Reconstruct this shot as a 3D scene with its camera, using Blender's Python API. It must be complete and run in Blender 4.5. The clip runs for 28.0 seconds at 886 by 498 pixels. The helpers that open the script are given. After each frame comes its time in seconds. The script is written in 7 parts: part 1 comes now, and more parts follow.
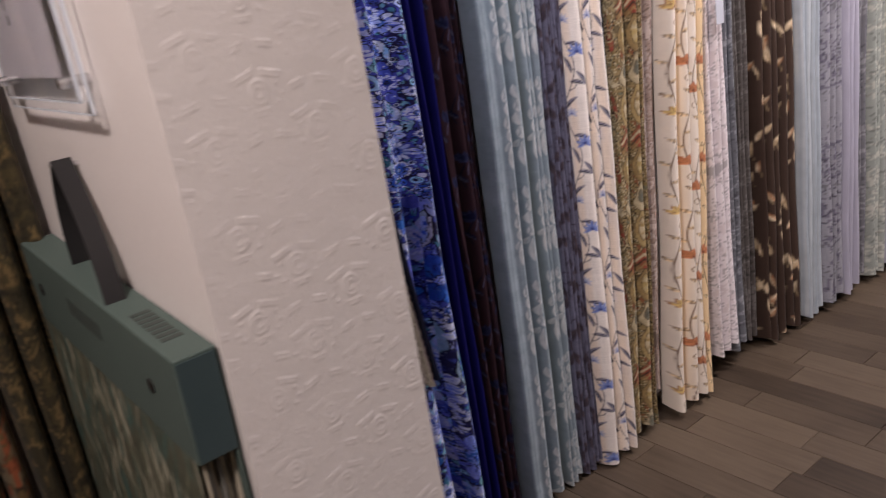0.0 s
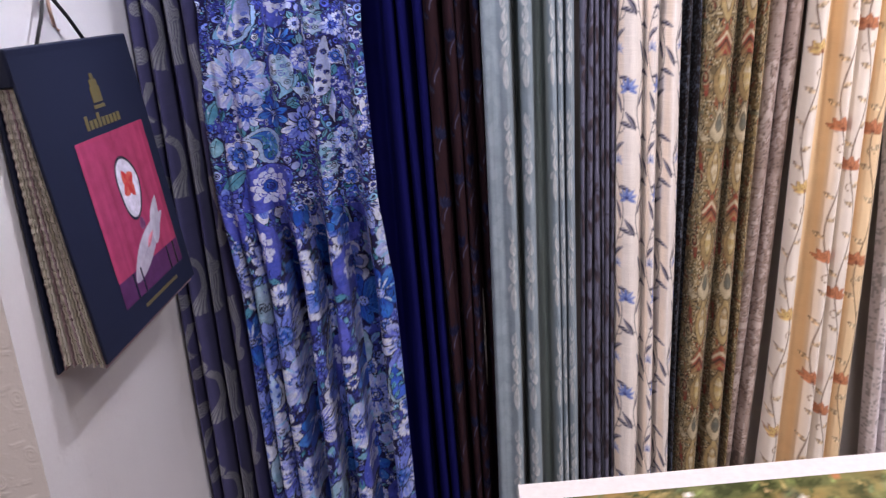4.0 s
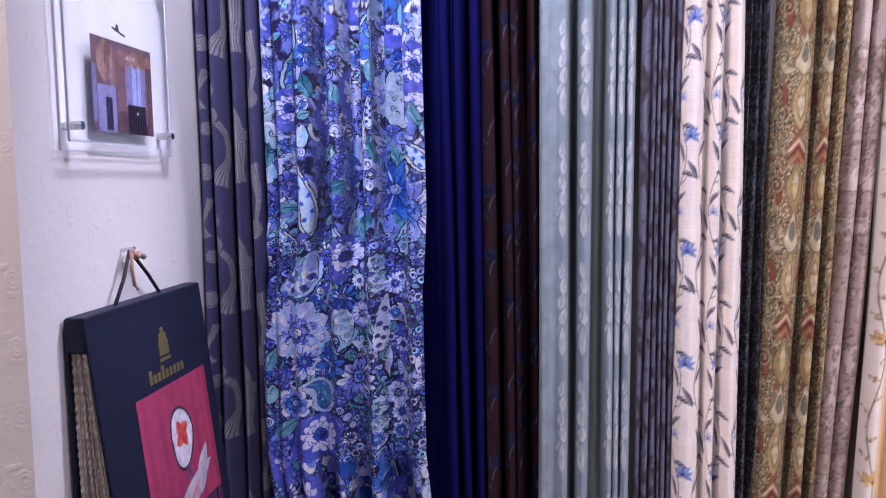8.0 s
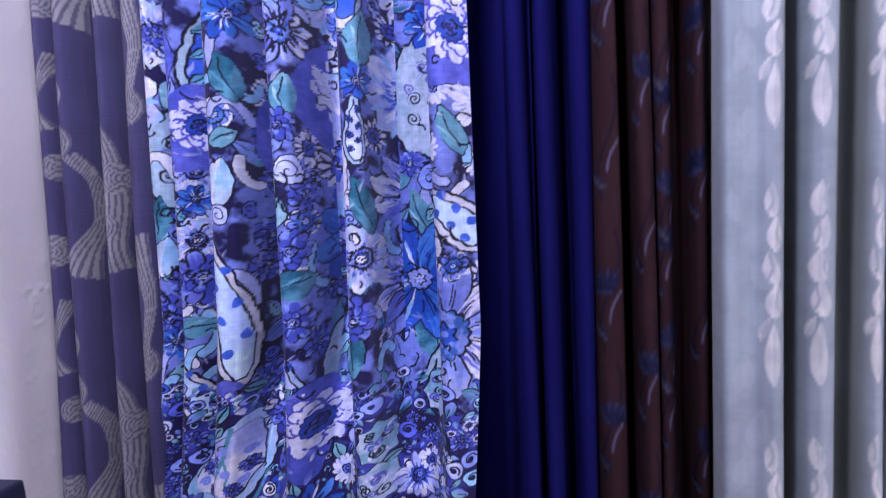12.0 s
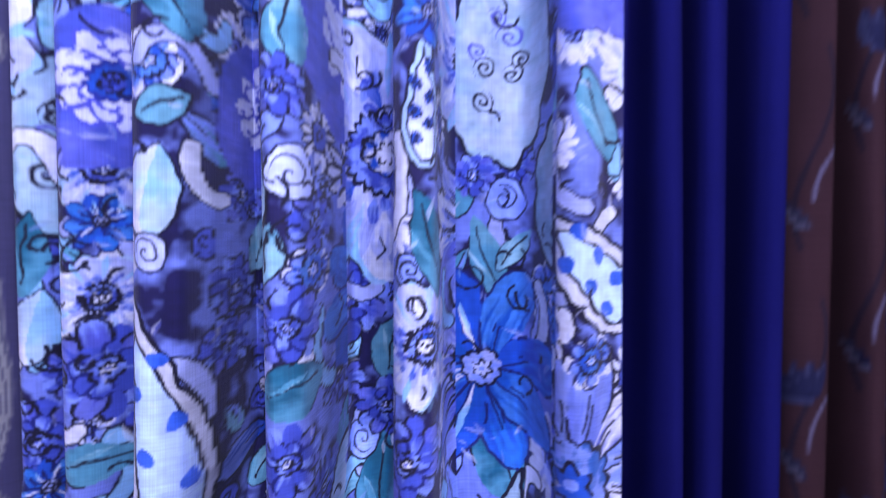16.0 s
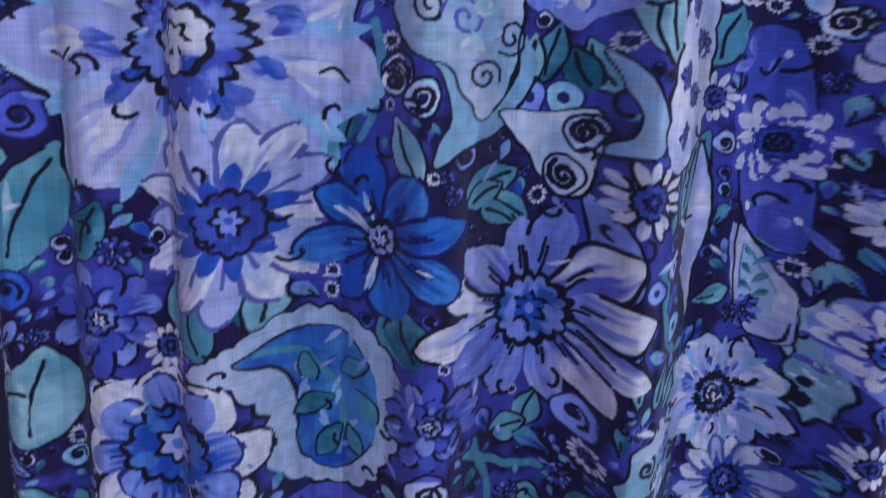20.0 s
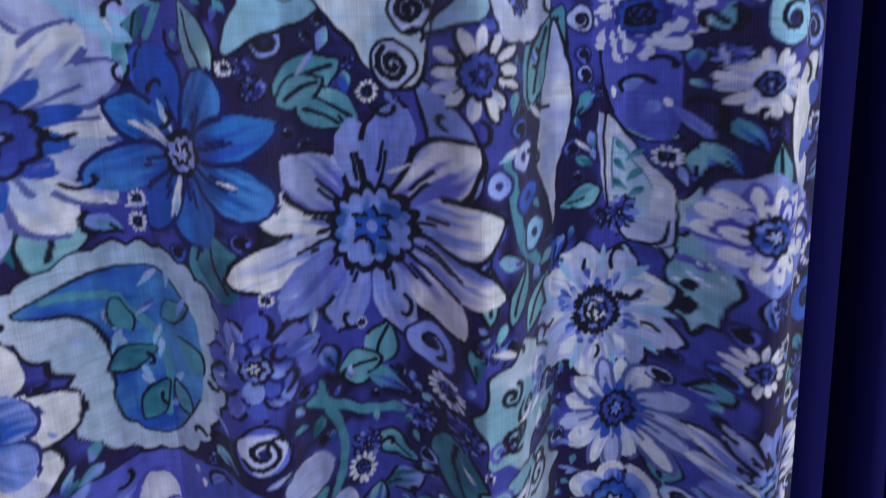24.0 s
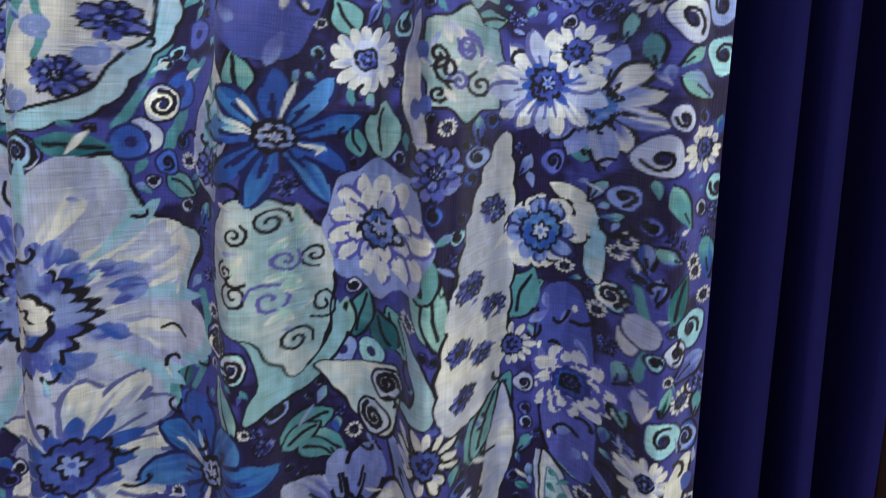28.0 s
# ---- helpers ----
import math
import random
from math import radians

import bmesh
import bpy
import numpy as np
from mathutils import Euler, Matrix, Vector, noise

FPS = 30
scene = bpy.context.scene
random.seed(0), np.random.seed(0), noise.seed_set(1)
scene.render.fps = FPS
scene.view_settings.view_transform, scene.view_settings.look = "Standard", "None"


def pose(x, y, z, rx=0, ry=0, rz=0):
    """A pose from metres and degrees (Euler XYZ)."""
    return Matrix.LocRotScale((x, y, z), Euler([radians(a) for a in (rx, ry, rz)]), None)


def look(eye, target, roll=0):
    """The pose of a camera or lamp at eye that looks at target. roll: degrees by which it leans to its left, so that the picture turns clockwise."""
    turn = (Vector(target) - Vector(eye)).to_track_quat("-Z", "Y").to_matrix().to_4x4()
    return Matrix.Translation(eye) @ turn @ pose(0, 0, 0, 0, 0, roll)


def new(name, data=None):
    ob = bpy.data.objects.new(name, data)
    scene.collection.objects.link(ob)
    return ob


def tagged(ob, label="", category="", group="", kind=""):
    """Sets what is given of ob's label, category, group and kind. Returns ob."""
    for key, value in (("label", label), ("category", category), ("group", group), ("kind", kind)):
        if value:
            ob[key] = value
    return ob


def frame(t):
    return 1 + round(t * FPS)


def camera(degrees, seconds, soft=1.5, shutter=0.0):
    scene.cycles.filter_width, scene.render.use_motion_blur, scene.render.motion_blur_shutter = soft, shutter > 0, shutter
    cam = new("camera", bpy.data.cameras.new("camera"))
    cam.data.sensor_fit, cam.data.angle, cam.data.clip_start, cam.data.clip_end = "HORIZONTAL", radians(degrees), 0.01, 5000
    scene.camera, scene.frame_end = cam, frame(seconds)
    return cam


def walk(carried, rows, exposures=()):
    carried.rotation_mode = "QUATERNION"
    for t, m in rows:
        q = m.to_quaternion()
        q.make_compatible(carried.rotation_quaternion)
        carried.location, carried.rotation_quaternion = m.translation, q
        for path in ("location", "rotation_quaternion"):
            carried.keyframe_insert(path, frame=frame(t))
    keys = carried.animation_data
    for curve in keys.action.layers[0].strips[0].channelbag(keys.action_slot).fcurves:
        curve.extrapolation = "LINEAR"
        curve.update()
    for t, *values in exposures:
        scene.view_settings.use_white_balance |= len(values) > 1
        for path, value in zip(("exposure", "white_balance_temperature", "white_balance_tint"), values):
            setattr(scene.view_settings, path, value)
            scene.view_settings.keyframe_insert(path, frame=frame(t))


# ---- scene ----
cam = camera(56.2, 28.0, soft=1.1, shutter=0.4)
PATH = [
    (0, (-0.737, -1.377, 1.397), (0.394, 0.14, 0.749), -9.4),
    (0.5, (-0.573, -1.438, 1.376), (0.548, 0.087, 0.729), -8.9),
    (1, (-0.398, -1.446, 1.349), (0.639, 0.139, 0.706), -9.9),
    (1.5, (-0.193, -1.559, 1.355), (0.586, 0.182, 0.755), -9.1),
    (2, (-0.016, -1.646, 1.344), (0.561, 0.135, 0.64), -8.5),
    (2.5, (0.202, -1.649, 1.319), (0.738, 0.129, 0.577), -5.6),
    (3, (0.328, -1.63, 1.32), (0.672, 0.214, 0.629), -3.7),
    (3.5, (0.453, -1.653, 1.344), (0.491, 0.242, 0.708), -3.8),
    (5.5, (0.466, -1.708, 1.397), (0.269, 0.237, 0.974), -4.7),
    (6, (0.477, -1.716, 1.432), (0.251, 0.248, 1.128), -4.5),
    (6.5, (0.474, -1.728, 1.466), (0.252, 0.25, 1.276), -3.1),
    (7, (0.475, -1.726, 1.504), (0.276, 0.259, 1.362), -3.0),
    (7.5, (0.47, -1.719, 1.512), (0.234, 0.262, 1.367), -2.6),
    (8, (0.464, -1.656, 1.517), (0.257, 0.326, 1.354), -1.2),
    (8.5, (0.447, -1.534, 1.529), (0.244, 0.449, 1.362), -1.5),
    (9, (0.438, -1.419, 1.545), (0.271, 0.567, 1.379), -1.4),
    (9.5, (0.404, -1.335, 1.551), (0.24, 0.652, 1.399), -1.5),
    (10, (0.398, -1.213, 1.561), (0.209, 0.767, 1.354), -0.4),
    (10.5, (0.446, -1.103, 1.577), (0.188, 0.874, 1.424), -0.7),
    (11, (0.447, -1.01, 1.572), (0.138, 0.962, 1.454), -1.4),
    (11.5, (0.424, -0.928, 1.568), (0.05, 1.034, 1.455), -2.7),
    (12, (0.368, -0.796, 1.593), (0.015, 1.167, 1.454), -2.3),
    (12.5, (0.334, -0.712, 1.594), (0.013, 1.257, 1.448), -1.1),
    (13, (0.362, -0.614, 1.61), (-0.037, 1.341, 1.462), -2.0),
    (13.5, (0.428, -0.456, 1.609), (-0.092, 1.476, 1.589), -1.9),
    (15.5, (0.270, -0.560, 1.619), (0.225, -0.030, 1.600), -1),
    (16, (0.178, -0.464, 1.596), (0.166, -0.030, 1.580), 0),
    (16.5, (0.148, -0.388, 1.500), (0.158, -0.030, 1.462), 0.5),
    (17, (0.107, -0.3, 1.386), (0.131, -0.006, 1.332), -1.9),
    (17.5, (0.071, -0.29, 1.348), (0.082, 0.005, 1.295), -1.0),
    (18, (0.058, -0.319, 1.329), (0.069, -0.024, 1.278), 0.5),
    (18.5, (0.074, -0.334, 1.295), (0.08, -0.037, 1.249), 1.3),
    (19, (0.084, -0.334, 1.265), (0.089, -0.038, 1.218), 0.9),
    (19.5, (0.086, -0.321, 1.237), (0.088, -0.027, 1.178), 0.8),
    (20, (0.088, -0.326, 1.219), (0.085, -0.034, 1.15), 1.6),
    (20.5, (0.107, -0.337, 1.186), (0.091, -0.045, 1.122), 2.0),
    (21, (0.12, -0.343, 1.155), (0.096, -0.051, 1.095), 2.8),
    (21.5, (0.13, -0.342, 1.125), (0.102, -0.048, 1.07), 4.4),
    (23.5, (0.113, -0.304, 1.152), (0.129, -0.011, 1.087), -2.3),
    (24, (0.13, -0.291, 1.184), (0.142, -0.0, 1.111), -2.1),
    (24.5, (0.124, -0.283, 1.211), (0.146, 0.006, 1.136), -1.0),
    (25, (0.118, -0.27, 1.211), (0.148, 0.019, 1.139), -0.2),
    (25.5, (0.126, -0.267, 1.216), (0.15, 0.023, 1.145), -0.2),
    (26, (0.143, -0.269, 1.228), (0.152, 0.023, 1.162), -0.5),
    (26.5, (0.161, -0.305, 1.241), (0.154, -0.011, 1.185), -0.6),
    (27, (0.178, -0.343, 1.264), (0.161, -0.049, 1.204), 1.1),
    (27.5, (0.163, -0.357, 1.297), (0.151, -0.063, 1.238), 0.7),
    (28, (0.167, -0.349, 1.309), (0.155, -0.055, 1.253), 1.6),
]
EXPOSURES = [(0, -0.78, 6500, 18), (1.5, -0.48, 6500, 18), (3, -0.5, 6350, 18), (6, -0.35, 6000, 25), (8.5, -0.75, 5900, 31), (10.5, -0.75, 5850, 34), (12.5, -0.5, 5800, 35), (13.5, -0.3, 5600, 34),
             (15.5, -0.2, 5400, 37), (16.5, -0.35, 5450, 36), (17.5, -0.7, 5700, 33), (19, -0.72, 5900, 27), (20, -0.55, 5550, 16), (24, -0.4, 6050, 7), (26.3, -0.65, 6500, 3), (27, -0.15, 7200, 2), (28, -0.35, 8400, -10)]
walk(cam, [(t, look(eye, target, roll)) for t, eye, target, roll in PATH], EXPOSURES)

# ---- light ----
world = bpy.data.worlds.new("shop_world")
world.use_nodes = True
scene.world = world
world.node_tree.nodes["Background"].inputs[0].default_value = (0.75, 0.8, 1.0, 1)
world.node_tree.nodes["Background"].inputs[1].default_value = 0.05


# Lamps here are added to light the room; no fitting is seen.
def unseen_lamp(x, y, z, watts, size, colour, target):
    data = bpy.data.lights.new("unseen_lamp", "AREA")
    data.shape, data.size, data.energy, data.color = "DISK", size, watts, colour
    ob = new("unseen_lamp", data)
    ob.matrix_world = look((x, y, z), target)
    return ob


COOL, WARM, SOFT = (0.92, 0.93, 1.0), (1.0, 0.86, 0.76), (1.0, 0.93, 0.9)
# Added lamps along the curtains, the third to brighten the pillar's side.
for x, y, watts, spread, colour, target in ((0.75, -0.80, 3.0, 100, COOL, (0.72, 0.0, 1.65)), (0.22, -0.62, 11.5, 125, COOL, (0.06, 0.0, 1.68)), (0.95, -0.13, 1.35, 34, COOL, (-0.222, -0.38, 1.2)),
                                            (1.72, -0.9, 27, 108, SOFT, (1.72, 0.0, 0.7)), (2.6, -0.95, 22, 120, SOFT, (2.6, 0.0, 1.0))):
    unseen_lamp(x, y, 2.56, watts, 0.16, colour, target).data.spread = radians(spread)
# Added warm lamp for the pillar, then soft fill over the display stand.
unseen_lamp(-1.25, -1.3, 2.56, 49, 0.16, WARM, (-0.5, -0.4, 1.0))
unseen_lamp(0.9, -2.0, 2.57, 14, 0.5, SOFT, (0.85, -1.5, 0.9)).data.spread = radians(90)


# ---- materials ----
class Nodes:
    """Short hand for building a node material."""

    def __init__(self, name):
        self.mat = bpy.data.materials.new(name)
        self.mat.use_nodes = True
        self.tree = self.mat.node_tree
        self.bsdf = self.tree.nodes["Principled BSDF"]

    def add(self, kind, **inputs):
        node = self.tree.nodes.new(kind)
        for key, value in inputs.items():
            self.set(node, key, value)
        return node

    def set(self, node, key, value):
        sock = node.inputs[key] if key in node.inputs else node.inputs[key.replace("_", " ")]
        if isinstance(value, bpy.types.NodeSocket):
            self.tree.links.new(value, sock)
        else:
            sock.default_value = value

    def shade(self, **inputs):
        for key, value in inputs.items():
            self.set(self.bsdf, key.replace("_", " "), value)
        return self.mat

    def math(self, op, a, b=0.0):
        node = self.tree.nodes.new("ShaderNodeMath")
        node.operation = op
        for n, value in enumerate((a, b)):
            if isinstance(value, bpy.types.NodeSocket):
                self.tree.links.new(value, node.inputs[n])
            else:
                node.inputs[n].default_value = value
        return node.outputs[0]

    def mix(self, fac, a, b, blend="MIX"):
        node = self.tree.nodes.new("ShaderNodeMix")
        node.data_type, node.blend_type = "RGBA", blend
        for n, value in ((0, fac), (6, a), (7, b)):
            if isinstance(value, bpy.types.NodeSocket):
                self.tree.links.new(value, node.inputs[n])
            else:
                node.inputs[n].default_value = value if n == 0 else (*value[:3], 1)
        return node.outputs[2]

    def noise(self, vector, scale, detail=3.0, rough=0.55):
        return self.add("ShaderNodeTexNoise", Vector=vector, Scale=scale, Detail=detail, Roughness=rough).outputs["Fac"]

    def scaled(self, vector, sx, sy, sz):
        node = self.add("ShaderNodeMapping", Vector=vector)
        node.inputs["Scale"].default_value = (sx, sy, sz)
        return node.outputs[0]

    def ramp(self, fac, *stops):
        node = self.add("ShaderNodeValToRGB", Fac=fac)
        while len(node.color_ramp.elements) < len(stops):
            node.color_ramp.elements.new(0.5)
        for el, (at, colour) in zip(node.color_ramp.elements, stops):
            el.position, el.color = at, (*colour, 1)
        return node.outputs[0]

    def bump(self, height, strength, distance):
        return self.add("ShaderNodeBump", Height=height, Strength=strength, Distance=distance).outputs[0]


def cloth_material(name, rough=0.85, sheen=0.25, weave=1400.0, relief=0.35, slub=0.12, gloss=0.25):
    """Woven cloth: the dyed or printed colour with threads, slubs and slight fading."""
    n = Nodes(name)
    uv = n.add("ShaderNodeTexCoord").outputs["UV"]
    dye = n.add("ShaderNodeAttribute")
    dye.attribute_name = "dye"
    warp = n.noise(n.scaled(uv, weave * 0.5, 22, 1), 1.0, 2)
    weft = n.noise(n.scaled(uv, 16, weave * 0.5, 1), 1.0, 2)
    thread = n.math("ADD", n.math("MULTIPLY", warp, 0.5), n.math("MULTIPLY", weft, 0.5))
    fade = n.noise(uv, 9.0, 4)
    tone = n.math("ADD", n.math("MULTIPLY", n.math("SUBTRACT", thread, 0.5), slub * 6), n.math("MULTIPLY", n.math("SUBTRACT", fade, 0.5), 0.25))
    factor = n.math("ADD", tone, 1.0)
    grey = n.add("ShaderNodeCombineColor", Red=factor, Green=factor, Blue=factor).outputs[0]
    colour = n.mix(1.0, dye.outputs["Color"], grey, "MULTIPLY")
    return n.shade(Base_Color=colour, Roughness=rough, Sheen_Weight=sheen, Sheen_Roughness=0.5, Specular_IOR_Level=gloss,
                   Normal=n.bump(thread, relief, 0.0006))


COTTON = cloth_material("printed_cotton", 0.8, 0.06, 1900, 0.8, 0.15, 0.3)
VELVET = cloth_material("heavy_weave", 0.95, 0.0, 1500, 0.2, 0.05, 0.04)
SATIN = cloth_material("satin_jacquard", 0.58, 0.1, 2200, 0.2, 0.04, 0.4)
WOVEN = cloth_material("woven_jacquard", 0.8, 0.05, 1100, 0.6, 0.12, 0.25)


def paint_material(name, colour, rough=0.6, grain=60.0, vary=0.12, relief=0.15, metal=0.0, gloss=0.4):
    """A plain surface with fine grain, faint stains and slight relief."""
    n = Nodes(name)
    co = n.add("ShaderNodeTexCoord").outputs["Object"]
    fine, broad = n.noise(co, grain, 4), n.noise(co, 3.5, 3)
    tone = n.math("ADD", n.math("MULTIPLY", fine, vary), n.math("MULTIPLY", broad, vary))
    factor = n.math("ADD", tone, 1.0 - vary)
    grey = n.add("ShaderNodeCombineColor", Red=factor, Green=factor, Blue=factor).outputs[0]
    return n.shade(Base_Color=n.mix(1.0, colour, grey, "MULTIPLY"), Roughness=rough, Metallic=metal, Specular_IOR_Level=gloss,
                   Normal=n.bump(fine, relief, 0.001))


def dyed_material(name, rough=0.5, gloss=0.4):
    """A printed sheet: its colour is the print, with a little paper grain."""
    n = Nodes(name)
    dye = n.add("ShaderNodeAttribute")
    dye.attribute_name = "dye"
    grain = n.noise(n.add("ShaderNodeTexCoord").outputs["Object"], 220.0, 3)
    factor = n.math("ADD", n.math("MULTIPLY", grain, 0.2), 0.9)
    grey = n.add("ShaderNodeCombineColor", Red=factor, Green=factor, Blue=factor).outputs[0]
    return n.shade(Base_Color=n.mix(1.0, dye.outputs["Color"], grey, "MULTIPLY"), Roughness=rough, Specular_IOR_Level=gloss)


WALLPAPER = paint_material("embossed_wallpaper", (0.83, 0.80, 0.80), 0.62, 180, 0.06, 0.25)
PLASTER = paint_material("wall_paint", (0.62, 0.58, 0.56), 0.7, 90, 0.08, 0.2)
CEILING = paint_material("ceiling_paint", (0.75, 0.74, 0.72), 0.8, 90, 0.05, 0.1)
PAPER = dyed_material("printed_paper", 0.45, 0.35)
PHOTO = dyed_material("glossy_photo", 0.22, 0.5)
BOARD_NAVY = paint_material("navy_book_cloth", (0.012, 0.016, 0.04), 0.55, 500, 0.2, 0.3, 0.0, 0.3)
BOARD_GREEN = paint_material("grey_green_book_cloth", (0.085, 0.125, 0.115), 0.6, 500, 0.15, 0.3)
GOLD = paint_material("gold_foil", (0.30, 0.24, 0.09), 0.38, 300, 0.2, 0.2, 0.6)
BLACK = paint_material("black_webbing", (0.012, 0.012, 0.014), 0.7, 600, 0.3, 0.5)
STEEL = paint_material("polished_steel", (0.62, 0.62, 0.64), 0.22, 200, 0.08, 0.05, 1.0)
TWINE = paint_material("natural_twine", (0.5, 0.32, 0.24), 0.85, 400, 0.3, 0.5)
CORD = paint_material("black_cord", (0.02, 0.018, 0.018), 0.6, 700, 0.4, 0.6)
GREY_INK = paint_material("grey_ink", (0.05, 0.065, 0.06), 0.6, 200, 0.1, 0.1)
WHITE_BOARD = paint_material("white_board", (0.72, 0.7, 0.69), 0.5, 150, 0.06, 0.1)
BLACK_BOARD = paint_material("black_board", (0.015, 0.014, 0.014), 0.45, 300, 0.2, 0.2)
SWATCH_BEIGE = paint_material("beige_fabric_swatch", (0.60, 0.55, 0.44), 0.9, 700, 0.35, 0.8)
SWATCH_TAUPE = paint_material("taupe_fabric_swatch", (0.17, 0.12, 0.11), 0.95, 700, 0.4, 0.8)
SWATCH_ROSE = paint_material("rose_fabric_swatch", (0.42, 0.30, 0.32), 0.9, 700, 0.35, 0.8)
CREAM_TAG = paint_material("cream_card", (0.68, 0.62, 0.54), 0.7, 200, 0.15, 0.2)


def acrylic_material():
    n = Nodes("clear_acrylic")
    return n.shade(Base_Color=(0.96, 0.98, 1.0, 1), Roughness=0.03, IOR=1.13, Transmission_Weight=1.0)


ACRYLIC = acrylic_material()


def floor_material():
    """Grey-brown laminate: long grain, knots and a different tone for each board."""
    n = Nodes("grey_oak_laminate")
    co = n.add("ShaderNodeTexCoord").outputs["Object"]
    info = n.add("ShaderNodeObjectInfo").outputs["Random"]
    shift = n.add("ShaderNodeVectorMath", Vector=co)
    shift.operation = "ADD"
    n.tree.links.new(n.add("ShaderNodeCombineXYZ", X=n.math("MULTIPLY", info, 7.0), Y=n.math("MULTIPLY", info, 31.0)).outputs[0], shift.inputs[1])
    v = shift.outputs[0]
    grain = n.noise(n.scaled(v, 70, 4, 1), 1.0, 5, 0.6)
    fine = n.noise(n.scaled(v, 320, 14, 1), 1.0, 3)
    cloud = n.noise(v, 5.0, 3)
    tone = n.math("ADD", n.math("MULTIPLY", grain, 0.5), n.math("ADD", n.math("MULTIPLY", cloud, 0.35), n.math("MULTIPLY", info, 0.42)))
    colour = n.ramp(tone, (0.25, (0.018, 0.0115, 0.0075)), (0.5, (0.051, 0.035, 0.0235)), (0.85, (0.100, 0.073, 0.050)))
    return n.shade(Base_Color=colour, Roughness=n.math("ADD", n.math("MULTIPLY", fine, 0.25), 0.38), Specular_IOR_Level=0.35,
                   Normal=n.bump(n.math("ADD", grain, fine), 0.25, 0.0008))


FLOOR = floor_material()

# ---- mesh helpers ----
def sheet_mesh(name, X, Y, Z, U, V, material, dye=None, thick=0.0):
    """A smooth grid of points (rows, columns) with its print, U and V in metres."""
    rows, cols = X.shape
    co = np.stack([X, Y, Z], -1).reshape(-1, 3).astype(np.float32)
    at = np.arange(rows * cols).reshape(rows, cols)
    quads = np.stack([at[:-1, :-1], at[:-1, 1:], at[1:, 1:], at[1:, :-1]], -1).reshape(-1, 4)
    me = bpy.data.meshes.new(name)
    me.vertices.add(len(co))
    me.vertices.foreach_set("co", co.ravel())
    me.loops.add(quads.size)
    me.loops.foreach_set("vertex_index", quads.ravel().astype(np.int32))
    me.polygons.add(len(quads))
    me.polygons.foreach_set("loop_start", np.arange(0, quads.size, 4, dtype=np.int32))
    me.update(calc_edges=True)
    me.polygons.foreach_set("use_smooth", np.ones(len(quads), bool))
    uv = me.uv_layers.new(name="UVMap")
    flat = np.stack([U, V], -1).reshape(-1, 2).astype(np.float32)
    uv.data.foreach_set("uv", flat[quads.ravel()].ravel())
    if dye is not None:
        colour = me.color_attributes.new("dye", "FLOAT_COLOR", "POINT")
        rgba = np.ones((rows * cols, 4), np.float32)
        rgba[:, :3] = np.clip(dye, 0, 1).reshape(-1, 3)
        colour.data.foreach_set("color", rgba.ravel())
    me.materials.append(material)
    me.validate()
    return me


def part(name, bm, material, parent, label=""):
    """One bmesh as one mesh object under a thing or a part."""
    me = bpy.data.meshes.new(name)
    bm.to_mesh(me)
    bm.free()
    me.materials.append(material)
    return hang(name, me, parent, label)


def hang(name, me, parent, label=""):
    ob = new(name, me)
    if parent is not None:
        ob.parent = parent
    if label:
        ob["label"] = label
    return ob


def box_bm(x0, x1, y0, y1, z0, z1, bevel=0.0, seg=2):
    bm = bmesh.new()
    bmesh.ops.create_cube(bm, size=1)
    for v in bm.verts:
        v.co = (x0 + (v.co.x + 0.5) * (x1 - x0), y0 + (v.co.y + 0.5) * (y1 - y0), z0 + (v.co.z + 0.5) * (z1 - z0))
    if bevel:
        bmesh.ops.bevel(bm, geom=bm.edges[:], offset=bevel, segments=seg, affect="EDGES", profile=0.5)
    return bm


def rod_bm(a, b, r, sides=14, bevel=0.0):
    bm = bmesh.new()
    a, b = Vector(a), Vector(b)
    bmesh.ops.create_cone(bm, cap_ends=True, segments=sides, radius1=r, radius2=r, depth=(b - a).length)
    if bevel:
        bmesh.ops.bevel(bm, geom=[e for e in bm.edges if len(e.link_faces) == 2 and e.calc_face_angle(0) > 1], offset=bevel, segments=2, affect="EDGES")
    turn = (b - a).to_track_quat("Z", "Y").to_matrix().to_4x4()
    bmesh.ops.transform(bm, matrix=Matrix.Translation((a + b) / 2) @ turn, verts=bm.verts[:])
    return bm


def tube_bm(points, r, sides=8):
    """A round cord along points."""
    bm = bmesh.new()
    pts = [Vector(p) for p in points]
    rings = []
    for n, p in enumerate(pts):
        way = (pts[min(n + 1, len(pts) - 1)] - pts[max(n - 1, 0)]).normalized()
        side = way.orthogonal().normalized()
        up = way.cross(side)
        rings.append([bm.verts.new(p + r * (math.cos(a) * side + math.sin(a) * up)) for a in np.linspace(0, 2 * math.pi, sides, endpoint=False)])
    for one, two in zip(rings, rings[1:]):
        for k in range(sides):
            bm.faces.new((one[k], one[(k + 1) % sides], two[(k + 1) % sides], two[k]))
    bm.faces.new(rings[0][::-1])
    bm.faces.new(rings[-1])
    for f in bm.faces:
        f.smooth = True
    bmesh.ops.recalc_face_normals(bm, faces=bm.faces[:])
    return bm


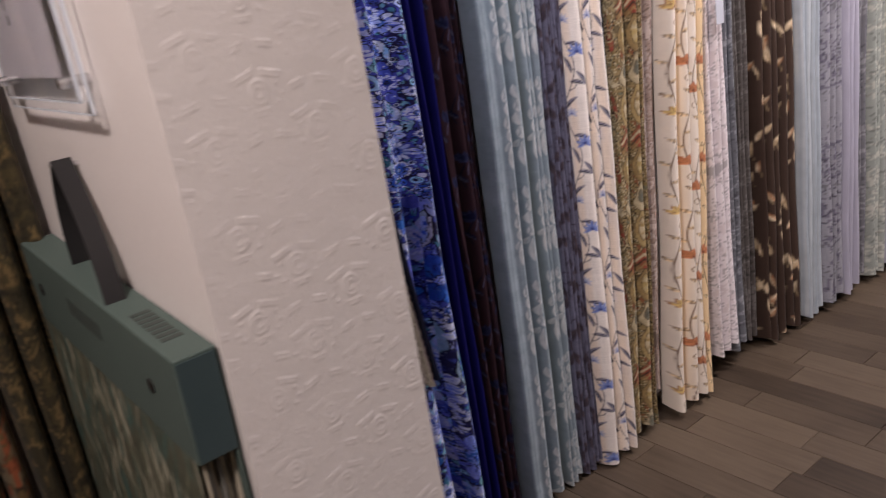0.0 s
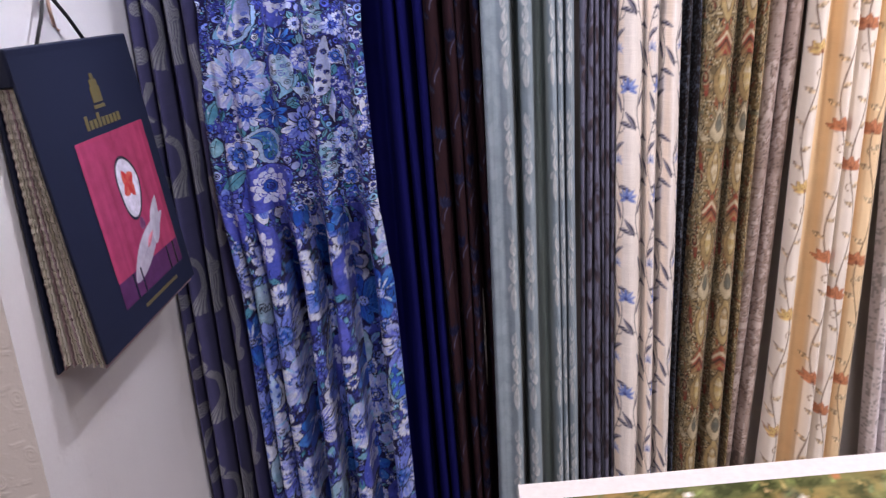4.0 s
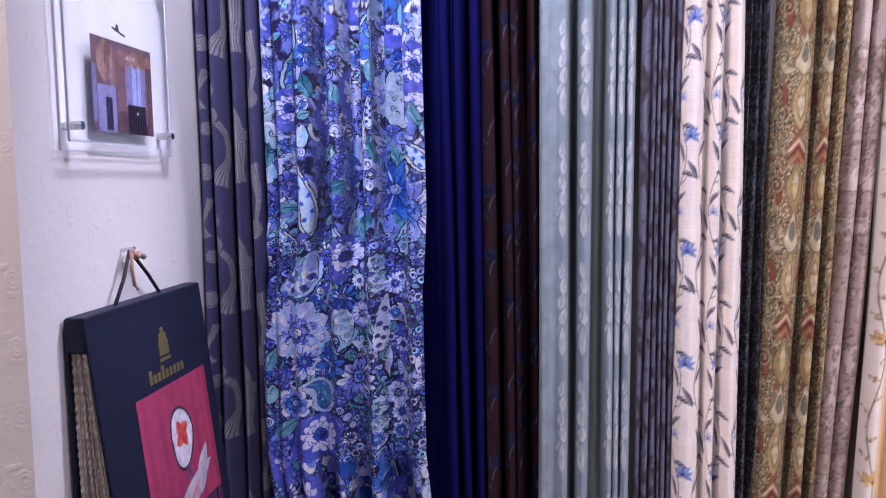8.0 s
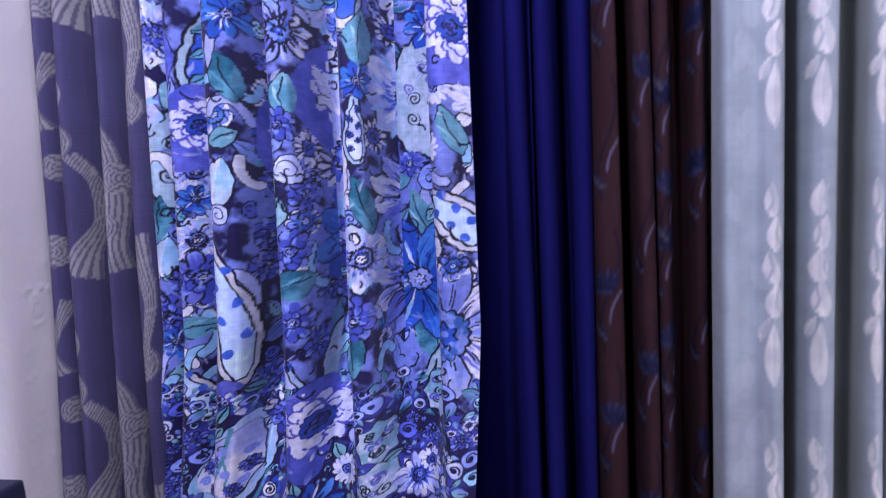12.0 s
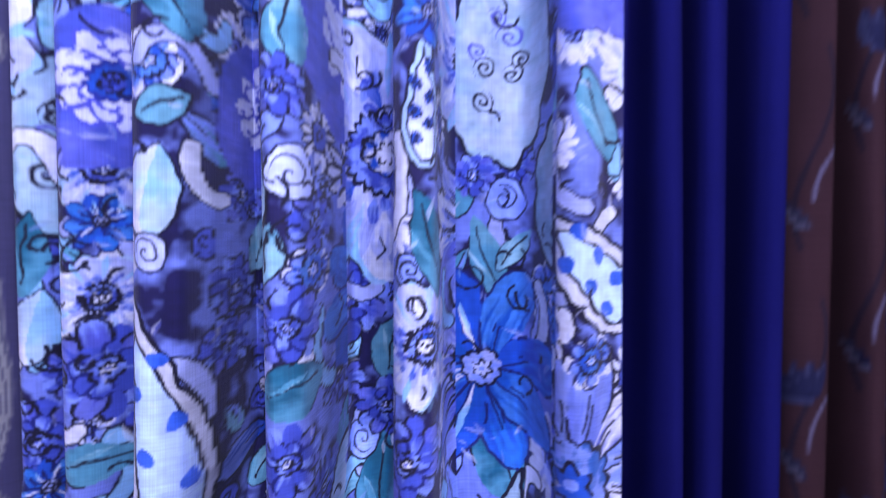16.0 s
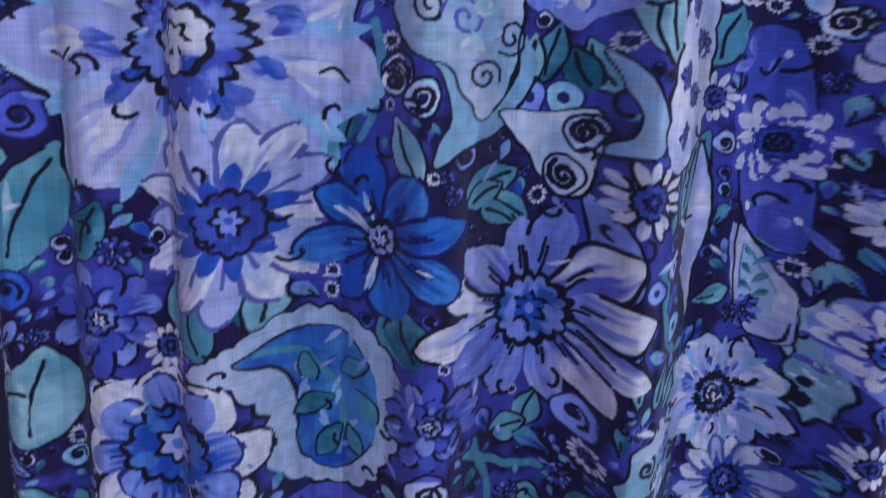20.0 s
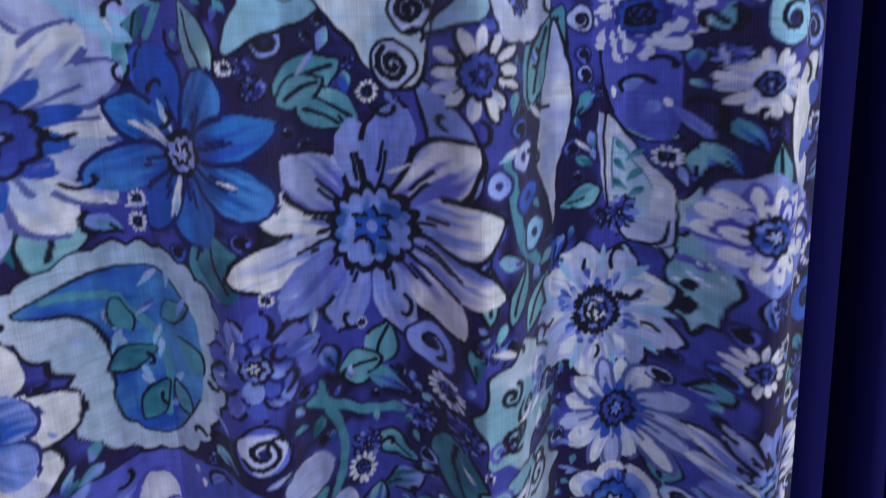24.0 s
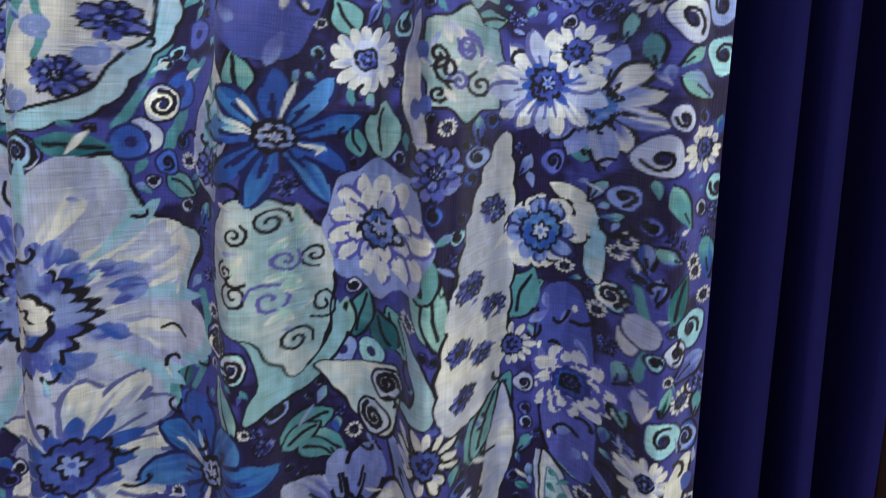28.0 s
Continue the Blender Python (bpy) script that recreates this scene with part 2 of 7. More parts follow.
def plate_bm(outline, plane, at, thick):
    """A flat plate with the given outline of (a, b), standing in the plane x = at (a is y, b is z) or z = at (a is x, b is y)."""
    bm = bmesh.new()
    place = (lambda a, b, h: (at + h, a, b)) if plane == "x" else (lambda a, b, h: (a, b, at + h))
    low = [bm.verts.new(place(a, b, 0)) for a, b in outline]
    top = [bm.verts.new(place(a, b, thick)) for a, b in outline]
    bm.faces.new(low)
    bm.faces.new(top)
    for k in range(len(low)):
        bm.faces.new((low[k], low[(k + 1) % len(low)], top[(k + 1) % len(low)], top[k]))
    bmesh.ops.recalc_face_normals(bm, faces=bm.faces[:])
    return bm


# ---- dyeing and printing cloth ----
TABLE = np.random.RandomState(7).rand(256, 256)


def value_noise(u, v, scale, seed=0):
    """Smooth random values between 0 and 1."""
    x, y = np.asarray(u) * scale + 17.3 * seed, np.asarray(v) * scale + 9.1 * seed
    i, j = np.floor(x).astype(int), np.floor(y).astype(int)
    f, g = x - i, y - j
    f, g = f * f * (3 - 2 * f), g * g * (3 - 2 * g)
    a, b = TABLE[i % 256, j % 256], TABLE[(i + 1) % 256, j % 256]
    c, d = TABLE[i % 256, (j + 1) % 256], TABLE[(i + 1) % 256, (j + 1) % 256]
    return (a * (1 - f) + b * f) * (1 - g) + (c * (1 - f) + d * f) * g


def cloud(u, v, scale, seed=0):
    return 0.6 * value_noise(u, v, scale, seed) + 0.28 * value_noise(u, v, scale * 2.3, seed + 5) + 0.12 * value_noise(u, v, scale * 5.1, seed + 11)


class Print:
    """A length of cloth that is dyed and printed motif by motif; u across, v up, in metres."""

    def __init__(self, u, v, base, sharp=None):
        self.u, self.v = np.asarray(u), np.asarray(v)
        self.tint = np.empty((len(v), len(u), 3))
        self.tint[:] = base
        self.soft = sharp or 1.05 * float(np.median(np.abs(np.diff(self.u))))
        self.U, self.V = np.meshgrid(self.u, self.v)
        self.wobble = 0.0
        self.clip = self.mask = None
        self.bold = 1.0

    def shake(self, amount):
        """Uneven, hand-painted edges for all that is printed from here on."""
        self.wobble = amount
        self.WU = amount * 2 * (cloud(self.U, self.V, 70, 31) - 0.5) + amount * 0.25 * (value_noise(self.U, self.V, 330, 33) - 0.5)
        self.WV = amount * 2 * (cloud(self.U, self.V, 70, 37) - 0.5) + amount * 0.25 * (value_noise(self.U, self.V, 330, 39) - 0.5)

    def area(self, cu, cv, reach):
        i0, i1 = np.searchsorted(self.u, [cu - reach, cu + reach])
        j0, j1 = np.searchsorted(self.v, [cv - reach, cv + reach])
        if self.clip:
            (a0, a1), (b0, b1) = np.searchsorted(self.u, self.clip[:2]), np.searchsorted(self.v, self.clip[2:])
            i0, i1, j0, j1 = max(i0, a0), min(i1, a1), max(j0, b0), min(j1, b1)
        if i1 - i0 < 2 or j1 - j0 < 2:
            return None
        cut = (slice(j0, j1), slice(i0, i1))
        if self.wobble:
            return cut, self.U[cut] - cu + self.WU[cut], self.V[cut] - cv + self.WV[cut]
        return cut, self.U[cut] - cu, self.V[cut] - cv

    def ink(self, cut, cover, colour):
        a = np.clip(cover, 0, 1)[..., None]
        if self.mask is not None:
            self.mask[cut] = np.maximum(self.mask[cut], a)
        self.tint[cut] = self.tint[cut] * (1 - a) + np.asarray(colour) * a

    def edge(self, d):
        return np.clip(0.5 - d / self.soft, 0, 1)

    def dab(self, a, b, t):
        return np.asarray(a) + (np.asarray(b) - np.asarray(a)) * np.clip(t, 0, 1)[..., None]

    def flower(self, cu, cv, R, n, deep, outer, inner, heart, line, turn=0.0, seed=0, lw=0.0012, heart_size=0.3, mid=None):
        got = self.area(cu, cv, R * 1.35)
        if not got:
            return
        cut, a, b = got
        r, th = np.hypot(a, b), np.arctan2(b, a)
        turns = ((th - turn) / (2 * math.pi) * n) % n
        petal = np.floor(turns + 0.5).astype(int) % n
        rnd = np.random.RandomState(seed % 9999 + 1)
        length, tint, lean = 1 + 0.13 * rnd.uniform(-1, 1, n), rnd.uniform(-0.25, 0.25, n), rnd.uniform(-0.12, 0.12, n)
        across = turns + 0.5 - np.floor(turns + 0.5) - 0.5 + lean[petal] * (r / R)
        rim = R * length[petal] * (1 - deep + deep * np.clip(1 - (2 * np.abs(across)) ** 2.4, 0, 1) ** 0.8)
        streak = value_noise(across * 5 + petal * 3.7, r * 28, 1.0, seed)
        fine = value_noise(across * 16 + petal * 5.1, r * 60, 1.0, seed + 4)
        t = r / rim * 1.3 - 0.35 + tint[petal] + 1.0 * (streak - 0.5) + 0.6 * (fine - 0.5)
        body = self.dab(inner, outer, t)
        if mid is not None:
            body = self.dab(body, mid, 1.6 * (value_noise(a, b, 55, seed + 7) - 0.52) + 0.7 * (fine - 0.5))
        self.ink(cut, self.edge(r - rim), body)
        gap = (0.5 - np.abs(across)) * r * 2 * math.pi / n
        self.ink(cut, self.edge(gap - lw * 0.75) * self.edge(r - rim) * (r > R * 0.4) * (streak > 0.3), line)
        self.ink(cut, self.edge(np.abs(across) * r * 6 / n - lw * 0.55) * (np.abs(r / rim - 0.62) < 0.13) * (tint[petal] > 0.02), line)
        self.ink(cut, self.edge(np.abs(r - rim) - lw) * (value_noise(th * 3, r * 0, 1.0, seed + 3) > 0.25), line)
        rc = R * heart_size * (1 + 0.18 * np.cos(11 * th + seed) + 0.1 * np.sin(5 * th + seed))
        self.ink(cut, self.edge(r - rc), self.dab(heart, np.asarray(heart) * 2.4 + 0.06, (fine - 0.35) * 1.8))
        self.ink(cut, self.edge(np.abs(r - rc) - lw * 0.9) * (fine > 0.25), line)
        rd = rc * 0.48
        self.ink(cut, self.edge(r - rd), inner)
        self.ink(cut, self.edge(np.abs(r - rd) - lw * 0.7), line)
        self.ink(cut, self.edge(r - rd * 0.4), heart)

    def leaf(self, cu, cv, L, W, ang, colour, line, seed=0, lw=0.001, rib=True, light=None, strength=1.0):
        got = self.area(cu, cv, L * 0.62)
        if not got:
            return
        cut, a, b = got
        c, s = math.cos(ang), math.sin(ang)
        p, q = a * c + b * s, -a * s + b * c
        t = np.clip(p / L + 0.5, 0, 1)
        q = q - 0.18 * W * np.sin(math.pi * t)
        w = W * np.sin(math.pi * t ** 0.8) ** 0.8
        d = np.maximum(np.abs(q) - w, np.abs(p) - L / 2)
        shade = 0.5 + 1.2 * (cloud(a, b, 70, seed) - 0.5) + 0.3 * np.sign(q)
        self.ink(cut, strength * self.edge(d), self.dab(colour, light if light is not None else np.asarray(colour) * 1.7 + 0.03, shade))
        if line is not None:
            self.ink(cut, self.edge(np.abs(d) - lw) * (value_noise(p * 120, q * 120, 1, seed) > 0.22), line)
            if rib:
                self.ink(cut, self.edge(np.maximum(np.abs(q - 0.1 * W * np.sin(4 * t)) - lw * 0.8, np.abs(p) - L * 0.36)), line)

    def disc(self, cu, cv, R, colour, line=None, seed=0, lw=0.001, swirl=False, squash=1.0):
        got = self.area(cu, cv, R * 1.3)
        if not got:
            return
        cut, a, b = got
        r, th = np.hypot(a / squash, b), np.arctan2(b, a)
        rim = R * (1 + 0.06 * np.sin(3 * th + seed))
        self.ink(cut, self.edge(r - rim), self.dab(colour, np.asarray(colour) * 1.6 + 0.04, 0.5 + 1.5 * (cloud(a, b, 90, seed) - 0.5)))
        if line is not None:
            self.ink(cut, self.edge(np.abs(r - rim) - lw), line)
            if swirl:
                turn = (r / R * 1.9 - th / (2 * math.pi) + 0.13 * seed) % 1
                self.ink(cut, np.clip(1.6 - np.abs(turn - 0.5) * R / 1.9 / (lw * 0.9), 0, 1) * (r < R * 0.72), line)
            else:
                self.ink(cut, self.edge(r - R * 0.33), line)

    def lace(self, cu, cv, Rx, Ry, colour, light, line, seed=0, lw=0.0011):
        got = self.area(cu, cv, max(Rx, Ry) * 1.25)
        if not got:
            return
        cut, a, b = got
        th = np.arctan2(b / Ry, a / Rx)
        rim = 1 + 0.07 * np.abs(np.cos(5 * th + seed)) + 0.06 * np.sin(2 * th + seed)
        r = np.hypot(a / Rx, b / Ry)
        d = (r - rim) * min(Rx, Ry)
        self.ink(cut, self.edge(d), self.dab(colour, light, 0.5 + 1.6 * (cloud(a, b, 55, seed) - 0.5)))
        self.ink(cut, self.edge(np.abs(d) - lw), line)
        rnd = random.Random(seed)
        for k in range(7):
            aa = rnd.uniform(0, 6.3)
            su, sv = cu + Rx * 0.6 * math.cos(aa) * rnd.uniform(0.3, 1), cv + Ry * 0.7 * math.sin(aa) * rnd.uniform(0.3, 1)
            R = rnd.uniform(0.006, 0.010)
            part_ = self.area(su, sv, R)
            if part_:
                c2, p, q = part_
                rr, t2 = np.hypot(p, q), np.arctan2(q, p)
                turn = (rr / R * 1.8 - t2 / (2 * math.pi) + k * 0.2) % 1
                self.ink(c2, np.clip(1.5 - np.abs(turn - 0.5) * R / 1.8 / lw, 0, 1) * (rr < R * 0.95), line if k % 3 else (0.12, 0.13, 0.5))

    def paisley(self, cu, cv, L, W, ang, rimcol, inner, line, seed=0, lw=0.0012, filling="dots", fill=(0.03, 0.08, 0.4)):
        got = self.area(cu, cv, L * 0.7)
        if not got:
            return
        cut, a, b = got
        c, s = math.cos(ang), math.sin(ang)
        p, q = a * c + b * s, -a * s + b * c
        t = np.clip(p / L + 0.5, 0, 1)
        curl = 0.9 if W < 0.3 * L else 0.45
        bend = curl * W * (1 - t) ** 2 * math.copysign(1, math.sin(seed * 3.3 + 0.4))
        w = W * np.sqrt(np.clip(np.sin(math.pi * t ** 1.35), 0, 1)) * (0.3 + 0.7 * t ** 0.7)
        scal = 0.05 * W * np.abs(np.sin(p / L * 22))
        d = np.maximum(np.abs(q - bend) - w - scal, np.abs(p) - L / 2)
        self.ink(cut, self.edge(d), self.dab(rimcol, np.asarray(rimcol) * 0.75, 0.5 + 1.5 * (cloud(a, b, 60, seed) - 0.5)))
        self.ink(cut, self.edge(np.abs(d) - lw), line)
        di = d + 0.3 * W
        self.ink(cut, self.edge(di), self.dab(inner, np.asarray(inner) * 1.6 + 0.05, 0.5 + 1.6 * (cloud(a, b, 50, seed + 2) - 0.5)))
        self.ink(cut, self.edge(np.abs(di) - lw * 0.7), line)
        rnd = random.Random(seed)
        for k in range(6):
            tt, side = 0.28 + 0.1 * k, (-1) ** k
            pp, qq = (tt - 0.5) * L, side * 0.3 * W + curl * W * (1 - tt) ** 2 * math.copysign(1, math.sin(seed * 3.3 + 0.4))
            uu, vv = cu + pp * c - qq * s, cv + pp * s + qq * c
            if filling == "dots":
                self.disc(uu, vv, 0.17 * W, fill, None, seed + k)
            elif filling == "flowers":
                self.flower(uu, vv, 0.24 * W, 6, 0.3, fill, fill, (0.01, 0.02, 0.12), line, k, seed + k, lw * 0.6)
            else:
                self.leaf(uu, vv, 0.60 * W, 0.17 * W, ang + side * 0.9, fill, line, seed + k, lw * 0.6)

    def stroke(self, points, width, colour):
        """A line through points of (u, v)."""
        pts = np.asarray(points, float)
        for (u0, v0), (u1, v1) in zip(pts, pts[1:]):
            mu, mv, ln = (u0 + u1) / 2, (v0 + v1) / 2, math.hypot(u1 - u0, v1 - v0)
            got = self.area(mu, mv, ln / 2 + width * 2)
            if not got or ln == 0:
                continue
            cut, a, b = got
            cx, sx = (u1 - u0) / ln, (v1 - v0) / ln
            p, q = a * cx + b * sx, -a * sx + b * cx
            self.ink(cut, self.edge(np.hypot(np.maximum(np.abs(p) - ln / 2, 0), q) - width), colour)

    def curve(self, pts, n=5, closed=True):
        """A smooth line through points of (u, v)."""
        p = np.asarray(pts, float)
        q = np.vstack([p[-1:], p, p[:2]]) if closed else np.vstack([p[:1], p, p[-1:]])
        t = np.linspace(0, 1, n, endpoint=False)[:, None]
        out = []
        for a, b, c, d in zip(q, q[1:], q[2:], q[3:]):
            out.append(0.5 * (2 * b + (c - a) * t + (2 * a - 5 * b + 4 * c - d) * t ** 2 + (3 * b - a - 3 * c + d) * t ** 3))
        return np.vstack(out if closed else out + [p[-1:]])

    def mottle(self, a, b, one, two, scale=60, seed=0, force=3.0, bias=0.5):
        """Uneven colour, as from a wet brush: broad washes and fine dry streaks."""
        wash = cloud(a, b, scale, seed) - bias
        dry = value_noise(a * 0.35, b, scale * 9, seed + 3) - 0.5
        return self.dab(one, two, 0.5 + force * wash + 0.5 * dry)

    def shape(self, pts, one, two, line=None, lw=0.0006, seed=0, broken=0.2, scale=60, force=3.0, scallop=0.0, waves=20):
        """A closed painted shape with a broken, uneven outline. Gives back its patch and the distance to its edge."""
        p = self.curve(pts)
        mid, reach = (p.min(0) + p.max(0)) / 2, (p.max(0) - p.min(0)).max() / 2 + 0.004
        got = self.area(*mid, reach)
        if not got:
            return None
        cut, a, b = got
        lw = lw * self.bold
        p = p - mid
        q = np.roll(p, -1, 0)
        inside = np.zeros(a.shape, bool)
        far = np.full(a.shape, 9.0)
        way = np.zeros(a.shape)
        done = 0.0
        for (x0, y0), (x1, y1) in zip(p, q):
            dx, dy = x1 - x0, y1 - y0
            if dy:
                inside ^= ((y0 > b) != (y1 > b)) & (a < x0 + (b - y0) * dx / dy)
            ln = math.hypot(dx, dy) + 1e-9
            t = np.clip(((a - x0) * dx + (b - y0) * dy) / ln ** 2, 0, 1)
            d = np.hypot(a - x0 - t * dx, b - y0 - t * dy)
            way = np.where(d < far, done + t * ln, way)
            far = np.minimum(far, d)
            done += ln
        d = np.where(inside, -far, far)
        if scallop:
            d = d - scallop * np.abs(np.sin(way / done * math.pi * waves))
        self.ink(cut, self.edge(d), self.mottle(a, b, one, two, scale, seed, force))
        if line is not None:
            width = lw * (0.2 + 0.8 * value_noise(way * 90, way * 0, 1.0, seed + 2))
            self.ink(cut, self.edge(np.abs(d) - width) * (value_noise(way * 45, way * 0, 1.0, seed) > broken), line)
        return cut, a, b, d

    def curl(self, cu, cv, R, turns, width, colour, start=0.0, hand=1, wide=1.0):
        t = np.linspace(0, 1, int(9 * turns) + 4)
        width = width * self.bold
        self.stroke([(cu + wide * R * (1 - 0.86 * s) * math.cos(start + hand * 6.283 * turns * s), cv + R * (1 - 0.86 * s) * math.sin(start + hand * 6.283 * turns * s)) for s in t], width, colour)

    def petal(self, cu, cv, r0, r1, ang, half, one, two, line, lw, seed, streaks=2, blunt=0.7):
        """One brushed petal from r0 to r1 out of the centre."""
        L, lw = r1 - r0, lw * self.bold
        got = self.area(cu + (r0 + r1) / 2 * math.cos(ang), cv + (r0 + r1) / 2 * math.sin(ang), L * 0.62 + half)
        if not got:
            return
        cut, a, b = got
        c, s = math.cos(ang), math.sin(ang)
        p, q = a * c + b * s + L / 2, -a * s + b * c
        t = np.clip(p / L, 0, 1)
        q = q - 0.10 * half * math.sin(seed * 1.7) * np.sin(math.pi * t)
        w = half * (np.sin(math.pi * np.clip(t, 0.001, 0.999) ** 1.5) ** blunt * 0.85 + 0.15 * (1 - t))
        d = np.maximum(np.abs(q) - w, np.abs(p - L / 2) - L / 2)
        wash = 1.9 * (t - 0.5) + 2.2 * (value_noise(q * 900 / (1 + 40 * half), p * 45, 1.0, seed) - 0.5) + 1.4 * (cloud(a, b, 70, seed + 2) - 0.5)
        self.ink(cut, self.edge(d), self.dab(one, two, 0.5 + wash))
        if line is not None:
            self.ink(cut, self.edge(np.abs(d) - lw) * (value_noise(p * 90, np.sign(q) * 3.0, 1.0, seed + 1) > 0.42), line)
            for k in range(streaks):
                off = half * (0.45 * (k + 0.5) / streaks - 0.2) * (1 - 0.4 * t)
                self.ink(cut, self.edge(np.abs(q - off) - lw * 0.7) * (t > 0.12 + 0.2 * (k % 2)) * (t < 0.5 + 0.12 * math.sin(seed + k)), line)

    def heart(self, cu, cv, R, fill, dark, line, seed, points=13, core=None, lw=0.0007):
        """The middle of a bloom: a jagged dark ring, brushed blue, a small pale eye."""
        got = self.area(cu, cv, R * 1.5)
        if not got:
            return
        cut, a, b = got
        r, th = np.hypot(a, b), np.arctan2(b, a)
        lw = lw * self.bold
        jag = R * (1 + 0.16 * np.abs(np.sin(points * th / 2 + seed)) + 0.14 * (value_noise(th * 2, th * 0, 1.0, seed) - 0.5))
        self.ink(cut, self.edge(r - jag), self.mottle(a, b, fill, dark, 160, seed, 5.0))
        self.ink(cut, self.edge(np.abs(r - jag) - lw * (0.4 + 1.2 * value_noise(th * 3, th * 0, 1.0, seed + 5))) * (value_noise(th * 2.3, th * 0, 1.0, seed + 1) > 0.2), line)
        inner = R * 0.46 * (1 + 0.22 * np.sin(6 * th + seed))
        self.ink(cut, self.edge(r - inner), core if core is not None else fill)
        self.ink(cut, self.edge(np.abs(r - inner) - lw) * (value_noise(th * 2, th * 0, 1.0, seed + 9) > 0.25), line)
        self.ink(cut, self.edge(r - 0.16 * R), dark)

    def rect(self, u0, u1, v0, v1, colour, soft=None):
        i0, i1 = np.searchsorted(self.u, [u0, u1])
        j0, j1 = np.searchsorted(self.v, [v0, v1])
        self.tint[j0:j1, i0:i1] = colour

    def fade(self, amount, scale, seed=0):
        self.tint *= (1 + amount * (cloud(self.U, self.V, scale, seed) - 0.5))[..., None]


def drape(x0, x1, bounds, yc, back, fronts, step_u, step_z, z0, top=2.26, fine=(0.03, 1.86), pinch=0.55, sway=0.004, seed=0, flare=0.25, lean=0.0, curve=None, zones=None, depth=None, pull=(0.0, 0.0, 0.0), edge=None):
    """Points of a hanging length of cloth with its folds; bounds are the valleys, fronts how far each fold stands out."""
    rnd = np.random.RandomState(seed)
    bounds = np.asarray(bounds, float)
    us, xs, ys, fold = [], [], [], []
    for k, (a, b) in enumerate(zip(bounds, bounds[1:])):
        w, f = b - a, fronts[k % len(fronts)]
        n = max(6, int(math.hypot(1.1 * w, 1.15 * (back + f)) / step_u))
        s = np.linspace(0, 1, n, endpoint=False)
        xs.append(a + w * (s - pinch / (2 * math.pi) * np.sin(2 * math.pi * s)))
        # round tubes that meet in narrow valleys
        ys.append(back - (back + f) * (0.65 * np.sin(math.pi * s) ** 0.75 + 0.35 * np.sin(math.pi * s) ** 2))
        fold.append(k + s)
    x, y, k = np.r_[np.concatenate(xs), bounds[-1]], np.r_[np.concatenate(ys), back], np.r_[np.concatenate(fold), len(bounds) - 1]
    if curve is not None:
        # folds drawn as a smooth line through points of (x, y)
        pts = np.asarray(curve, float)
        ends = np.vstack([2 * pts[0] - pts[1], pts, 2 * pts[-1] - pts[-2]])
        line = []
        for k in range(len(pts) - 1):
            p0, p1, p2, p3 = ends[k:k + 4]
            n = max(4, int((1.1 * abs(p2[0] - p1[0]) + 0.14 * abs(p2[1] - p1[1])) / step_u))
            t = np.linspace(0, 1, n, endpoint=False)[:, None]
            line.append(0.5 * (2 * p1 + (p2 - p0) * t + (2 * p0 - 5 * p1 + 4 * p2 - p3) * t ** 2 + (3 * p1 - p0 - 3 * p2 + p3) * t ** 3))
        line = np.vstack(line + [pts[-1:]])
        x, y = line[:, 0], line[:, 1]
        far = np.r_[0, np.cumsum(np.hypot(np.diff(x), np.diff(y)))]
        k = far / far[-1] * (len(bounds) - 1)
    u = np.r_[0, np.cumsum(np.hypot(np.diff(x), np.diff(y)))]
    z = np.r_[np.arange(z0, fine[1], step_z), np.linspace(fine[1], top, 6)]
    if zones:
        z = np.concatenate([np.arange(a, b, step) for a, b, step in zones] + [[top]])
    lift = 0.012 * np.sin(u * 19 + seed) * np.clip(1 - (z - z0) / 0.5, 0, 1)[:, None]
    zz = z[:, None] + lift
    ph = rnd.uniform(0, 6.3, len(bounds) + 2)
    phase = np.interp(k, np.arange(len(ph)), ph)
    tilt = rnd.uniform(-1, 1, len(bounds) + 2) * sway
    drift = np.interp(k, np.arange(len(tilt)), tilt)
    low = np.clip((1.3 - z) / 1.3, 0, 1)[:, None] ** 2
    X = x + lean * (1.4 - z[:, None]) + drift * (1.3 - z[:, None]) * 1.5 + sway * 0.7 * np.sin(2.6 * z[:, None] + phase)
    hung = np.ones((1, len(x)))
    if depth is not None:
        # where it is drawn out it lies in shallow waves, spreads to the side and stands further out
        run = np.r_[0, np.cumsum(np.abs(np.diff(x)) + 0.25 * np.abs(np.diff(y)))]
        out = (x0 - pull[0]) + (x1 - x0 + pull[0] - pull[2]) * run / run[-1]
        fold = np.interp(z, *depth)[:, None]
        eased = np.interp(y, (-0.2, 0.0, 0.066, 0.074, 0.080), (-0.2, 0.0, 0.034, 0.040, 0.044))
        y = fold * y + (1 - fold) * eased
        shallow = 0.36 + 0.36 * np.clip((out - 0.11) / 0.07, 0, 1)
        hung = shallow + (1 - shallow) * fold
        X = X * fold + out * (1 - fold)
        # its slanting edge, turned back
        over = np.clip(np.interp(z, *edge)[:, None] - X, 0, 0.06)
        X = X + over
    Y = yc + hung * y * (1 + flare * low + 0.12 * np.sin(3.1 * z[:, None] + 1.7 * phase)) + 0.0022 * np.sin(9 * z[:, None] + 2.3 * phase)
    if depth is not None:
        Y = Y - pull[1] * (1 - fold) + 0.8 * over
    return X, Y, np.broadcast_to(zz, X.shape), u, z


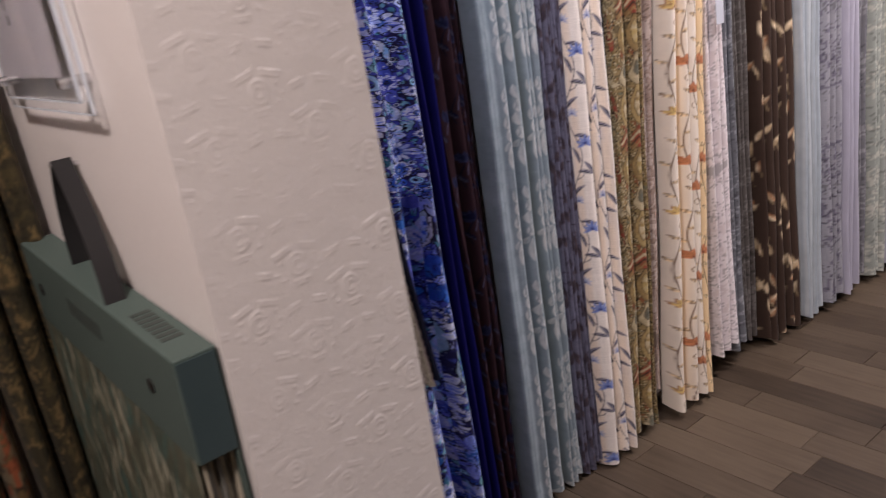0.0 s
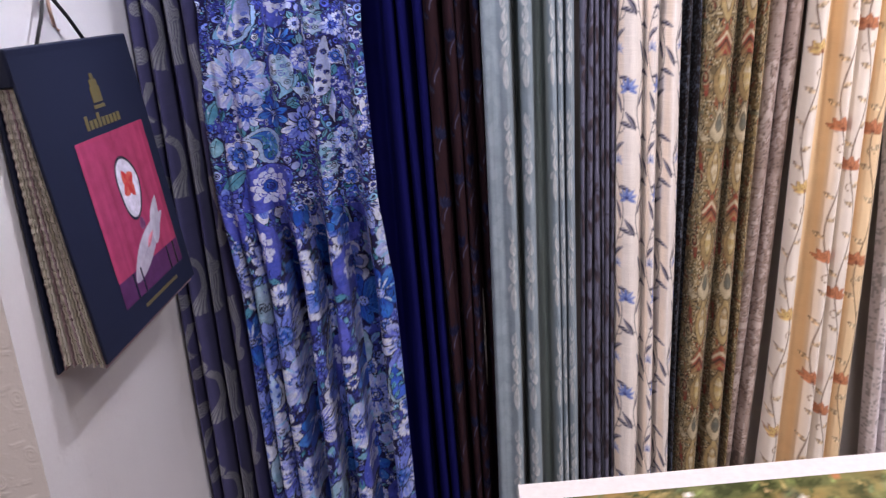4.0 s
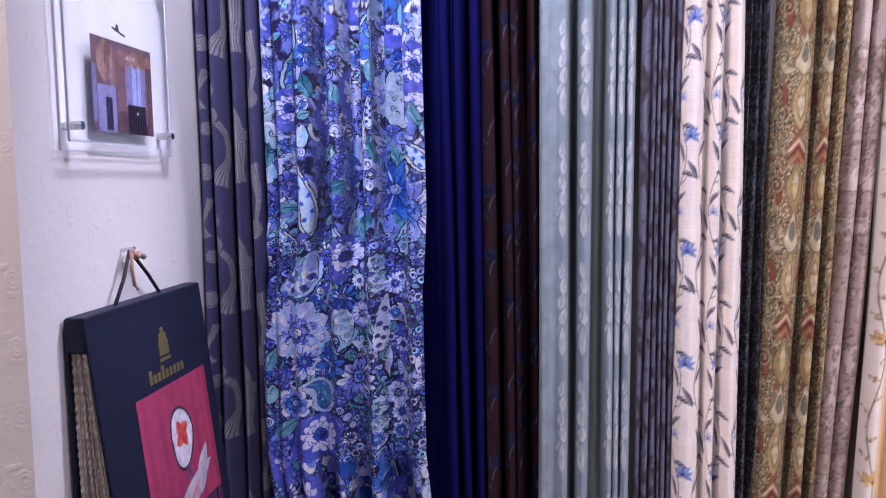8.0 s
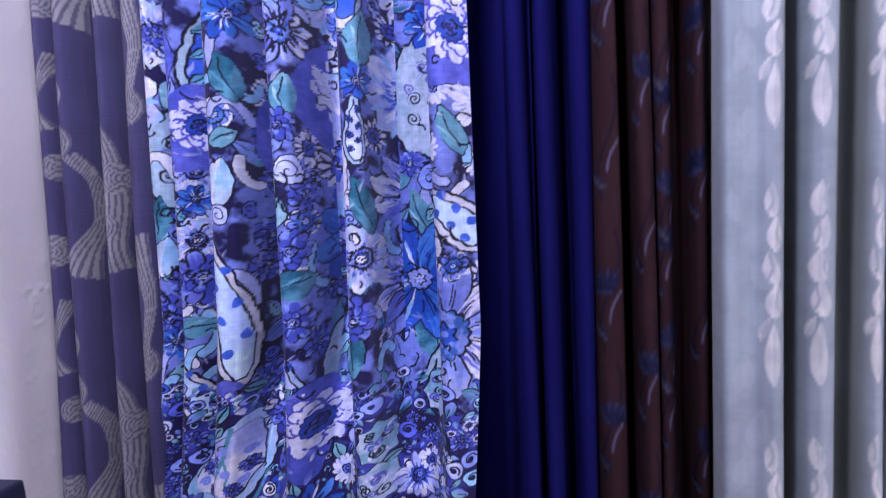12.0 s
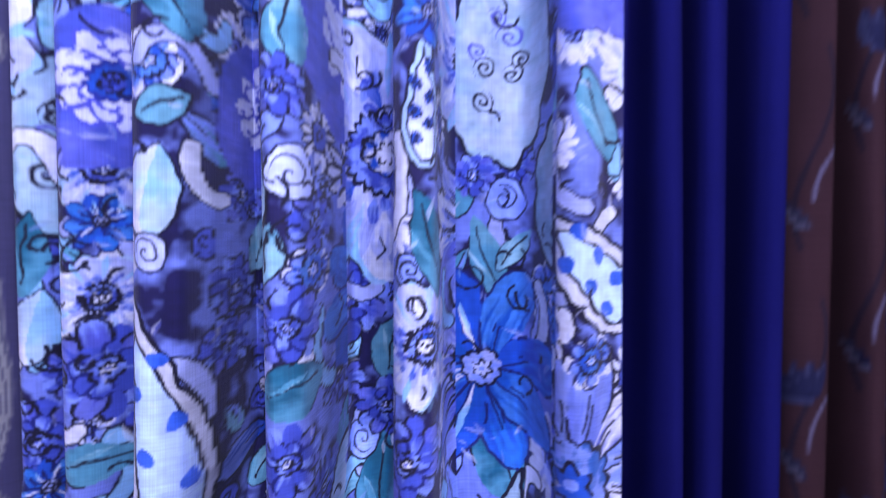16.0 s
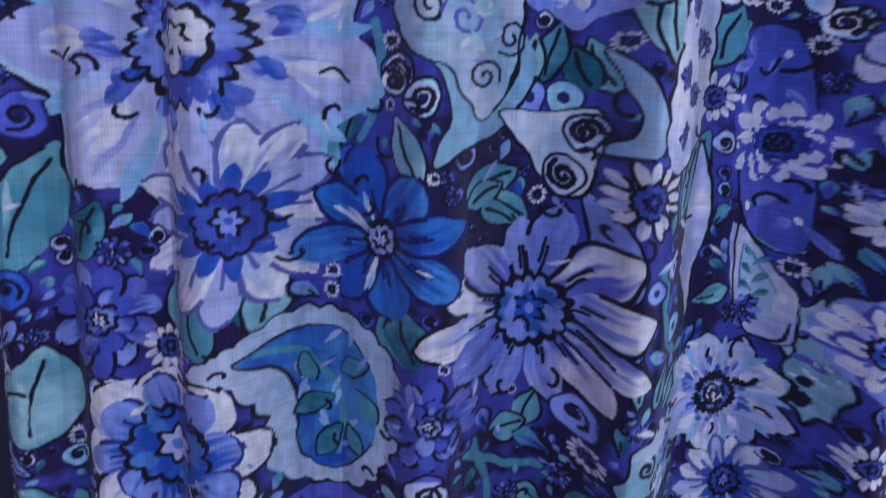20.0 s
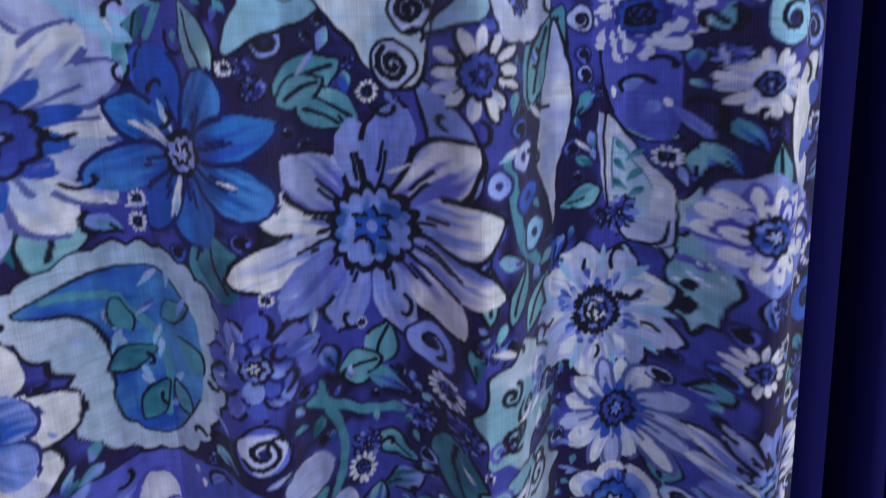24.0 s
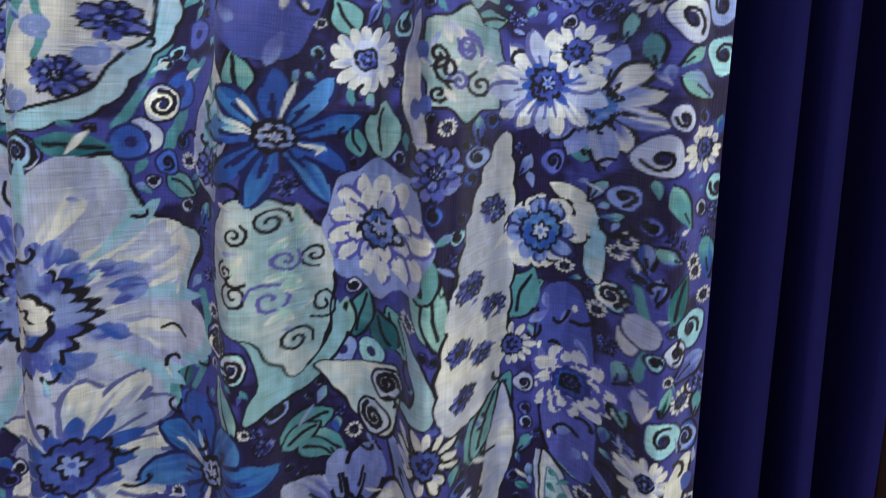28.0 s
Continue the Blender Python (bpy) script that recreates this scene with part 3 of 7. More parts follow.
def evenly(x0, x1, n, seed, jitter=0.25):
    """Valleys of n uneven folds between x0 and x1."""
    rnd = np.random.RandomState(seed)
    w = 1 + jitter * rnd.uniform(-1, 1, n)
    return x0 + (x1 - x0) * np.r_[0, np.cumsum(w) / w.sum()]


CURTAINS = []


def curtain(label, bounds, yc, back, fronts, painter, material, step=0.0035, step_z=0.004, z0=0.03, seed=0, pinch=0.55, sway=0.004, flare=0.25, fine=(0.03, 1.86), lean=0.0, curve=None, bands=None, spread=1.0, depth=None, pull=(0.0, 0.0, 0.0), edge=None):
    """One hanging curtain with its hem; painter(cloth) prints it. bands: heights from and to, steps across and up, of its widths sewn one above the other."""
    x0, x1 = bounds[0], bounds[-1]
    empty = tagged(new("curtain"), label, "curtain", "sample curtains on the wall")
    cx = float((x0 + x1) / 2)
    empty.location = (cx, yc, 0)
    CURTAINS.append(empty)

    def points(step_u, zones, top):
        return drape(x0, x1, bounds, yc, back, fronts, step_u, step_z, z0, top=top, fine=fine, pinch=pinch, sway=sway, seed=seed, flare=flare, lean=lean, curve=curve, zones=zones, depth=depth, pull=pull, edge=edge)

    for low, high, step_u, rise in bands or ((None, 2.26, step, None),):
        X, Y, Z, u, z = points(step_u, ((low, high, rise),) if bands else None, high)

        def across(height):
            """The way along the cloth, and where it lies along the wall, at one height."""
            xs, ys = (q[0] for q in points(step_u, ((height, height + 0.005, 0.01),), height + 0.01)[:2])
            return np.r_[0, np.cumsum(np.hypot(np.diff(xs), spread * np.diff(ys)))] + 1e-7 * np.arange(len(u)), np.maximum.accumulate(xs)

        w, xs = across(1.45)
        cloth = Print(w, z, (0.5, 0.5, 0.5), 0.7 * step_u if bands else None)
        cloth.along = lambda x, w=w, xs=xs: float(np.interp(x, xs, w))

        def flat():
            return Print(across(1.02)[1] + 1e-7 * np.arange(len(u)), z, (0.5, 0.5, 0.5), 0.6 * step_u)

        cloth.flat = flat
        painter(cloth)
        U, V = np.broadcast_to(u, X.shape), np.broadcast_to(z[:, None], X.shape)
        hang("panel", sheet_mesh("panel", X - cx, Y - yc, Z, U, V, material, cloth.tint), empty)
        if z[0] < 0.3:
            n, skip = slice(0, int(0.05 / (rise or step_z)) + 1), slice(None, None, 2)
            hang("hem", sheet_mesh("hem", (X[n] - cx)[:, skip], (Y[n] - yc - 0.0016)[:, skip], Z[n][:, skip] - 0.001, U[n][:, skip], V[n][:, skip], material, cloth.tint[n][:, skip]), empty, "stitched hem")
    return cloth


# ---- structure ----
def slab(name, x0, x1, y0, y1, z0, z1, material, label="", category=""):
    me = bpy.data.meshes.new(name)
    bm = box_bm(x0, x1, y0, y1, z0, z1)
    bm.to_mesh(me)
    bm.free()
    me.materials.append(material)
    return tagged(new(name, me), label, category, kind="structure")


slab("wall_north", -2.6, 4.9, 0.13, 0.25, 0, 2.6, PLASTER, "plain painted wall behind the hanging curtains", "wall")
slab("wall_south", -2.6, 4.9, -3.62, -3.5, 0, 2.6, PLASTER, "plain painted shop wall", "wall")
slab("wall_west", -2.72, -2.6, -3.62, 0.25, 0, 2.6, PLASTER, "plain painted shop wall", "wall")
slab("wall_east", 4.9, 5.02, -3.62, 0.25, 0, 2.6, PLASTER, "plain painted shop wall", "wall")
slab("ceiling", -2.72, 5.02, -3.62, 0.25, 2.6, 2.72, CEILING, "plain white ceiling", "ceiling")
floor = slab("floor", -2.72, 5.02, -3.62, 0.25, -0.1, -0.006, FLOOR, "grey-brown wood laminate floor boards", "floor")


def emboss(u, v):
    """Raised pattern of the wallpaper: ringed ovals in half-drop columns, roof-shaped double lines, short bars and small dots."""
    U, V = np.meshgrid(u, v)
    h = np.zeros_like(U)
    a, b = 0.118, 0.093

    def ridge(d, width=0.0012):
        return np.exp(-(d / width) ** 2)

    for shift in (0, 1):
        x = (((U + shift * a / 2) / a) % 1 - 0.5) * a
        y = (((V + shift * b / 2) / b) % 1 - 0.5) * b
        oval = np.hypot(x, 0.78 * y)
        side = np.clip(np.abs(np.arctan2(y, x)) / 0.35, 0, 1)
        for R in (0.0048, 0.0092):
            h += ridge(oval - R) * (0.3 + 0.7 * side)
        # a roof over it, open at the crown, and stacked bars under it
        for lift in (0.0, 0.0040):
            slope = y - 0.0195 - lift + 0.30 * np.abs(x)
            h += 0.9 * ridge(slope) * (np.abs(x) > 0.005) * (np.abs(x) < 0.026 + 0.5 * lift)
            h += 0.8 * ridge(y + 0.0185 + lift) * (np.abs(x) < 0.010 - lift)
        for dx, dy in ((0.021, 0.006), (0.026, -0.005), (0.020, -0.013)):
            h += ridge(np.hypot(np.abs(x) - dx, y - dy), 0.0017)
        for dy in (-0.0022, 0.0022):
            h += 0.8 * ridge(y - dy - 0.25 * (np.abs(x) - 0.043)) * (np.abs(np.abs(x) - 0.043) < 0.008)
    wear = np.clip(2.0 * cloud(U, V, 23, 3) - 0.35, 0.12, 1.2)
    return h * wear * 0.0009 + 0.0004 * (cloud(U, V, 40, 8) - 0.5)


PX0, PX1, PY0, PY1 = -0.46, -0.222, -0.60, 0.13
pillar = slab("pillar", PX0 + 0.004, PX1 - 0.004, PY0 + 0.004, PY1, 0, 2.6, WALLPAPER, "square pillar papered with white embossed wallpaper", "pillar")


def papered(name, u0, u1, place, label, step):
    """A face of the pillar with raised wallpaper."""
    u = np.arange(u0, u1 + 0.0005, (u1 - u0) / round((u1 - u0) / step))
    v = np.r_[0.0, np.arange(0.62, 1.92, step), 2.6]
    h = emboss(u, v)
    h[0] = h[-1] = 0
    h[:, 0] = h[:, -1] = 0
    U, V = np.meshgrid(u, v)
    X, Y, Z = place(U, V, h)
    ob = hang(name, sheet_mesh(name, X, Y, Z, U, V, WALLPAPER), pillar, label)
    return ob


papered("wallpaper", PX0, PX1, lambda u, v, h: (u, PY0 - h, v), "white embossed wallpaper", 0.0018)
papered("wallpaper", PY0, PY1, lambda u, v, h: (PX1 + h, u, v), "white embossed wallpaper", 0.0030)
papered("wallpaper", -PY1, -PY0, lambda u, v, h: (PX0 - h, -u, v), "cream embossed wallpaper", 0.0055)

rail = tagged(new("curtain_rail"), "slim white curtain rail along the wall above the curtains", "curtain rail")
part("track", box_bm(-2.2, 4.6, -0.02, 0.13, 2.255, 2.285, 0.004), WHITE_BOARD, rail)

# ---- the curtains, from the pillar along the wall ----
INK = (0.005, 0.004, 0.020)
VIOLET, PERI, LILAC, WHITE = (0.06, 0.09, 0.50), (0.21, 0.30, 0.78), (0.38, 0.44, 0.80), (0.71, 0.74, 0.88)
TURQ, TEAL, SKY, ROYAL = (0.085, 0.30, 0.44), (0.012, 0.125, 0.205), (0.27, 0.54, 0.84), (0.018, 0.085, 0.50)


# outlines of the larger motifs: a drop with flowers, its inside, and so on
TEAR = [(0.0229, 1.3829), (0.0035, 1.3647), (-0.0118, 1.3523), (-0.0273, 1.3218), (-0.0326, 1.3086), (-0.0199, 1.2955), (-0.0019, 1.2907), (0.015, 1.2934), (0.029, 1.3054), (0.0383, 1.3238), (0.0422, 1.3385), (0.0382, 1.3563), (0.0324, 1.369)]
TEAR_IN = [(0.0234, 1.3737), (-0.0044, 1.3554), (-0.0159, 1.3412), (-0.0247, 1.3234), (-0.0252, 1.3093), (-0.0129, 1.3), (0.0019, 1.2975), (0.019, 1.304), (0.028, 1.3173), (0.0336, 1.3288), (0.0336, 1.3452), (0.0304, 1.3612)]
PEONY_A = [(0.0791, 1.4058), (0.0682, 1.3914), (0.0605, 1.3784), (0.0544, 1.3651), (0.0531, 1.3497), (0.0588, 1.3353), (0.0704, 1.3293), (0.0819, 1.3187), (0.0942, 1.319), (0.1011, 1.3332), (0.1045, 1.3473), (0.1088, 1.3646), (0.108, 1.3851), (0.1056, 1.4051), (0.0977, 1.4133), (0.0878, 1.4136)]
NARROW = [(0.0669, 1.3263), (0.0742, 1.3143), (0.0802, 1.3012), (0.0791, 1.2906), (0.0745, 1.2779), (0.0698, 1.2656), (0.0629, 1.2688), (0.0578, 1.2795), (0.0586, 1.2969), (0.0633, 1.3103)]
CRESCENT_A = [(0.1469, 1.3356), (0.1388, 1.3252), (0.1364, 1.3101), (0.1405, 1.2958), (0.1479, 1.2863), (0.1485, 1.2989), (0.1458, 1.3122)]
LACE_A = [(0.0826, 1.2692), (0.0965, 1.2645), (0.1052, 1.2547), (0.1108, 1.2386), (0.1089, 1.2231), (0.1054, 1.2084), (0.0965, 1.1983), (0.0897, 1.2092), (0.0838, 1.2164), (0.0736, 1.2194), (0.0674, 1.2317), (0.0687, 1.25), (0.0744, 1.2621)]
LACE_TAIL = [(0.0695, 1.2255), (0.0838, 1.2175), (0.0965, 1.1987), (0.1074, 1.2095), (0.1108, 1.2263), (0.1164, 1.2139), (0.1049, 1.1935), (0.0948, 1.188), (0.0815, 1.183), (0.0873, 1.1986), (0.0818, 1.2133)]
EYE_FAN = [(0.103, 1.1997), (0.121, 1.1992), (0.1363, 1.2015), (0.1394, 1.1899), (0.1352, 1.1709), (0.1235, 1.1725), (0.1141, 1.185)]
LONG_DROP = [(0.1782, 1.2947), (0.1675, 1.2739), (0.1611, 1.2498), (0.1566, 1.2188), (0.154, 1.1932), (0.1633, 1.1837), (0.1755, 1.1888), (0.1803, 1.2086), (0.182, 1.24), (0.1814, 1.2742)]
PEONY_B = [(0.196, 1.2287), (0.2103, 1.2293), (0.2162, 1.2061), (0.2174, 1.1564), (0.2104, 1.1494), (0.2003, 1.1592), (0.1962, 1.183), (0.1921, 1.2094)]
CRESCENT_B = [(0.1963, 1.2745), (0.2096, 1.2718), (0.2166, 1.2569), (0.2166, 1.2354), (0.2101, 1.2394), (0.209, 1.2557), (0.202, 1.2663)]
PAISLEY = [(-0.0031, 1.1081), (0.0139, 1.118), (0.0349, 1.124), (0.0538, 1.1215), (0.0665, 1.11), (0.0717, 1.092), (0.0675, 1.0707), (0.0571, 1.0564), (0.0421, 1.0528), (0.0287, 1.058), (0.0202, 1.0705), (0.0213, 1.0855), (0.014, 1.0991), (0.0013, 1.1052)]
PAISLEY_IN = [(0.012, 1.1105), (0.0394, 1.1173), (0.0543, 1.1114), (0.0619, 1.0953), (0.0604, 1.0743), (0.0504, 1.0601), (0.0374, 1.0597), (0.03, 1.0715), (0.0309, 1.0906), (0.0251, 1.1036)]
PEONY_C = [(-0.0131, 1.0229), (0.0048, 1.0424), (0.0356, 1.0508), (0.0617, 1.0512), (0.0834, 1.0465), (0.0895, 1.0252), (0.0835, 1.0122), (0.0673, 0.9861), (0.0595, 0.9637), (-0.0195, 0.9532), (-0.0163, 0.9994)]
DROP_A = [(0.1949, 1.1588), (0.2082, 1.1459), (0.217, 1.1334), (0.2172, 1.1182), (0.2109, 1.1142), (0.2024, 1.1205), (0.1971, 1.1357)]
DROP_B = [(0.1346, 1.1733), (0.1439, 1.166), (0.1504, 1.1544), (0.1512, 1.1444), (0.1464, 1.1404), (0.1399, 1.1465), (0.1357, 1.1581)]
CRESCENT_C = [(0.1795, 1.1895), (0.1767, 1.1752), (0.1722, 1.1572), (0.1707, 1.1437), (0.1758, 1.1332), (0.1785, 1.1208), (0.1806, 1.1366), (0.185, 1.157), (0.1862, 1.1718)]
CRESCENT_D = [(0.2507, 1.1757), (0.2415, 1.171), (0.2383, 1.1594), (0.241, 1.1458), (0.249, 1.129), (0.2485, 1.1491)]
CRESCENT_E = [(0.1388, 1.2218), (0.1485, 1.2132), (0.1535, 1.2014), (0.1517, 1.1908), (0.1424, 1.1864), (0.1373, 1.1872), (0.144, 1.1939), (0.1455, 1.2029), (0.1417, 1.2117)]
BUDS_LEAF = [(0.1978, 1.1589), (0.2069, 1.1477), (0.2154, 1.1354), (0.2149, 1.1176), (0.2063, 1.1152), (0.2, 1.1254), (0.1978, 1.1429)]
# blooms: kind, place along the wall, height, radius
BLOOMS = [('big', -0.0008, 1.2212, 0.067), ('whitedaisy', 0.0132, 1.1619, 0.035), ('daisy', 0.0631, 1.154, 0.0315), ('vdaisy', 0.1181, 1.1262, 0.0396), ('violet', -0.0352, 1.1241, 0.0203), ('bluewhite', -0.0118, 1.0747, 0.0333), ('violet', 0.082, 1.0902, 0.017), ('violet', -0.0506, 0.9798, 0.0271), ('longdaisy', 0.0927, 1.2915, 0.0292), ('seed', 0.1204, 1.3206, 0.0139), ('violet', -0.033, 1.2901, 0.0163), ('small', -0.04, 1.2828, 0.0081), ('peony2', 0.1287, 1.2552, 0.0264), ('small', 0.151, 1.1745, 0.0129), ('bluewhite', 0.1935, 1.2534, 0.0165), ('whitedaisy', 0.193, 1.3132, 0.0215), ('big', 0.1955, 1.0898, 0.0259), ('peony2', 0.2351, 1.1263, 0.0173), ('whitedaisy', 0.2022, 1.0509, 0.0212), ('vdaisy', 0.2379, 1.0476, 0.0188), ('bluewhite', 0.1546, 1.0055, 0.0209), ('bluewhite', 0.2011, 1.0134, 0.0185), ('small', 0.0421, 1.3757, 0.0156), ('seed', 0.2319, 1.1695, 0.0097), ('small', 0.1838, 1.205, 0.0092), ('violet', 0.0428, 1.3704, 0.0112), ('small', 0.2045, 1.3267, 0.0116), ('violet', 0.1524, 1.2812, 0.0106), ('small', 0.0984, 1.0014, 0.0135), ('vdaisy', 0.21, 1.3048, 0.023)]
PEONY_HEARTS = [(0.0957, 1.3717, 0.0298), (0.0362, 1.0044, 0.0372), (0.2084, 1.1899, 0.0165)]
# leaves: place, height, length, half width, slant
LEAVES_A = [(-0.0591, 1.1628, 0.0494, 0.0115, 1.2), (-0.0369, 1.1564, 0.0242, 0.0075, 1.15), (-0.0601, 1.0933, 0.0397, 0.0146, 1.4), (0.0703, 1.1213, 0.0215, 0.009, 2.0), (-0.0045, 1.1278, 0.0269, 0.0095, 1.9), (0.0198, 1.1355, 0.0231, 0.0067, 1.2), (0.119, 1.0859, 0.0162, 0.0061, 1.1), (0.1114, 1.079, 0.0144, 0.0066, 0.2), (-0.0315, 1.0228, 0.0699, 0.014, 0.68), (0.1428, 1.0505, 0.0235, 0.0086, 1.6), (0.1298, 1.2942, 0.0225, 0.0078, 1.5), (0.1183, 1.2886, 0.0121, 0.0043, 1.9), (0.0511, 1.27, 0.0157, 0.0055, -0.5), (0.018, 1.2852, 0.0184, 0.0043, -0.15), (0.0806, 1.3126, 0.0173, 0.005, 1.7), (0.1752, 1.178, 0.0345, 0.0084, 1.1), (0.1367, 1.2163, 0.0194, 0.0069, 2.0), (0.1212, 1.2202, 0.0213, 0.0057, 1.3), (0.1499, 1.2352, 0.0303, 0.0069, 1.6)]
LEAVES_B = [(0.1869, 1.2297, 0.0183, 0.0061, 0.3), (0.2067, 1.2924, 0.0198, 0.0067, 1.8), (0.0471, 1.1959, 0.0219, 0.0046, 1.3), (0.0729, 1.1861, 0.0259, 0.0061, 1.9), (0.1021, 1.1754, 0.0212, 0.0066, 0.4), (0.1083, 1.1661, 0.0175, 0.0054, -0.6), (0.073, 1.1216, 0.0222, 0.0089, 1.9), (0.0227, 1.1305, 0.0221, 0.0068, 1.2), (0.0003, 1.1246, 0.0223, 0.0077, 1.7), (0.0405, 1.1852, 0.0196, 0.0054, 1.9), (0.0504, 1.1936, 0.015, 0.0036, 1.2), (0.1526, 1.2305, 0.0268, 0.0051, 1.7), (0.187, 1.2273, 0.0226, 0.0068, 1.2), (0.1735, 1.1769, 0.0284, 0.005, 1.25), (0.1314, 1.2153, 0.0165, 0.0054, 2.0), (0.1143, 1.2177, 0.0179, 0.0045, 1.4), (0.0998, 1.1716, 0.0148, 0.0047, 0.4), (0.1048, 1.1634, 0.0157, 0.0044, -0.5)]
LEAVES_C = [(0.2391, 1.2385, 0.0196, 0.0039, 1.3), (0.2233, 1.1905, 0.0126, 0.0032, 1.9), (0.2361, 1.1459, 0.0165, 0.0036, 1.7), (0.1109, 1.3364, 0.0176, 0.0057, 2.2), (0.0691, 1.4028, 0.0278, 0.0075, 0.75), (0.0022, 1.3678, 0.0174, 0.0063, 1.0), (0.0228, 1.4072, 0.0126, 0.0047, 2.6), (0.0062, 1.3868, 0.0206, 0.0041, 1.1), (0.1398, 1.1109, 0.0177, 0.0039, 1.9), (0.1514, 1.1128, 0.0185, 0.0035, 1.55), (0.1625, 1.1094, 0.0175, 0.0039, 1.2), (0.1714, 1.1002, 0.0175, 0.0047, 0.9), (0.1932, 0.9955, 0.0225, 0.0061, 0.05), (0.171, 1.3361, 0.0154, 0.0041, 0.2), (0.1482, 1.2445, 0.0199, 0.0061, 1.4), (0.2004, 1.0344, 0.0119, 0.0048, 1.0), (0.2163, 1.0351, 0.0118, 0.0043, 1.4), (0.2109, 1.1525, 0.0146, 0.004, -0.2)]
# round buds: place, height, radius, with a curl or not
DISCS = [(-0.0339, 1.096, 0.0083, 1), (0.0044, 1.283, 0.0062, 1), (0.0364, 1.2887, 0.0074, 0), (0.0489, 1.3062, 0.0077, 0), (0.0775, 1.2048, 0.0065, 1), (0.0566, 1.2065, 0.0053, 1), (0.0687, 1.212, 0.0061, 1), (0.1443, 1.1429, 0.005, 1), (0.1446, 1.1256, 0.0082, 1), (0.1308, 1.1939, 0.0049, 1), (0.1239, 1.1818, 0.0054, 1), (0.1547, 1.1322, 0.0046, 0), (0.1642, 1.1499, 0.0045, 0), (0.1661, 1.1368, 0.0046, 0), (0.17, 1.1237, 0.005, 0), (0.1557, 1.1444, 0.0042, 0), (0.0813, 1.0625, 0.0089, 1), (0.1476, 1.1773, 0.005, 1), (0.1113, 1.202, 0.0064, 0), (0.1263, 1.2044, 0.0067, 0), (0.0922, 1.1852, 0.0043, 1), (0.0676, 1.2092, 0.005, 1), (0.0506, 1.2226, 0.005, 1), (0.2476, 1.1838, 0.0064, 1)]
MORE_DISCS = [(0.2199, 1.2322, 0.006, 1), (0.1141, 1.2046, 0.0068, 0), (0.0517, 1.3285, 0.0063, 0), (0.0431, 1.3016, 0.0071, 1), (0.0314, 1.2863, 0.0064, 0), (0.0026, 1.2836, 0.0054, 1), (0.16, 1.3936, 0.007, 0), (0.1525, 1.1911, 0.005, 0), (0.1578, 1.1922, 0.0046, 1), (0.0512, 1.1795, 0.0067, 0), (-0.0664, 1.0367, 0.0106, 1), (-0.0685, 1.221, 0.0089, 1)]
# pale oval berries: place, height, half breadth, half height
BERRIES = [(0.0941, 1.0465, 0.0068, 0.0076), (0.1035, 1.0279, 0.0055, 0.0077), (0.1173, 1.3686, 0.0056, 0.0059), (0.1236, 1.3498, 0.0057, 0.0077), (0.2251, 1.2189, 0.0031, 0.0064), (0.2296, 1.1983, 0.0028, 0.0069), (0.2283, 1.2242, 0.0053, 0.0062), (0.2283, 0.9995, 0.0048, 0.0052)]
# pale scrolled patches: place, height, half breadth, half height
LACES = [(0.1637, 1.0732, 0.0155, 0.0189), (0.162, 1.0372, 0.0173, 0.0153), (0.1615, 1.3182, 0.0165, 0.0184), (0.2088, 1.3905, 0.0136, 0.0217), (0.2213, 1.1162, 0.0068, 0.0186), (0.2217, 1.107, 0.006, 0.0168), (0.1632, 1.3576, 0.0143, 0.0185)]
# stems: points, half width
STEMS = [([(0.0982, 1.0757), (0.1041, 1.053), (0.1012, 1.0353)], 0.0013), ([(0.0965, 1.0713), (0.1097, 1.0621), (0.1243, 1.0614)], 0.0017), ([(0.1583, 1.1517), (0.1634, 1.1274), (0.1708, 1.1134)], 0.0017), ([(0.0578, 1.2153), (0.0601, 1.2003), (0.0544, 1.1881)], 0.0013), ([(0.0602, 1.2283), (0.0621, 1.2157), (0.0566, 1.1989)], 0.0017), ([(0.0399, 1.3237), (0.0358, 1.307), (0.0283, 1.2916)], 0.0013), ([(0.0355, 1.3283), (0.0374, 1.3116), (0.0277, 1.2924)], 0.0015), ([(0.2269, 1.24), (0.2297, 1.2226), (0.2277, 1.2075)], 0.0011), ([(0.0527, 1.3157), (0.0509, 1.2967), (0.0451, 1.2851)], 0.0027), ([(0.058, 1.3183), (0.0507, 1.3032), (0.0487, 1.2946)], 0.0013)]

# what shows of the print on each fold where it hangs gathered: kind, place along the wall, height, size, breadth, slant
FOLDS = [-0.060, -0.033, 0.007, 0.076, 0.104, 0.140, 0.172, 0.226, 0.266]
FOLD_A = [('leaf', -0.051, 1.578, 0.0447, 0.24, 1.45), ('pale', -0.045, 1.757, 0.0355), ('leaf', -0.036, 1.702, 0.0344, 0.3, 1.3), ('small', -0.048, 1.479, 0.0241), ('disc', -0.047, 1.539, 0.0195), ('daisy', -0.042, 1.454, 0.0172), ('vdaisy', -0.042, 1.362, 0.0172), ('violet', -0.04, 1.388, 0.0149), ('violet', -0.044, 1.756, 0.0115)]
FOLD_B = [('pleaves', -0.001, 1.746, 0.1232, 0.22, -1.5), ('pdots', -0.01, 1.405, 0.0974, 0.24, -1.2), ('big', 0.008, 1.318, 0.064), ('leaf', -0.013, 1.47, 0.043, 0.26, 0.1), ('peony', -0.006, 1.662, 0.0401), ('pale', -0.008, 1.624, 0.0275), ('violet', -0.009, 1.517, 0.0252), ('pale', -0.01, 1.555, 0.0241), ('small', -0.027, 1.353, 0.0229), ('daisy', -0.01, 1.595, 0.0155)]
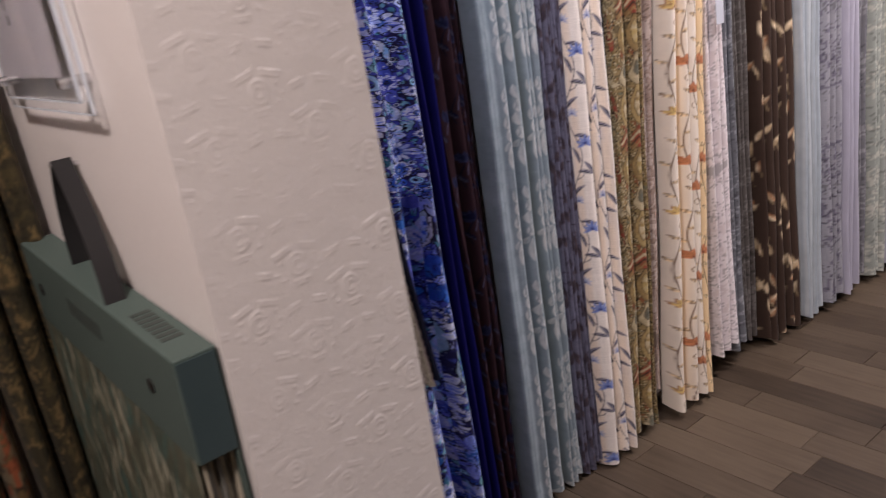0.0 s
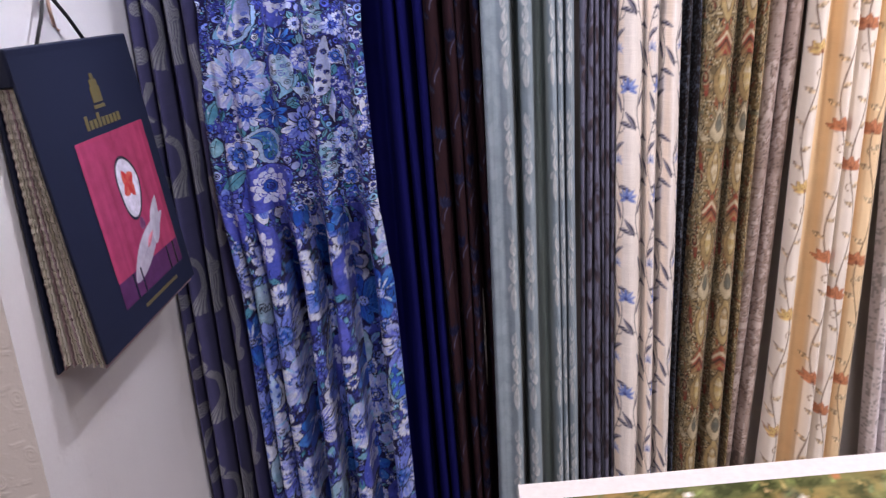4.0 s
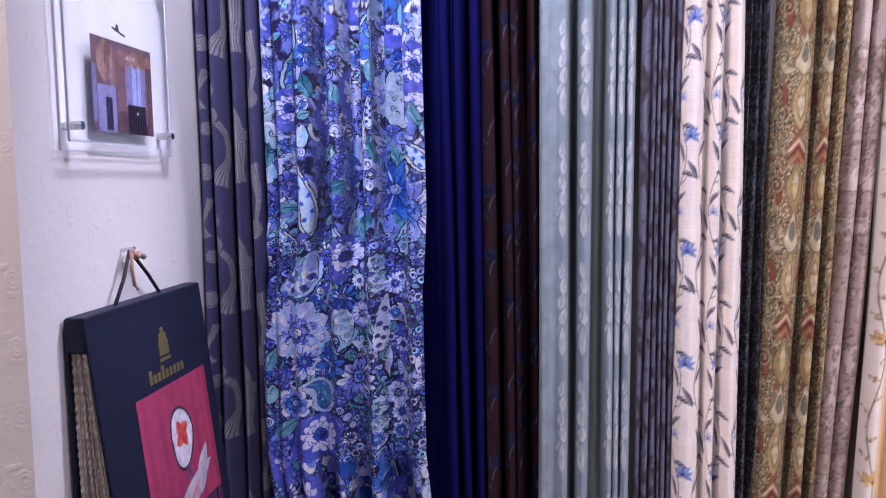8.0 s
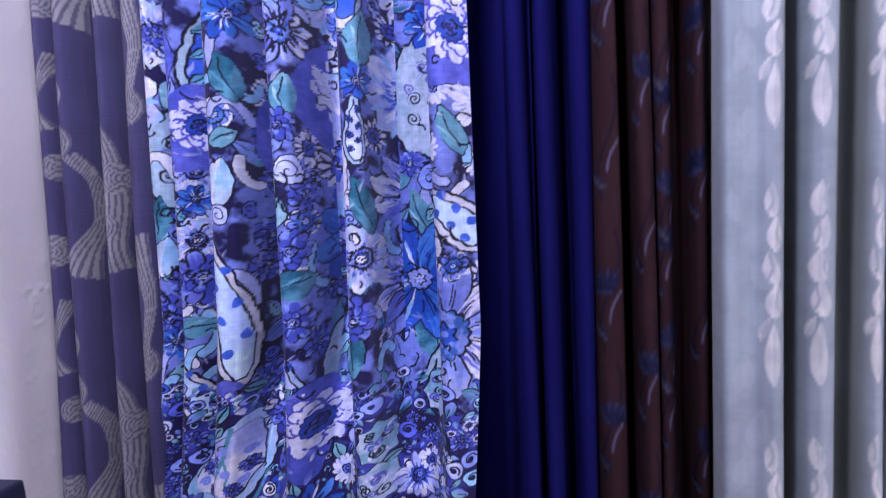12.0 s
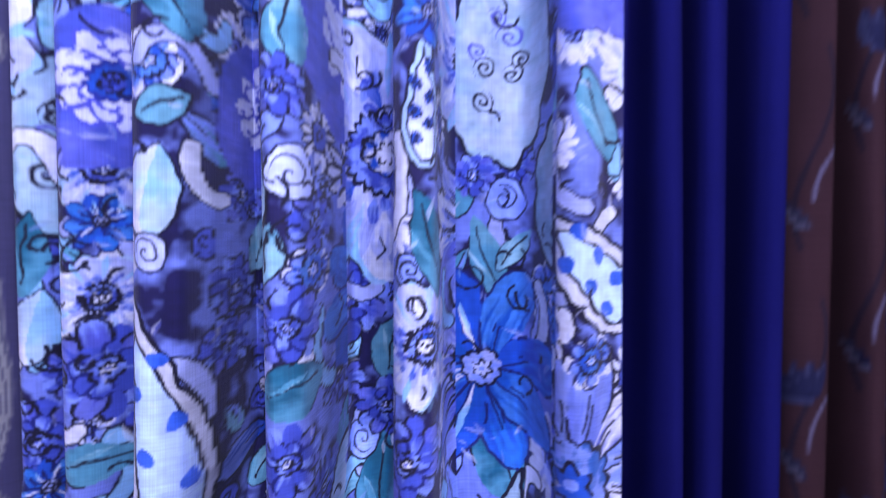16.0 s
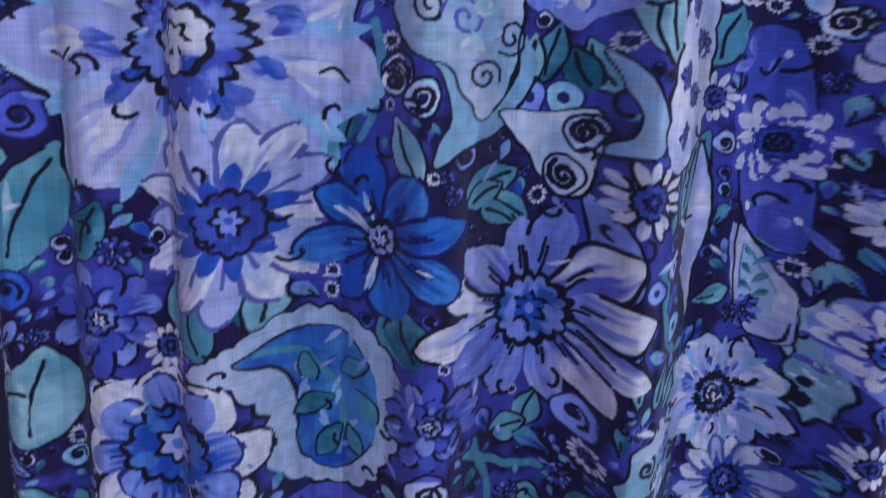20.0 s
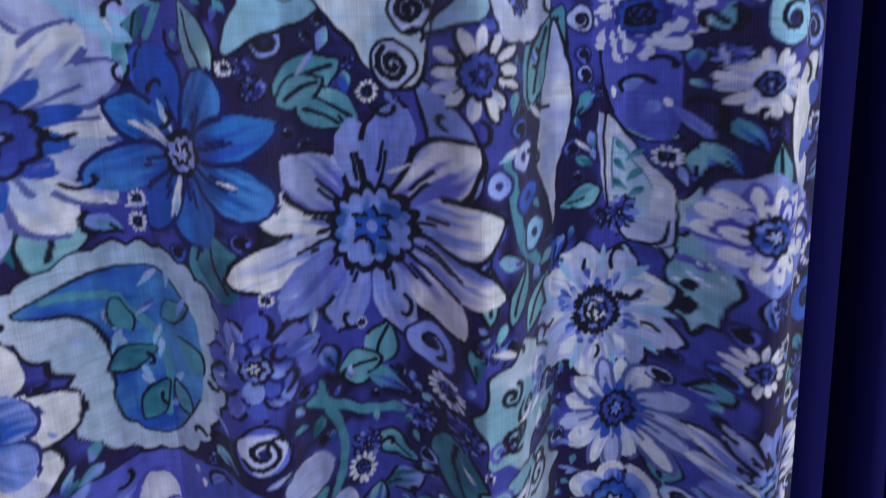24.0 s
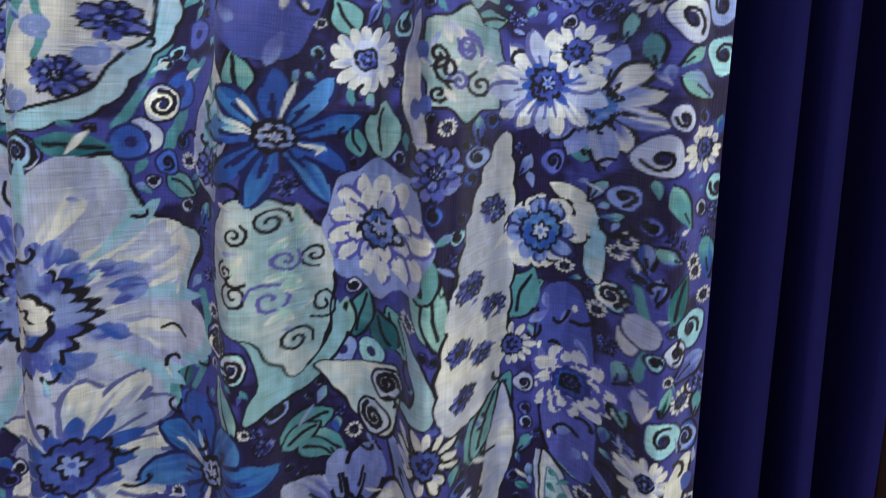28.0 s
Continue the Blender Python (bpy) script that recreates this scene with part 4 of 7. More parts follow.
FOLD_C = [('pdots', 0.031, 1.492, 0.1604, 0.17, -1.5), ('big', 0.008, 1.318, 0.064), ('leaf', 0.031, 1.709, 0.0516, 0.27, 1.9), ('peonyw', 0.058, 1.659, 0.0447), ('leaf', 0.05, 1.582, 0.0424, 0.24, 1.1), ('bluewhite', 0.063, 1.731, 0.0378), ('leaf', 0.053, 1.405, 0.0378, 0.22, 1.3), ('leaf', 0.055, 1.445, 0.0344, 0.28, 0.9), ('leaf', 0.051, 1.297, 0.0338, 0.2, 1.6), ('peonyw', 0.025, 1.388, 0.0298), ('leaf', 0.065, 1.245, 0.0292, 0.3, 1.8), ('leaf', 0.027, 1.652, 0.0287, 0.34, 0.3), ('daisy', 0.034, 1.767, 0.0241), ('disc', 0.022, 1.61, 0.0229), ('bluewhite', 0.046, 1.378, 0.018), ('leaf', 0.057, 1.264, 0.018, 0.3, 0.4), ('disc', 0.064, 1.471, 0.0172), ('violet', 0.056, 1.542, 0.0149), ('violet', 0.054, 1.511, 0.0149), ('small', 0.066, 1.425, 0.0126), ('disc', 0.057, 1.328, 0.0124), ('disc', 0.02, 1.58, 0.0097)]
FOLD_D = [('pflowers', 0.092, 1.405, 0.1318, 0.15, -1.4), ('lace', 0.093, 1.339, 0.0563, 0.42), ('leaf', 0.093, 1.688, 0.0413, 0.3, 1.5), ('leaf', 0.094, 1.511, 0.0401, 0.4, 0.2), ('vdaisy', 0.093, 1.746, 0.0298), ('leaf', 0.082, 1.579, 0.0287, 0.3, 1.4), ('leaf', 0.097, 1.246, 0.0247, 0.3, 0.4), ('small', 0.092, 1.543, 0.0195), ('violet', 0.09, 1.475, 0.0195), ('daisy', 0.085, 1.247, 0.018), ('violet', 0.088, 1.66, 0.016), ('disc', 0.093, 1.618, 0.0138), ('disc', 0.094, 1.362, 0.0126), ('disc', 0.096, 1.271, 0.0076)]
FOLD_E = [('big', 0.127, 1.638, 0.086), ('leaf', 0.128, 1.425, 0.0688, 0.28, 1.7), ('leaf', 0.131, 1.514, 0.0516, 0.28, 1.3), ('leaf', 0.134, 1.342, 0.0338, 0.3, 1.5), ('leaf', 0.135, 1.303, 0.0338, 0.3, 1.5), ('peonyw', 0.112, 1.365, 0.03), ('leaf', 0.122, 1.298, 0.0292, 0.25, -1.1), ('daisy', 0.115, 1.344, 0.0252), ('bluewhite', 0.12, 1.771, 0.0229), ('violet', 0.126, 1.474, 0.0195), ('disc', 0.125, 1.737, 0.0149), ('disc', 0.112, 1.455, 0.0115)]
FOLD_F = [('pflowers', 0.147, 1.293, 0.0945, 0.11, -1.5), ('pflowers', 0.154, 1.654, 0.0688, 0.2, -1.4), ('leaf', 0.162, 1.583, 0.0602, 0.22, 1.9), ('leaf', 0.163, 1.737, 0.0573, 0.3, 1.4), ('leaf', 0.148, 1.449, 0.0527, 0.24, 1.5), ('leaf', 0.156, 1.245, 0.0405, 0.13, 1.5), ('pale', 0.159, 1.534, 0.0332), ('violet', 0.149, 1.477, 0.0229), ('daisy', 0.16, 1.698, 0.0183), ('small', 0.147, 1.399, 0.0135)]
FOLD_G = [('pleaves', 0.192, 1.373, 0.128, 0.23, -1.5), ('lace', 0.201, 1.693, 0.0642, 0.52), ('daisy', 0.188, 1.502, 0.0642), ('leaf', 0.192, 1.57, 0.0602, 0.2, 1.9), ('leaf', 0.201, 1.441, 0.055, 0.3, -1), ('peony', 0.193, 1.258, 0.0517), ('leaf', 0.208, 1.576, 0.0344, 0.22, 0.9), ('daisy', 0.204, 1.765, 0.0252), ('small', 0.2245, 1.375, 0.010), ('disc', 0.203, 1.608, 0.0143), ('violet', 0.183, 1.623, 0.0138), ('leaf', 0.216, 1.335, 0.0112, 0.3, 1.5), ('disc', 0.23, 1.326, 0.009)]
FOLD_H = [('pdots', 0.244, 1.573, 0.086, 0.3, -0.9), ('leaf', 0.247, 1.361, 0.0688, 0.22, 2), ('vdaisy', 0.232, 1.46, 0.0676), ('leaf', 0.246, 1.359, 0.0563, 0.15, 1.75), ('leaf', 0.245, 1.648, 0.0493, 0.24, 2), ('peonyw', 0.248, 1.736, 0.0481), ('leaf', 0.248, 1.241, 0.0338, 0.3, 1.3), ('violet', 0.226, 1.324, 0.0229), ('disc', 0.25, 1.288, 0.018), ('small', 0.242, 1.523, 0.0149)]


def brushed_bloom(c, kind, u, v, R, k):
    """One bloom of the print, petal by petal."""
    lw, rnd = min(0.0007, 0.00035 + 0.012 * R), random.Random(k)

    def petals(n, r0, half, one, two, line, turn=0.0, streaks=2, blunt=0.7, reach=1.0, uneven=0.1):
        order = list(range(n))
        rnd.shuffle(order)
        for j in order:
            a = turn + (j + rnd.uniform(-0.16, 0.16)) * 2 * math.pi / n
            c.petal(u, v, r0 * R, R * reach * (1 + rnd.uniform(-uneven, uneven)), a, half * R * rnd.uniform(0.85, 1.12), one[j % len(one)], two[(j * 2) % len(two)], line, lw, k + 7 * j, streaks, blunt)

    if kind == "big":
        rim = [(u + R * (1.0 if j % 2 else 0.80) * math.cos(j * math.pi / 9 + 0.1), v + R * (1.0 if j % 2 else 0.80) * math.sin(j * math.pi / 9 + 0.1)) for j in range(18)]
        c.shape(rim, SKY, (0.44, 0.60, 0.84), INK, lw * 1.3, k, 0.3, 40)
        petals(9, 0.12, 0.27, (LILAC, (0.44, 0.50, 0.82)), (WHITE, (0.50, 0.55, 0.84), LILAC), None, 0.1 + math.pi / 9, 0, 0.42, 0.93, 0.04)
        for j in range(9):
            # sky blue between the petals, lilac washes along them
            a = 0.1 + math.pi / 9 + (j + 0.5) * 2 * math.pi / 9
            c.petal(u, v, 0.42 * R, 0.90 * R, a, 0.055 * R, (0.36, 0.50, 0.82), SKY, None, lw, k + j, 0)
            for q in range(3):
                b = a + rnd.uniform(0.12, 0.6)
                c.petal(u, v, rnd.uniform(0.3, 0.5) * R, rnd.uniform(0.62, 0.86) * R, b, rnd.uniform(0.03, 0.06) * R, (0.30, 0.34, 0.74), LILAC, None, lw, k + j + 9 * q, 0)
            a += math.pi / 9
            c.petal(u, v, 0.45 * R, 0.80 * R, a + rnd.uniform(-0.15, 0.15), 0.11 * R, WHITE, (0.44, 0.50, 0.82), None, lw, k + j, 0)
            if j % 2:
                m = rnd.uniform(0.52, 0.7) * R
                c.stroke(c.curve([(u + m * math.cos(a), v + m * math.sin(a)), (u + (m + 0.08 * R) * math.cos(a + 0.06), v + (m + 0.08 * R) * math.sin(a + 0.06)), (u + (m + 0.17 * R) * math.cos(a), v + (m + 0.17 * R) * math.sin(a))], 4, False), lw, INK)
        for j in range(30):
            a, m = rnd.uniform(0, 6.28), R * rnd.uniform(0.24, 0.46)
            c.petal(u + m * math.cos(a), v + m * math.sin(a), 0, rnd.uniform(0.1, 0.2) * R, a + rnd.uniform(-0.5, 0.5), 0.05 * R, (VIOLET, ROYAL, PERI)[j % 3], (PERI, (0.10, 0.16, 0.6), VIOLET)[j % 3], None, lw, j, 0)
        c.heart(u, v, 0.27 * R, VIOLET, PERI, INK, k, 24, LILAC, lw * 1.5)
        c.heart(u, v, 0.15 * R, ROYAL, WHITE, INK, k + 1, 9, WHITE, lw)
    elif kind in ("daisy", "longdaisy"):
        long = kind == "longdaisy"
        petals(8 if not long else 9, 0.06, 0.27 if not long else 0.15, (ROYAL, (0.012, 0.09, 0.44)), ((0.03, 0.17, 0.60), ROYAL, (0.06, 0.22, 0.66)), (0.008, 0.012, 0.12), 0.25, 2, 0.55, 1.0, 0.1 if not long else 0.2)
        for j in range(5):
            c.petal(u, v, 0.2 * R, rnd.uniform(0.5, 0.75) * R, rnd.uniform(0, 6.28), 0.035 * R, WHITE, SKY, None, lw, j, 0)
        c.heart(u, v, 0.17 * R, LILAC, PERI, INK, k, 10, (0.5, 0.55, 0.85), lw)
    elif kind == "vdaisy":
        petals(12, 0.15, 0.22, (PERI, (0.12, 0.15, 0.64), (0.16, 0.22, 0.72)), (WHITE, (0.26, 0.33, 0.80), WHITE, LILAC, (0.20, 0.27, 0.76)), INK, 0.2, 2, 0.75)
        c.heart(u, v, 0.31 * R, (0.03, 0.12, 0.46), PERI, INK, k, 15, ROYAL, lw * 1.2)
    elif kind == "whitedaisy":
        petals(14, 0.2, 0.19, (LILAC, (0.42, 0.52, 0.80)), (WHITE, WHITE, LILAC), (0.10, 0.12, 0.42), 0.1, 1, 0.55)
        petals(11, 0.1, 0.10, (VIOLET, (0.03, 0.06, 0.42)), (ROYAL, VIOLET), None, 0.3, 0, 0.6, 0.52, 0.15)
        c.heart(u, v, 0.27 * R, (0.03, 0.05, 0.36), (0.05, 0.10, 0.5), INK, k, 12, PERI, lw)
    elif kind == "bluewhite":
        petals(8, 0.3, 0.36, (WHITE, LILAC), (WHITE, (0.55, 0.6, 0.86)), INK, 0.1, 0, 0.4)
        petals(8, 0.3, 0.25, (ROYAL, (0.05, 0.16, 0.6)), (PERI, ROYAL), (0.02, 0.03, 0.2), 0.1, 1, 0.5, 0.86)
        c.heart(u, v, 0.44 * R, ROYAL, (0.08, 0.22, 0.64), INK, k, 14, (0.45, 0.5, 0.84), lw)
    elif kind == "peony2":
        rim = [(u + R * (1 + 0.05 * (-1) ** j) * 0.85 * math.cos(j * math.pi / 8), v + R * (1 + 0.05 * (-1) ** j) * math.sin(j * math.pi / 8)) for j in range(16)]
        c.shape(rim, PERI, (0.30, 0.36, 0.78), None, lw, k, 0.3, 60)
        petals(13, 0.25, 0.16, ((0.6, 0.64, 0.86), WHITE), (WHITE, WHITE), (0.09, 0.10, 0.55), 0, 1, 0.45, 0.84, 0.06)
        petals(8, 0.15, 0.16, (WHITE, LILAC), (WHITE, PERI), (0.07, 0.08, 0.5), 0.3, 1, 0.45, 0.55)
        c.heart(u, v, 0.26 * R, ROYAL, PERI, INK, k, 10, LILAC, lw)
    elif kind == "seed":
        petals(15, 0.3, 0.16, (LILAC, WHITE), (WHITE, (0.5, 0.55, 0.84)), None, 0, 0, 0.4, 0.95, 0.05)
        c.disc(u, v, 0.5 * R, (0.40, 0.46, 0.80), None, k, squash=0.8)
        c.heart(u, v, 0.26 * R, (0.03, 0.06, 0.4), PERI, INK, k, 4, VIOLET, lw)
    elif kind == "violet":
        petals(11, 0.3, 0.26, (VIOLET, (0.09, 0.11, 0.55)), (PERI, VIOLET, (0.14, 0.17, 0.62)), INK, 0.2, 0, 0.4)
        petals(8, 0.15, 0.2, ((0.05, 0.08, 0.46), PERI), (VIOLET, LILAC), (0.01, 0.015, 0.15), 0.5, 0, 0.45, 0.62)
        c.heart(u, v, 0.24 * R, PERI, VIOLET, INK, k, 9, WHITE if k % 2 else LILAC, lw)
    else:
        petals(13, 0.3, 0.16, (WHITE, LILAC), (WHITE, (0.5, 0.58, 0.86)), INK if R > 0.012 else None, 0.1, 0, 0.5)
        c.heart(u, v, 0.42 * R, (0.05, 0.09, 0.48), VIOLET, INK, k, 12, (0.02, 0.03, 0.2), lw)


def peony_heart(c, u, v, R, k):
    """Rings of scalloped white petals, outlined in violet, round a blue eye."""
    rnd = random.Random(k)
    for ring, n, half in ((1.0, 11, 0.23), (0.76, 9, 0.22), (0.54, 8, 0.18)):
        for j in range(n):
            a = (j + 0.5 * (n % 2) + rnd.uniform(-0.12, 0.12)) * 2 * math.pi / n
            c.petal(u, v, 0.2 * ring * R, R * ring * rnd.uniform(0.9, 1.06), a, half * R, WHITE, (0.60, 0.64, 0.86), (0.075, 0.085, 0.52), 0.0008, k + j, 0, 0.36)
    c.heart(u, v, 0.34 * R, ROYAL, (0.02, 0.06, 0.36), (0.02, 0.03, 0.25), k, 12, PERI, 0.0007)
    c.heart(u, v, 0.18 * R, VIOLET, (0.01, 0.02, 0.2), INK, k + 1, 7, (0.03, 0.05, 0.4), 0.0006)


def brushed_leaf(c, u, v, L, W, ang, k):
    """A turquoise or teal leaf with a dark rib and a broken outline."""
    one, two = ((TURQ, (0.20, 0.46, 0.58)), (TEAL, TURQ), ((0.13, 0.36, 0.50), (0.30, 0.55, 0.66)), (TURQ, (0.14, 0.36, 0.48)))[k % 4 if L < 0.045 else 3 - 2 * (k % 2)]
    cs, sn = math.cos(ang), math.sin(ang)
    edge = [(u + p * L * cs - q * W * sn, v + p * L * sn + q * W * cs) for p, q in ((-0.5, 0), (-0.34, 0.62), (-0.08, 1.0), (0.16, 0.85), (0.36, 0.4), (0.5, 0), (0.34, -0.5), (0.12, -0.92), (-0.1, -1.0), (-0.36, -0.66))]
    c.shape(edge, one, two, INK, 0.00065, k, 0.32, 60, 3.5)
    c.stroke(c.curve([(u + p * L * cs - q * W * sn, v + p * L * sn + q * W * cs) for p, q in ((-0.34, -0.05), (0.0, 0.14), (0.36, 0.0))], 4, False), 0.0007, INK)
    if L > 0.03:
        c.petal(u - 0.3 * L * cs, v - 0.3 * L * sn, 0, 0.5 * L, ang + 0.35, 0.12 * W, two, (0.34, 0.58, 0.68), None, 0.0006, k, 0)


def flat_print(c):
    """The stretch of the blue cotton that is drawn out nearly flat; u is the place along the wall."""
    rnd = random.Random(31)
    c.shake(0.0016)
    c.bold = 1.35
    c.tint[:] = c.mottle(c.U, c.V, (0.013, 0.008, 0.070), (0.05, 0.06, 0.40), 55, 2, 7.0, 0.54)
    u0, u1, low, high = c.u[0], c.u[-1], c.v[0], 1.41
    c.mask = np.zeros(c.tint.shape[:2] + (1,))
    for points, half in STEMS:
        c.stroke(c.curve(points, 5, False), half, (TURQ, TEAL, (0.06, 0.2, 0.42))[len(points) % 3])
    for k, (u, v, R, swirl) in enumerate(DISCS + MORE_DISCS):
        c.disc(u, v, R, (PERI, VIOLET, LILAC, ROYAL, SKY)[k % 5], INK if swirl else (0.02, 0.02, 0.16), k, 0.0006, False, 0.92)
        if swirl:
            c.disc(u, v, 0.8 * R, (WHITE, LILAC, PERI)[k % 3], None, k + 3)
            c.curl(u, v, 0.72 * R, 1.6, 0.00065, INK, k, (-1) ** k)
            c.disc(u, v, 0.2 * R, (0.01, 0.02, 0.15))
    for k, (u, v, L, W, ang) in enumerate(LEAVES_A + LEAVES_B + LEAVES_C):
        brushed_leaf(c, u, v, L, W, ang, k)
    for k, (u, v, a, b) in enumerate(LACES):
        edge = [(u + a * (1 + 0.1 * (-1) ** j) * math.cos(j * math.pi / 8), v + b * (1 + 0.1 * (-1) ** j) * math.sin(j * math.pi / 8)) for j in range(16)]
        c.shape(edge, (0.20, 0.40, 0.56), (0.46, 0.58, 0.76), INK, 0.0006, k, 0.12, 60, 4.0)
        for j in range(7):
            c.curl(u + a * rnd.uniform(-0.6, 0.6), v + b * rnd.uniform(-0.7, 0.7), rnd.uniform(0.22, 0.34) * min(a, b), 1.4, 0.0005, INK if j % 3 else (0.10, 0.10, 0.5), j, (-1) ** j)
            c.petal(u + a * rnd.uniform(-0.5, 0.5), v + b * rnd.uniform(-0.6, 0.6), 0, 0.4 * min(a, b), rnd.uniform(0, 6.28), 0.1 * min(a, b), WHITE, LILAC, None, 0.0005, j, 0)
    for k, (u, v, a, b) in enumerate(BERRIES):
        edge = [(u + a * math.cos(t), v + b * math.sin(t)) for t in np.linspace(0, 6.283, 8, endpoint=False)]
        c.shape(edge, LILAC, WHITE, (0.03, 0.03, 0.2), 0.0005, k, 0.3, 70)
    # pale crescents and drops
    for k, (edge, one, two) in enumerate(((CRESCENT_A, WHITE, LILAC), (CRESCENT_B, WHITE, SKY), (CRESCENT_C, WHITE, LILAC), (CRESCENT_D, WHITE, LILAC), (CRESCENT_E, SKY, (0.36, 0.52, 0.76)), (DROP_B, PERI, LILAC))):
        c.shape(edge, one, two, INK, 0.0006, k, 0.15, 60, 3.0)
        mid = np.mean(np.asarray(edge), 0)
        if k in (0, 3):
            for j in (0, 3, 5):
                p = (np.asarray(edge[j]) + mid) / 2
                c.disc(p[0] + 0.002, p[1], 0.0035, (0.05, 0.10, 0.5), None, j, squash=0.7)
        elif k == 5:
            c.disc(mid[0] + 0.003, mid[1] - 0.006, 0.0045, WHITE, INK, 1, 0.0006, False)
    for k, edge in enumerate((NARROW, DROP_A, BUDS_LEAF)):
        c.shape(edge, LILAC, WHITE, INK, 0.0006, k, 0.3, 70)
        p = np.asarray(edge)
        mid = p.mean(0)
        c.shape(mid + 0.62 * (p - mid), SKY, (0.5, 0.62, 0.84), (0.10, 0.2, 0.45), 0.0004, k, 0.4, 70)
        tall = p[:, 1].max() - p[:, 1].min()
        for j in range(7):
            c.petal(mid[0], mid[1] + tall * (0.22 - 0.07 * j), 0, 0.14 * tall, (-1) ** j * 0.8 + 1.57, 0.03 * tall, TURQ, TEAL, None, 0.0005, j, 0)
        brushed_bloom(c, "violet", mid[0] - 0.002, mid[1] - 0.24 * tall, 0.13 * tall, 17 + k)
    for k, (edge, inside) in enumerate(((LONG_DROP, None), (TEAR, TEAR_IN))):
        c.shape(edge, (0.40, 0.56, 0.82) if inside else (0.5, 0.56, 0.84), SKY if inside else WHITE, INK, 0.0007, k + 3, 0.15, 45, 2.5, 0.0012, 22)
        if inside:
            c.shape(inside, LILAC, WHITE, INK, 0.0006, k, 0.2, 45, 3.0)
    for points, half in (((0.5, 0.98), (0.5, 0.55), (0.38, 0.22)), 0.0018), (((0.5, 0.55), (0.3, 0.42), (0.2, 0.36)), 0.0012), (((0.5, 0.6), (0.62, 0.4), (0.62, 0.25)), 0.0010):
        p = np.asarray(TEAR_IN)
        a, b = p.min(0), p.max(0)
        c.stroke(c.curve([(a[0] + (x + 0.25 * y - 0.1) * (b[0] - a[0]), a[1] + y * (b[1] - a[1])) for x, y in points], 5, False), half, TURQ)
    p = np.asarray(TEAR_IN)
    a, b = p.min(0), p.max(0)
    for j, (x, y, R) in enumerate(((0.38, 0.56, 0.13), (0.19, 0.38, 0.145), (0.87, 0.44, 0.125), (0.30, 0.10, 0.125), (0.68, 0.17, 0.12))):
        brushed_bloom(c, "violet", a[0] + x * (b[0] - a[0]), a[1] + y * (b[1] - a[1]), R * (b[0] - a[0]), 2 * j)
    for j, (x, y) in enumerate(((0.85, 0.62), (0.8, 0.27), (0.5, 0.06), (0.1, 0.2), (0.55, 0.7), (0.6, 0.4))):
        c.curl(a[0] + x * (b[0] - a[0]), a[1] + y * (b[1] - a[1]), 0.0042, 1.3, 0.0009, PERI, j, (-1) ** j)
    p = np.asarray(LONG_DROP)
    a, b = p.min(0), p.max(0)
    for j, (x, y, R) in enumerate(((0.68, 0.72, 0.2), (0.40, 0.48, 0.18), (0.76, 0.37, 0.17), (0.30, 0.27, 0.17), (0.62, 0.21, 0.17), (0.34, 0.10, 0.16))):
        brushed_bloom(c, "violet", a[0] + x * (b[0] - a[0]), a[1] + y * (b[1] - a[1]), R * (b[0] - a[0]), 2 * j + 1)
    # the scrolled patch with its tail, and the fan with two curls
    c.shape(LACE_TAIL, (0.24, 0.46, 0.66), SKY, INK, 0.0006, 5, 0.4, 50)
    c.shape(LACE_A, (0.30, 0.48, 0.68), (0.58, 0.66, 0.84), INK, 0.0007, 6, 0.08, 60, 3.5, 0.0011, 15)
    p = np.asarray(LACE_A)
    a, b = p.min(0), p.max(0)
    for j, (x, y, R) in enumerate(((0.55, 0.86, 0.1), (0.30, 0.80, 0.08), (0.28, 0.48, 0.1), (0.52, 0.45, 0.12), (0.9, 0.38, 0.11), (0.83, 0.66, 0.09), (0.68, 0.2, 0.10), (0.62, 0.66, 0.09), (0.2, 0.62, 0.07))):
        c.curl(a[0] + x * (b[0] - a[0]), a[1] + y * (b[1] - a[1]), 1.35 * R * (b[0] - a[0]), 1.5, 0.00042, INK if j not in (3, 7) else (0.10, 0.10, 0.5), j, (-1) ** j)
    for j in range(10):
        c.petal(a[0] + rnd.uniform(0.2, 0.8) * (b[0] - a[0]), a[1] + rnd.uniform(0.2, 0.85) * (b[1] - a[1]), 0, 0.008, rnd.uniform(0, 6.28), 0.0016, (0.35, 0.62, 0.72), WHITE, None, 0.0005, j, 0)
    c.shape(EYE_FAN, (0.42, 0.58, 0.80), WHITE, INK, 0.0007, 9, 0.25, 55, 4.0)
    for j, (n, R) in enumerate(((2, 0.0066), (4, 0.0072))):
        e = (np.asarray(EYE_FAN[n]) + np.asarray(EYE_FAN[n + 1]) + np.mean(np.asarray(EYE_FAN), 0)) / 3
        c.disc(e[0], e[1], R, LILAC, INK, j, 0.0006, False)
        c.disc(e[0], e[1], 0.85 * R, (0.42, 0.5, 0.8), None, j)
        c.curl(e[0], e[1], 0.75 * R, 1.7, 0.0008, INK, 2 * j)
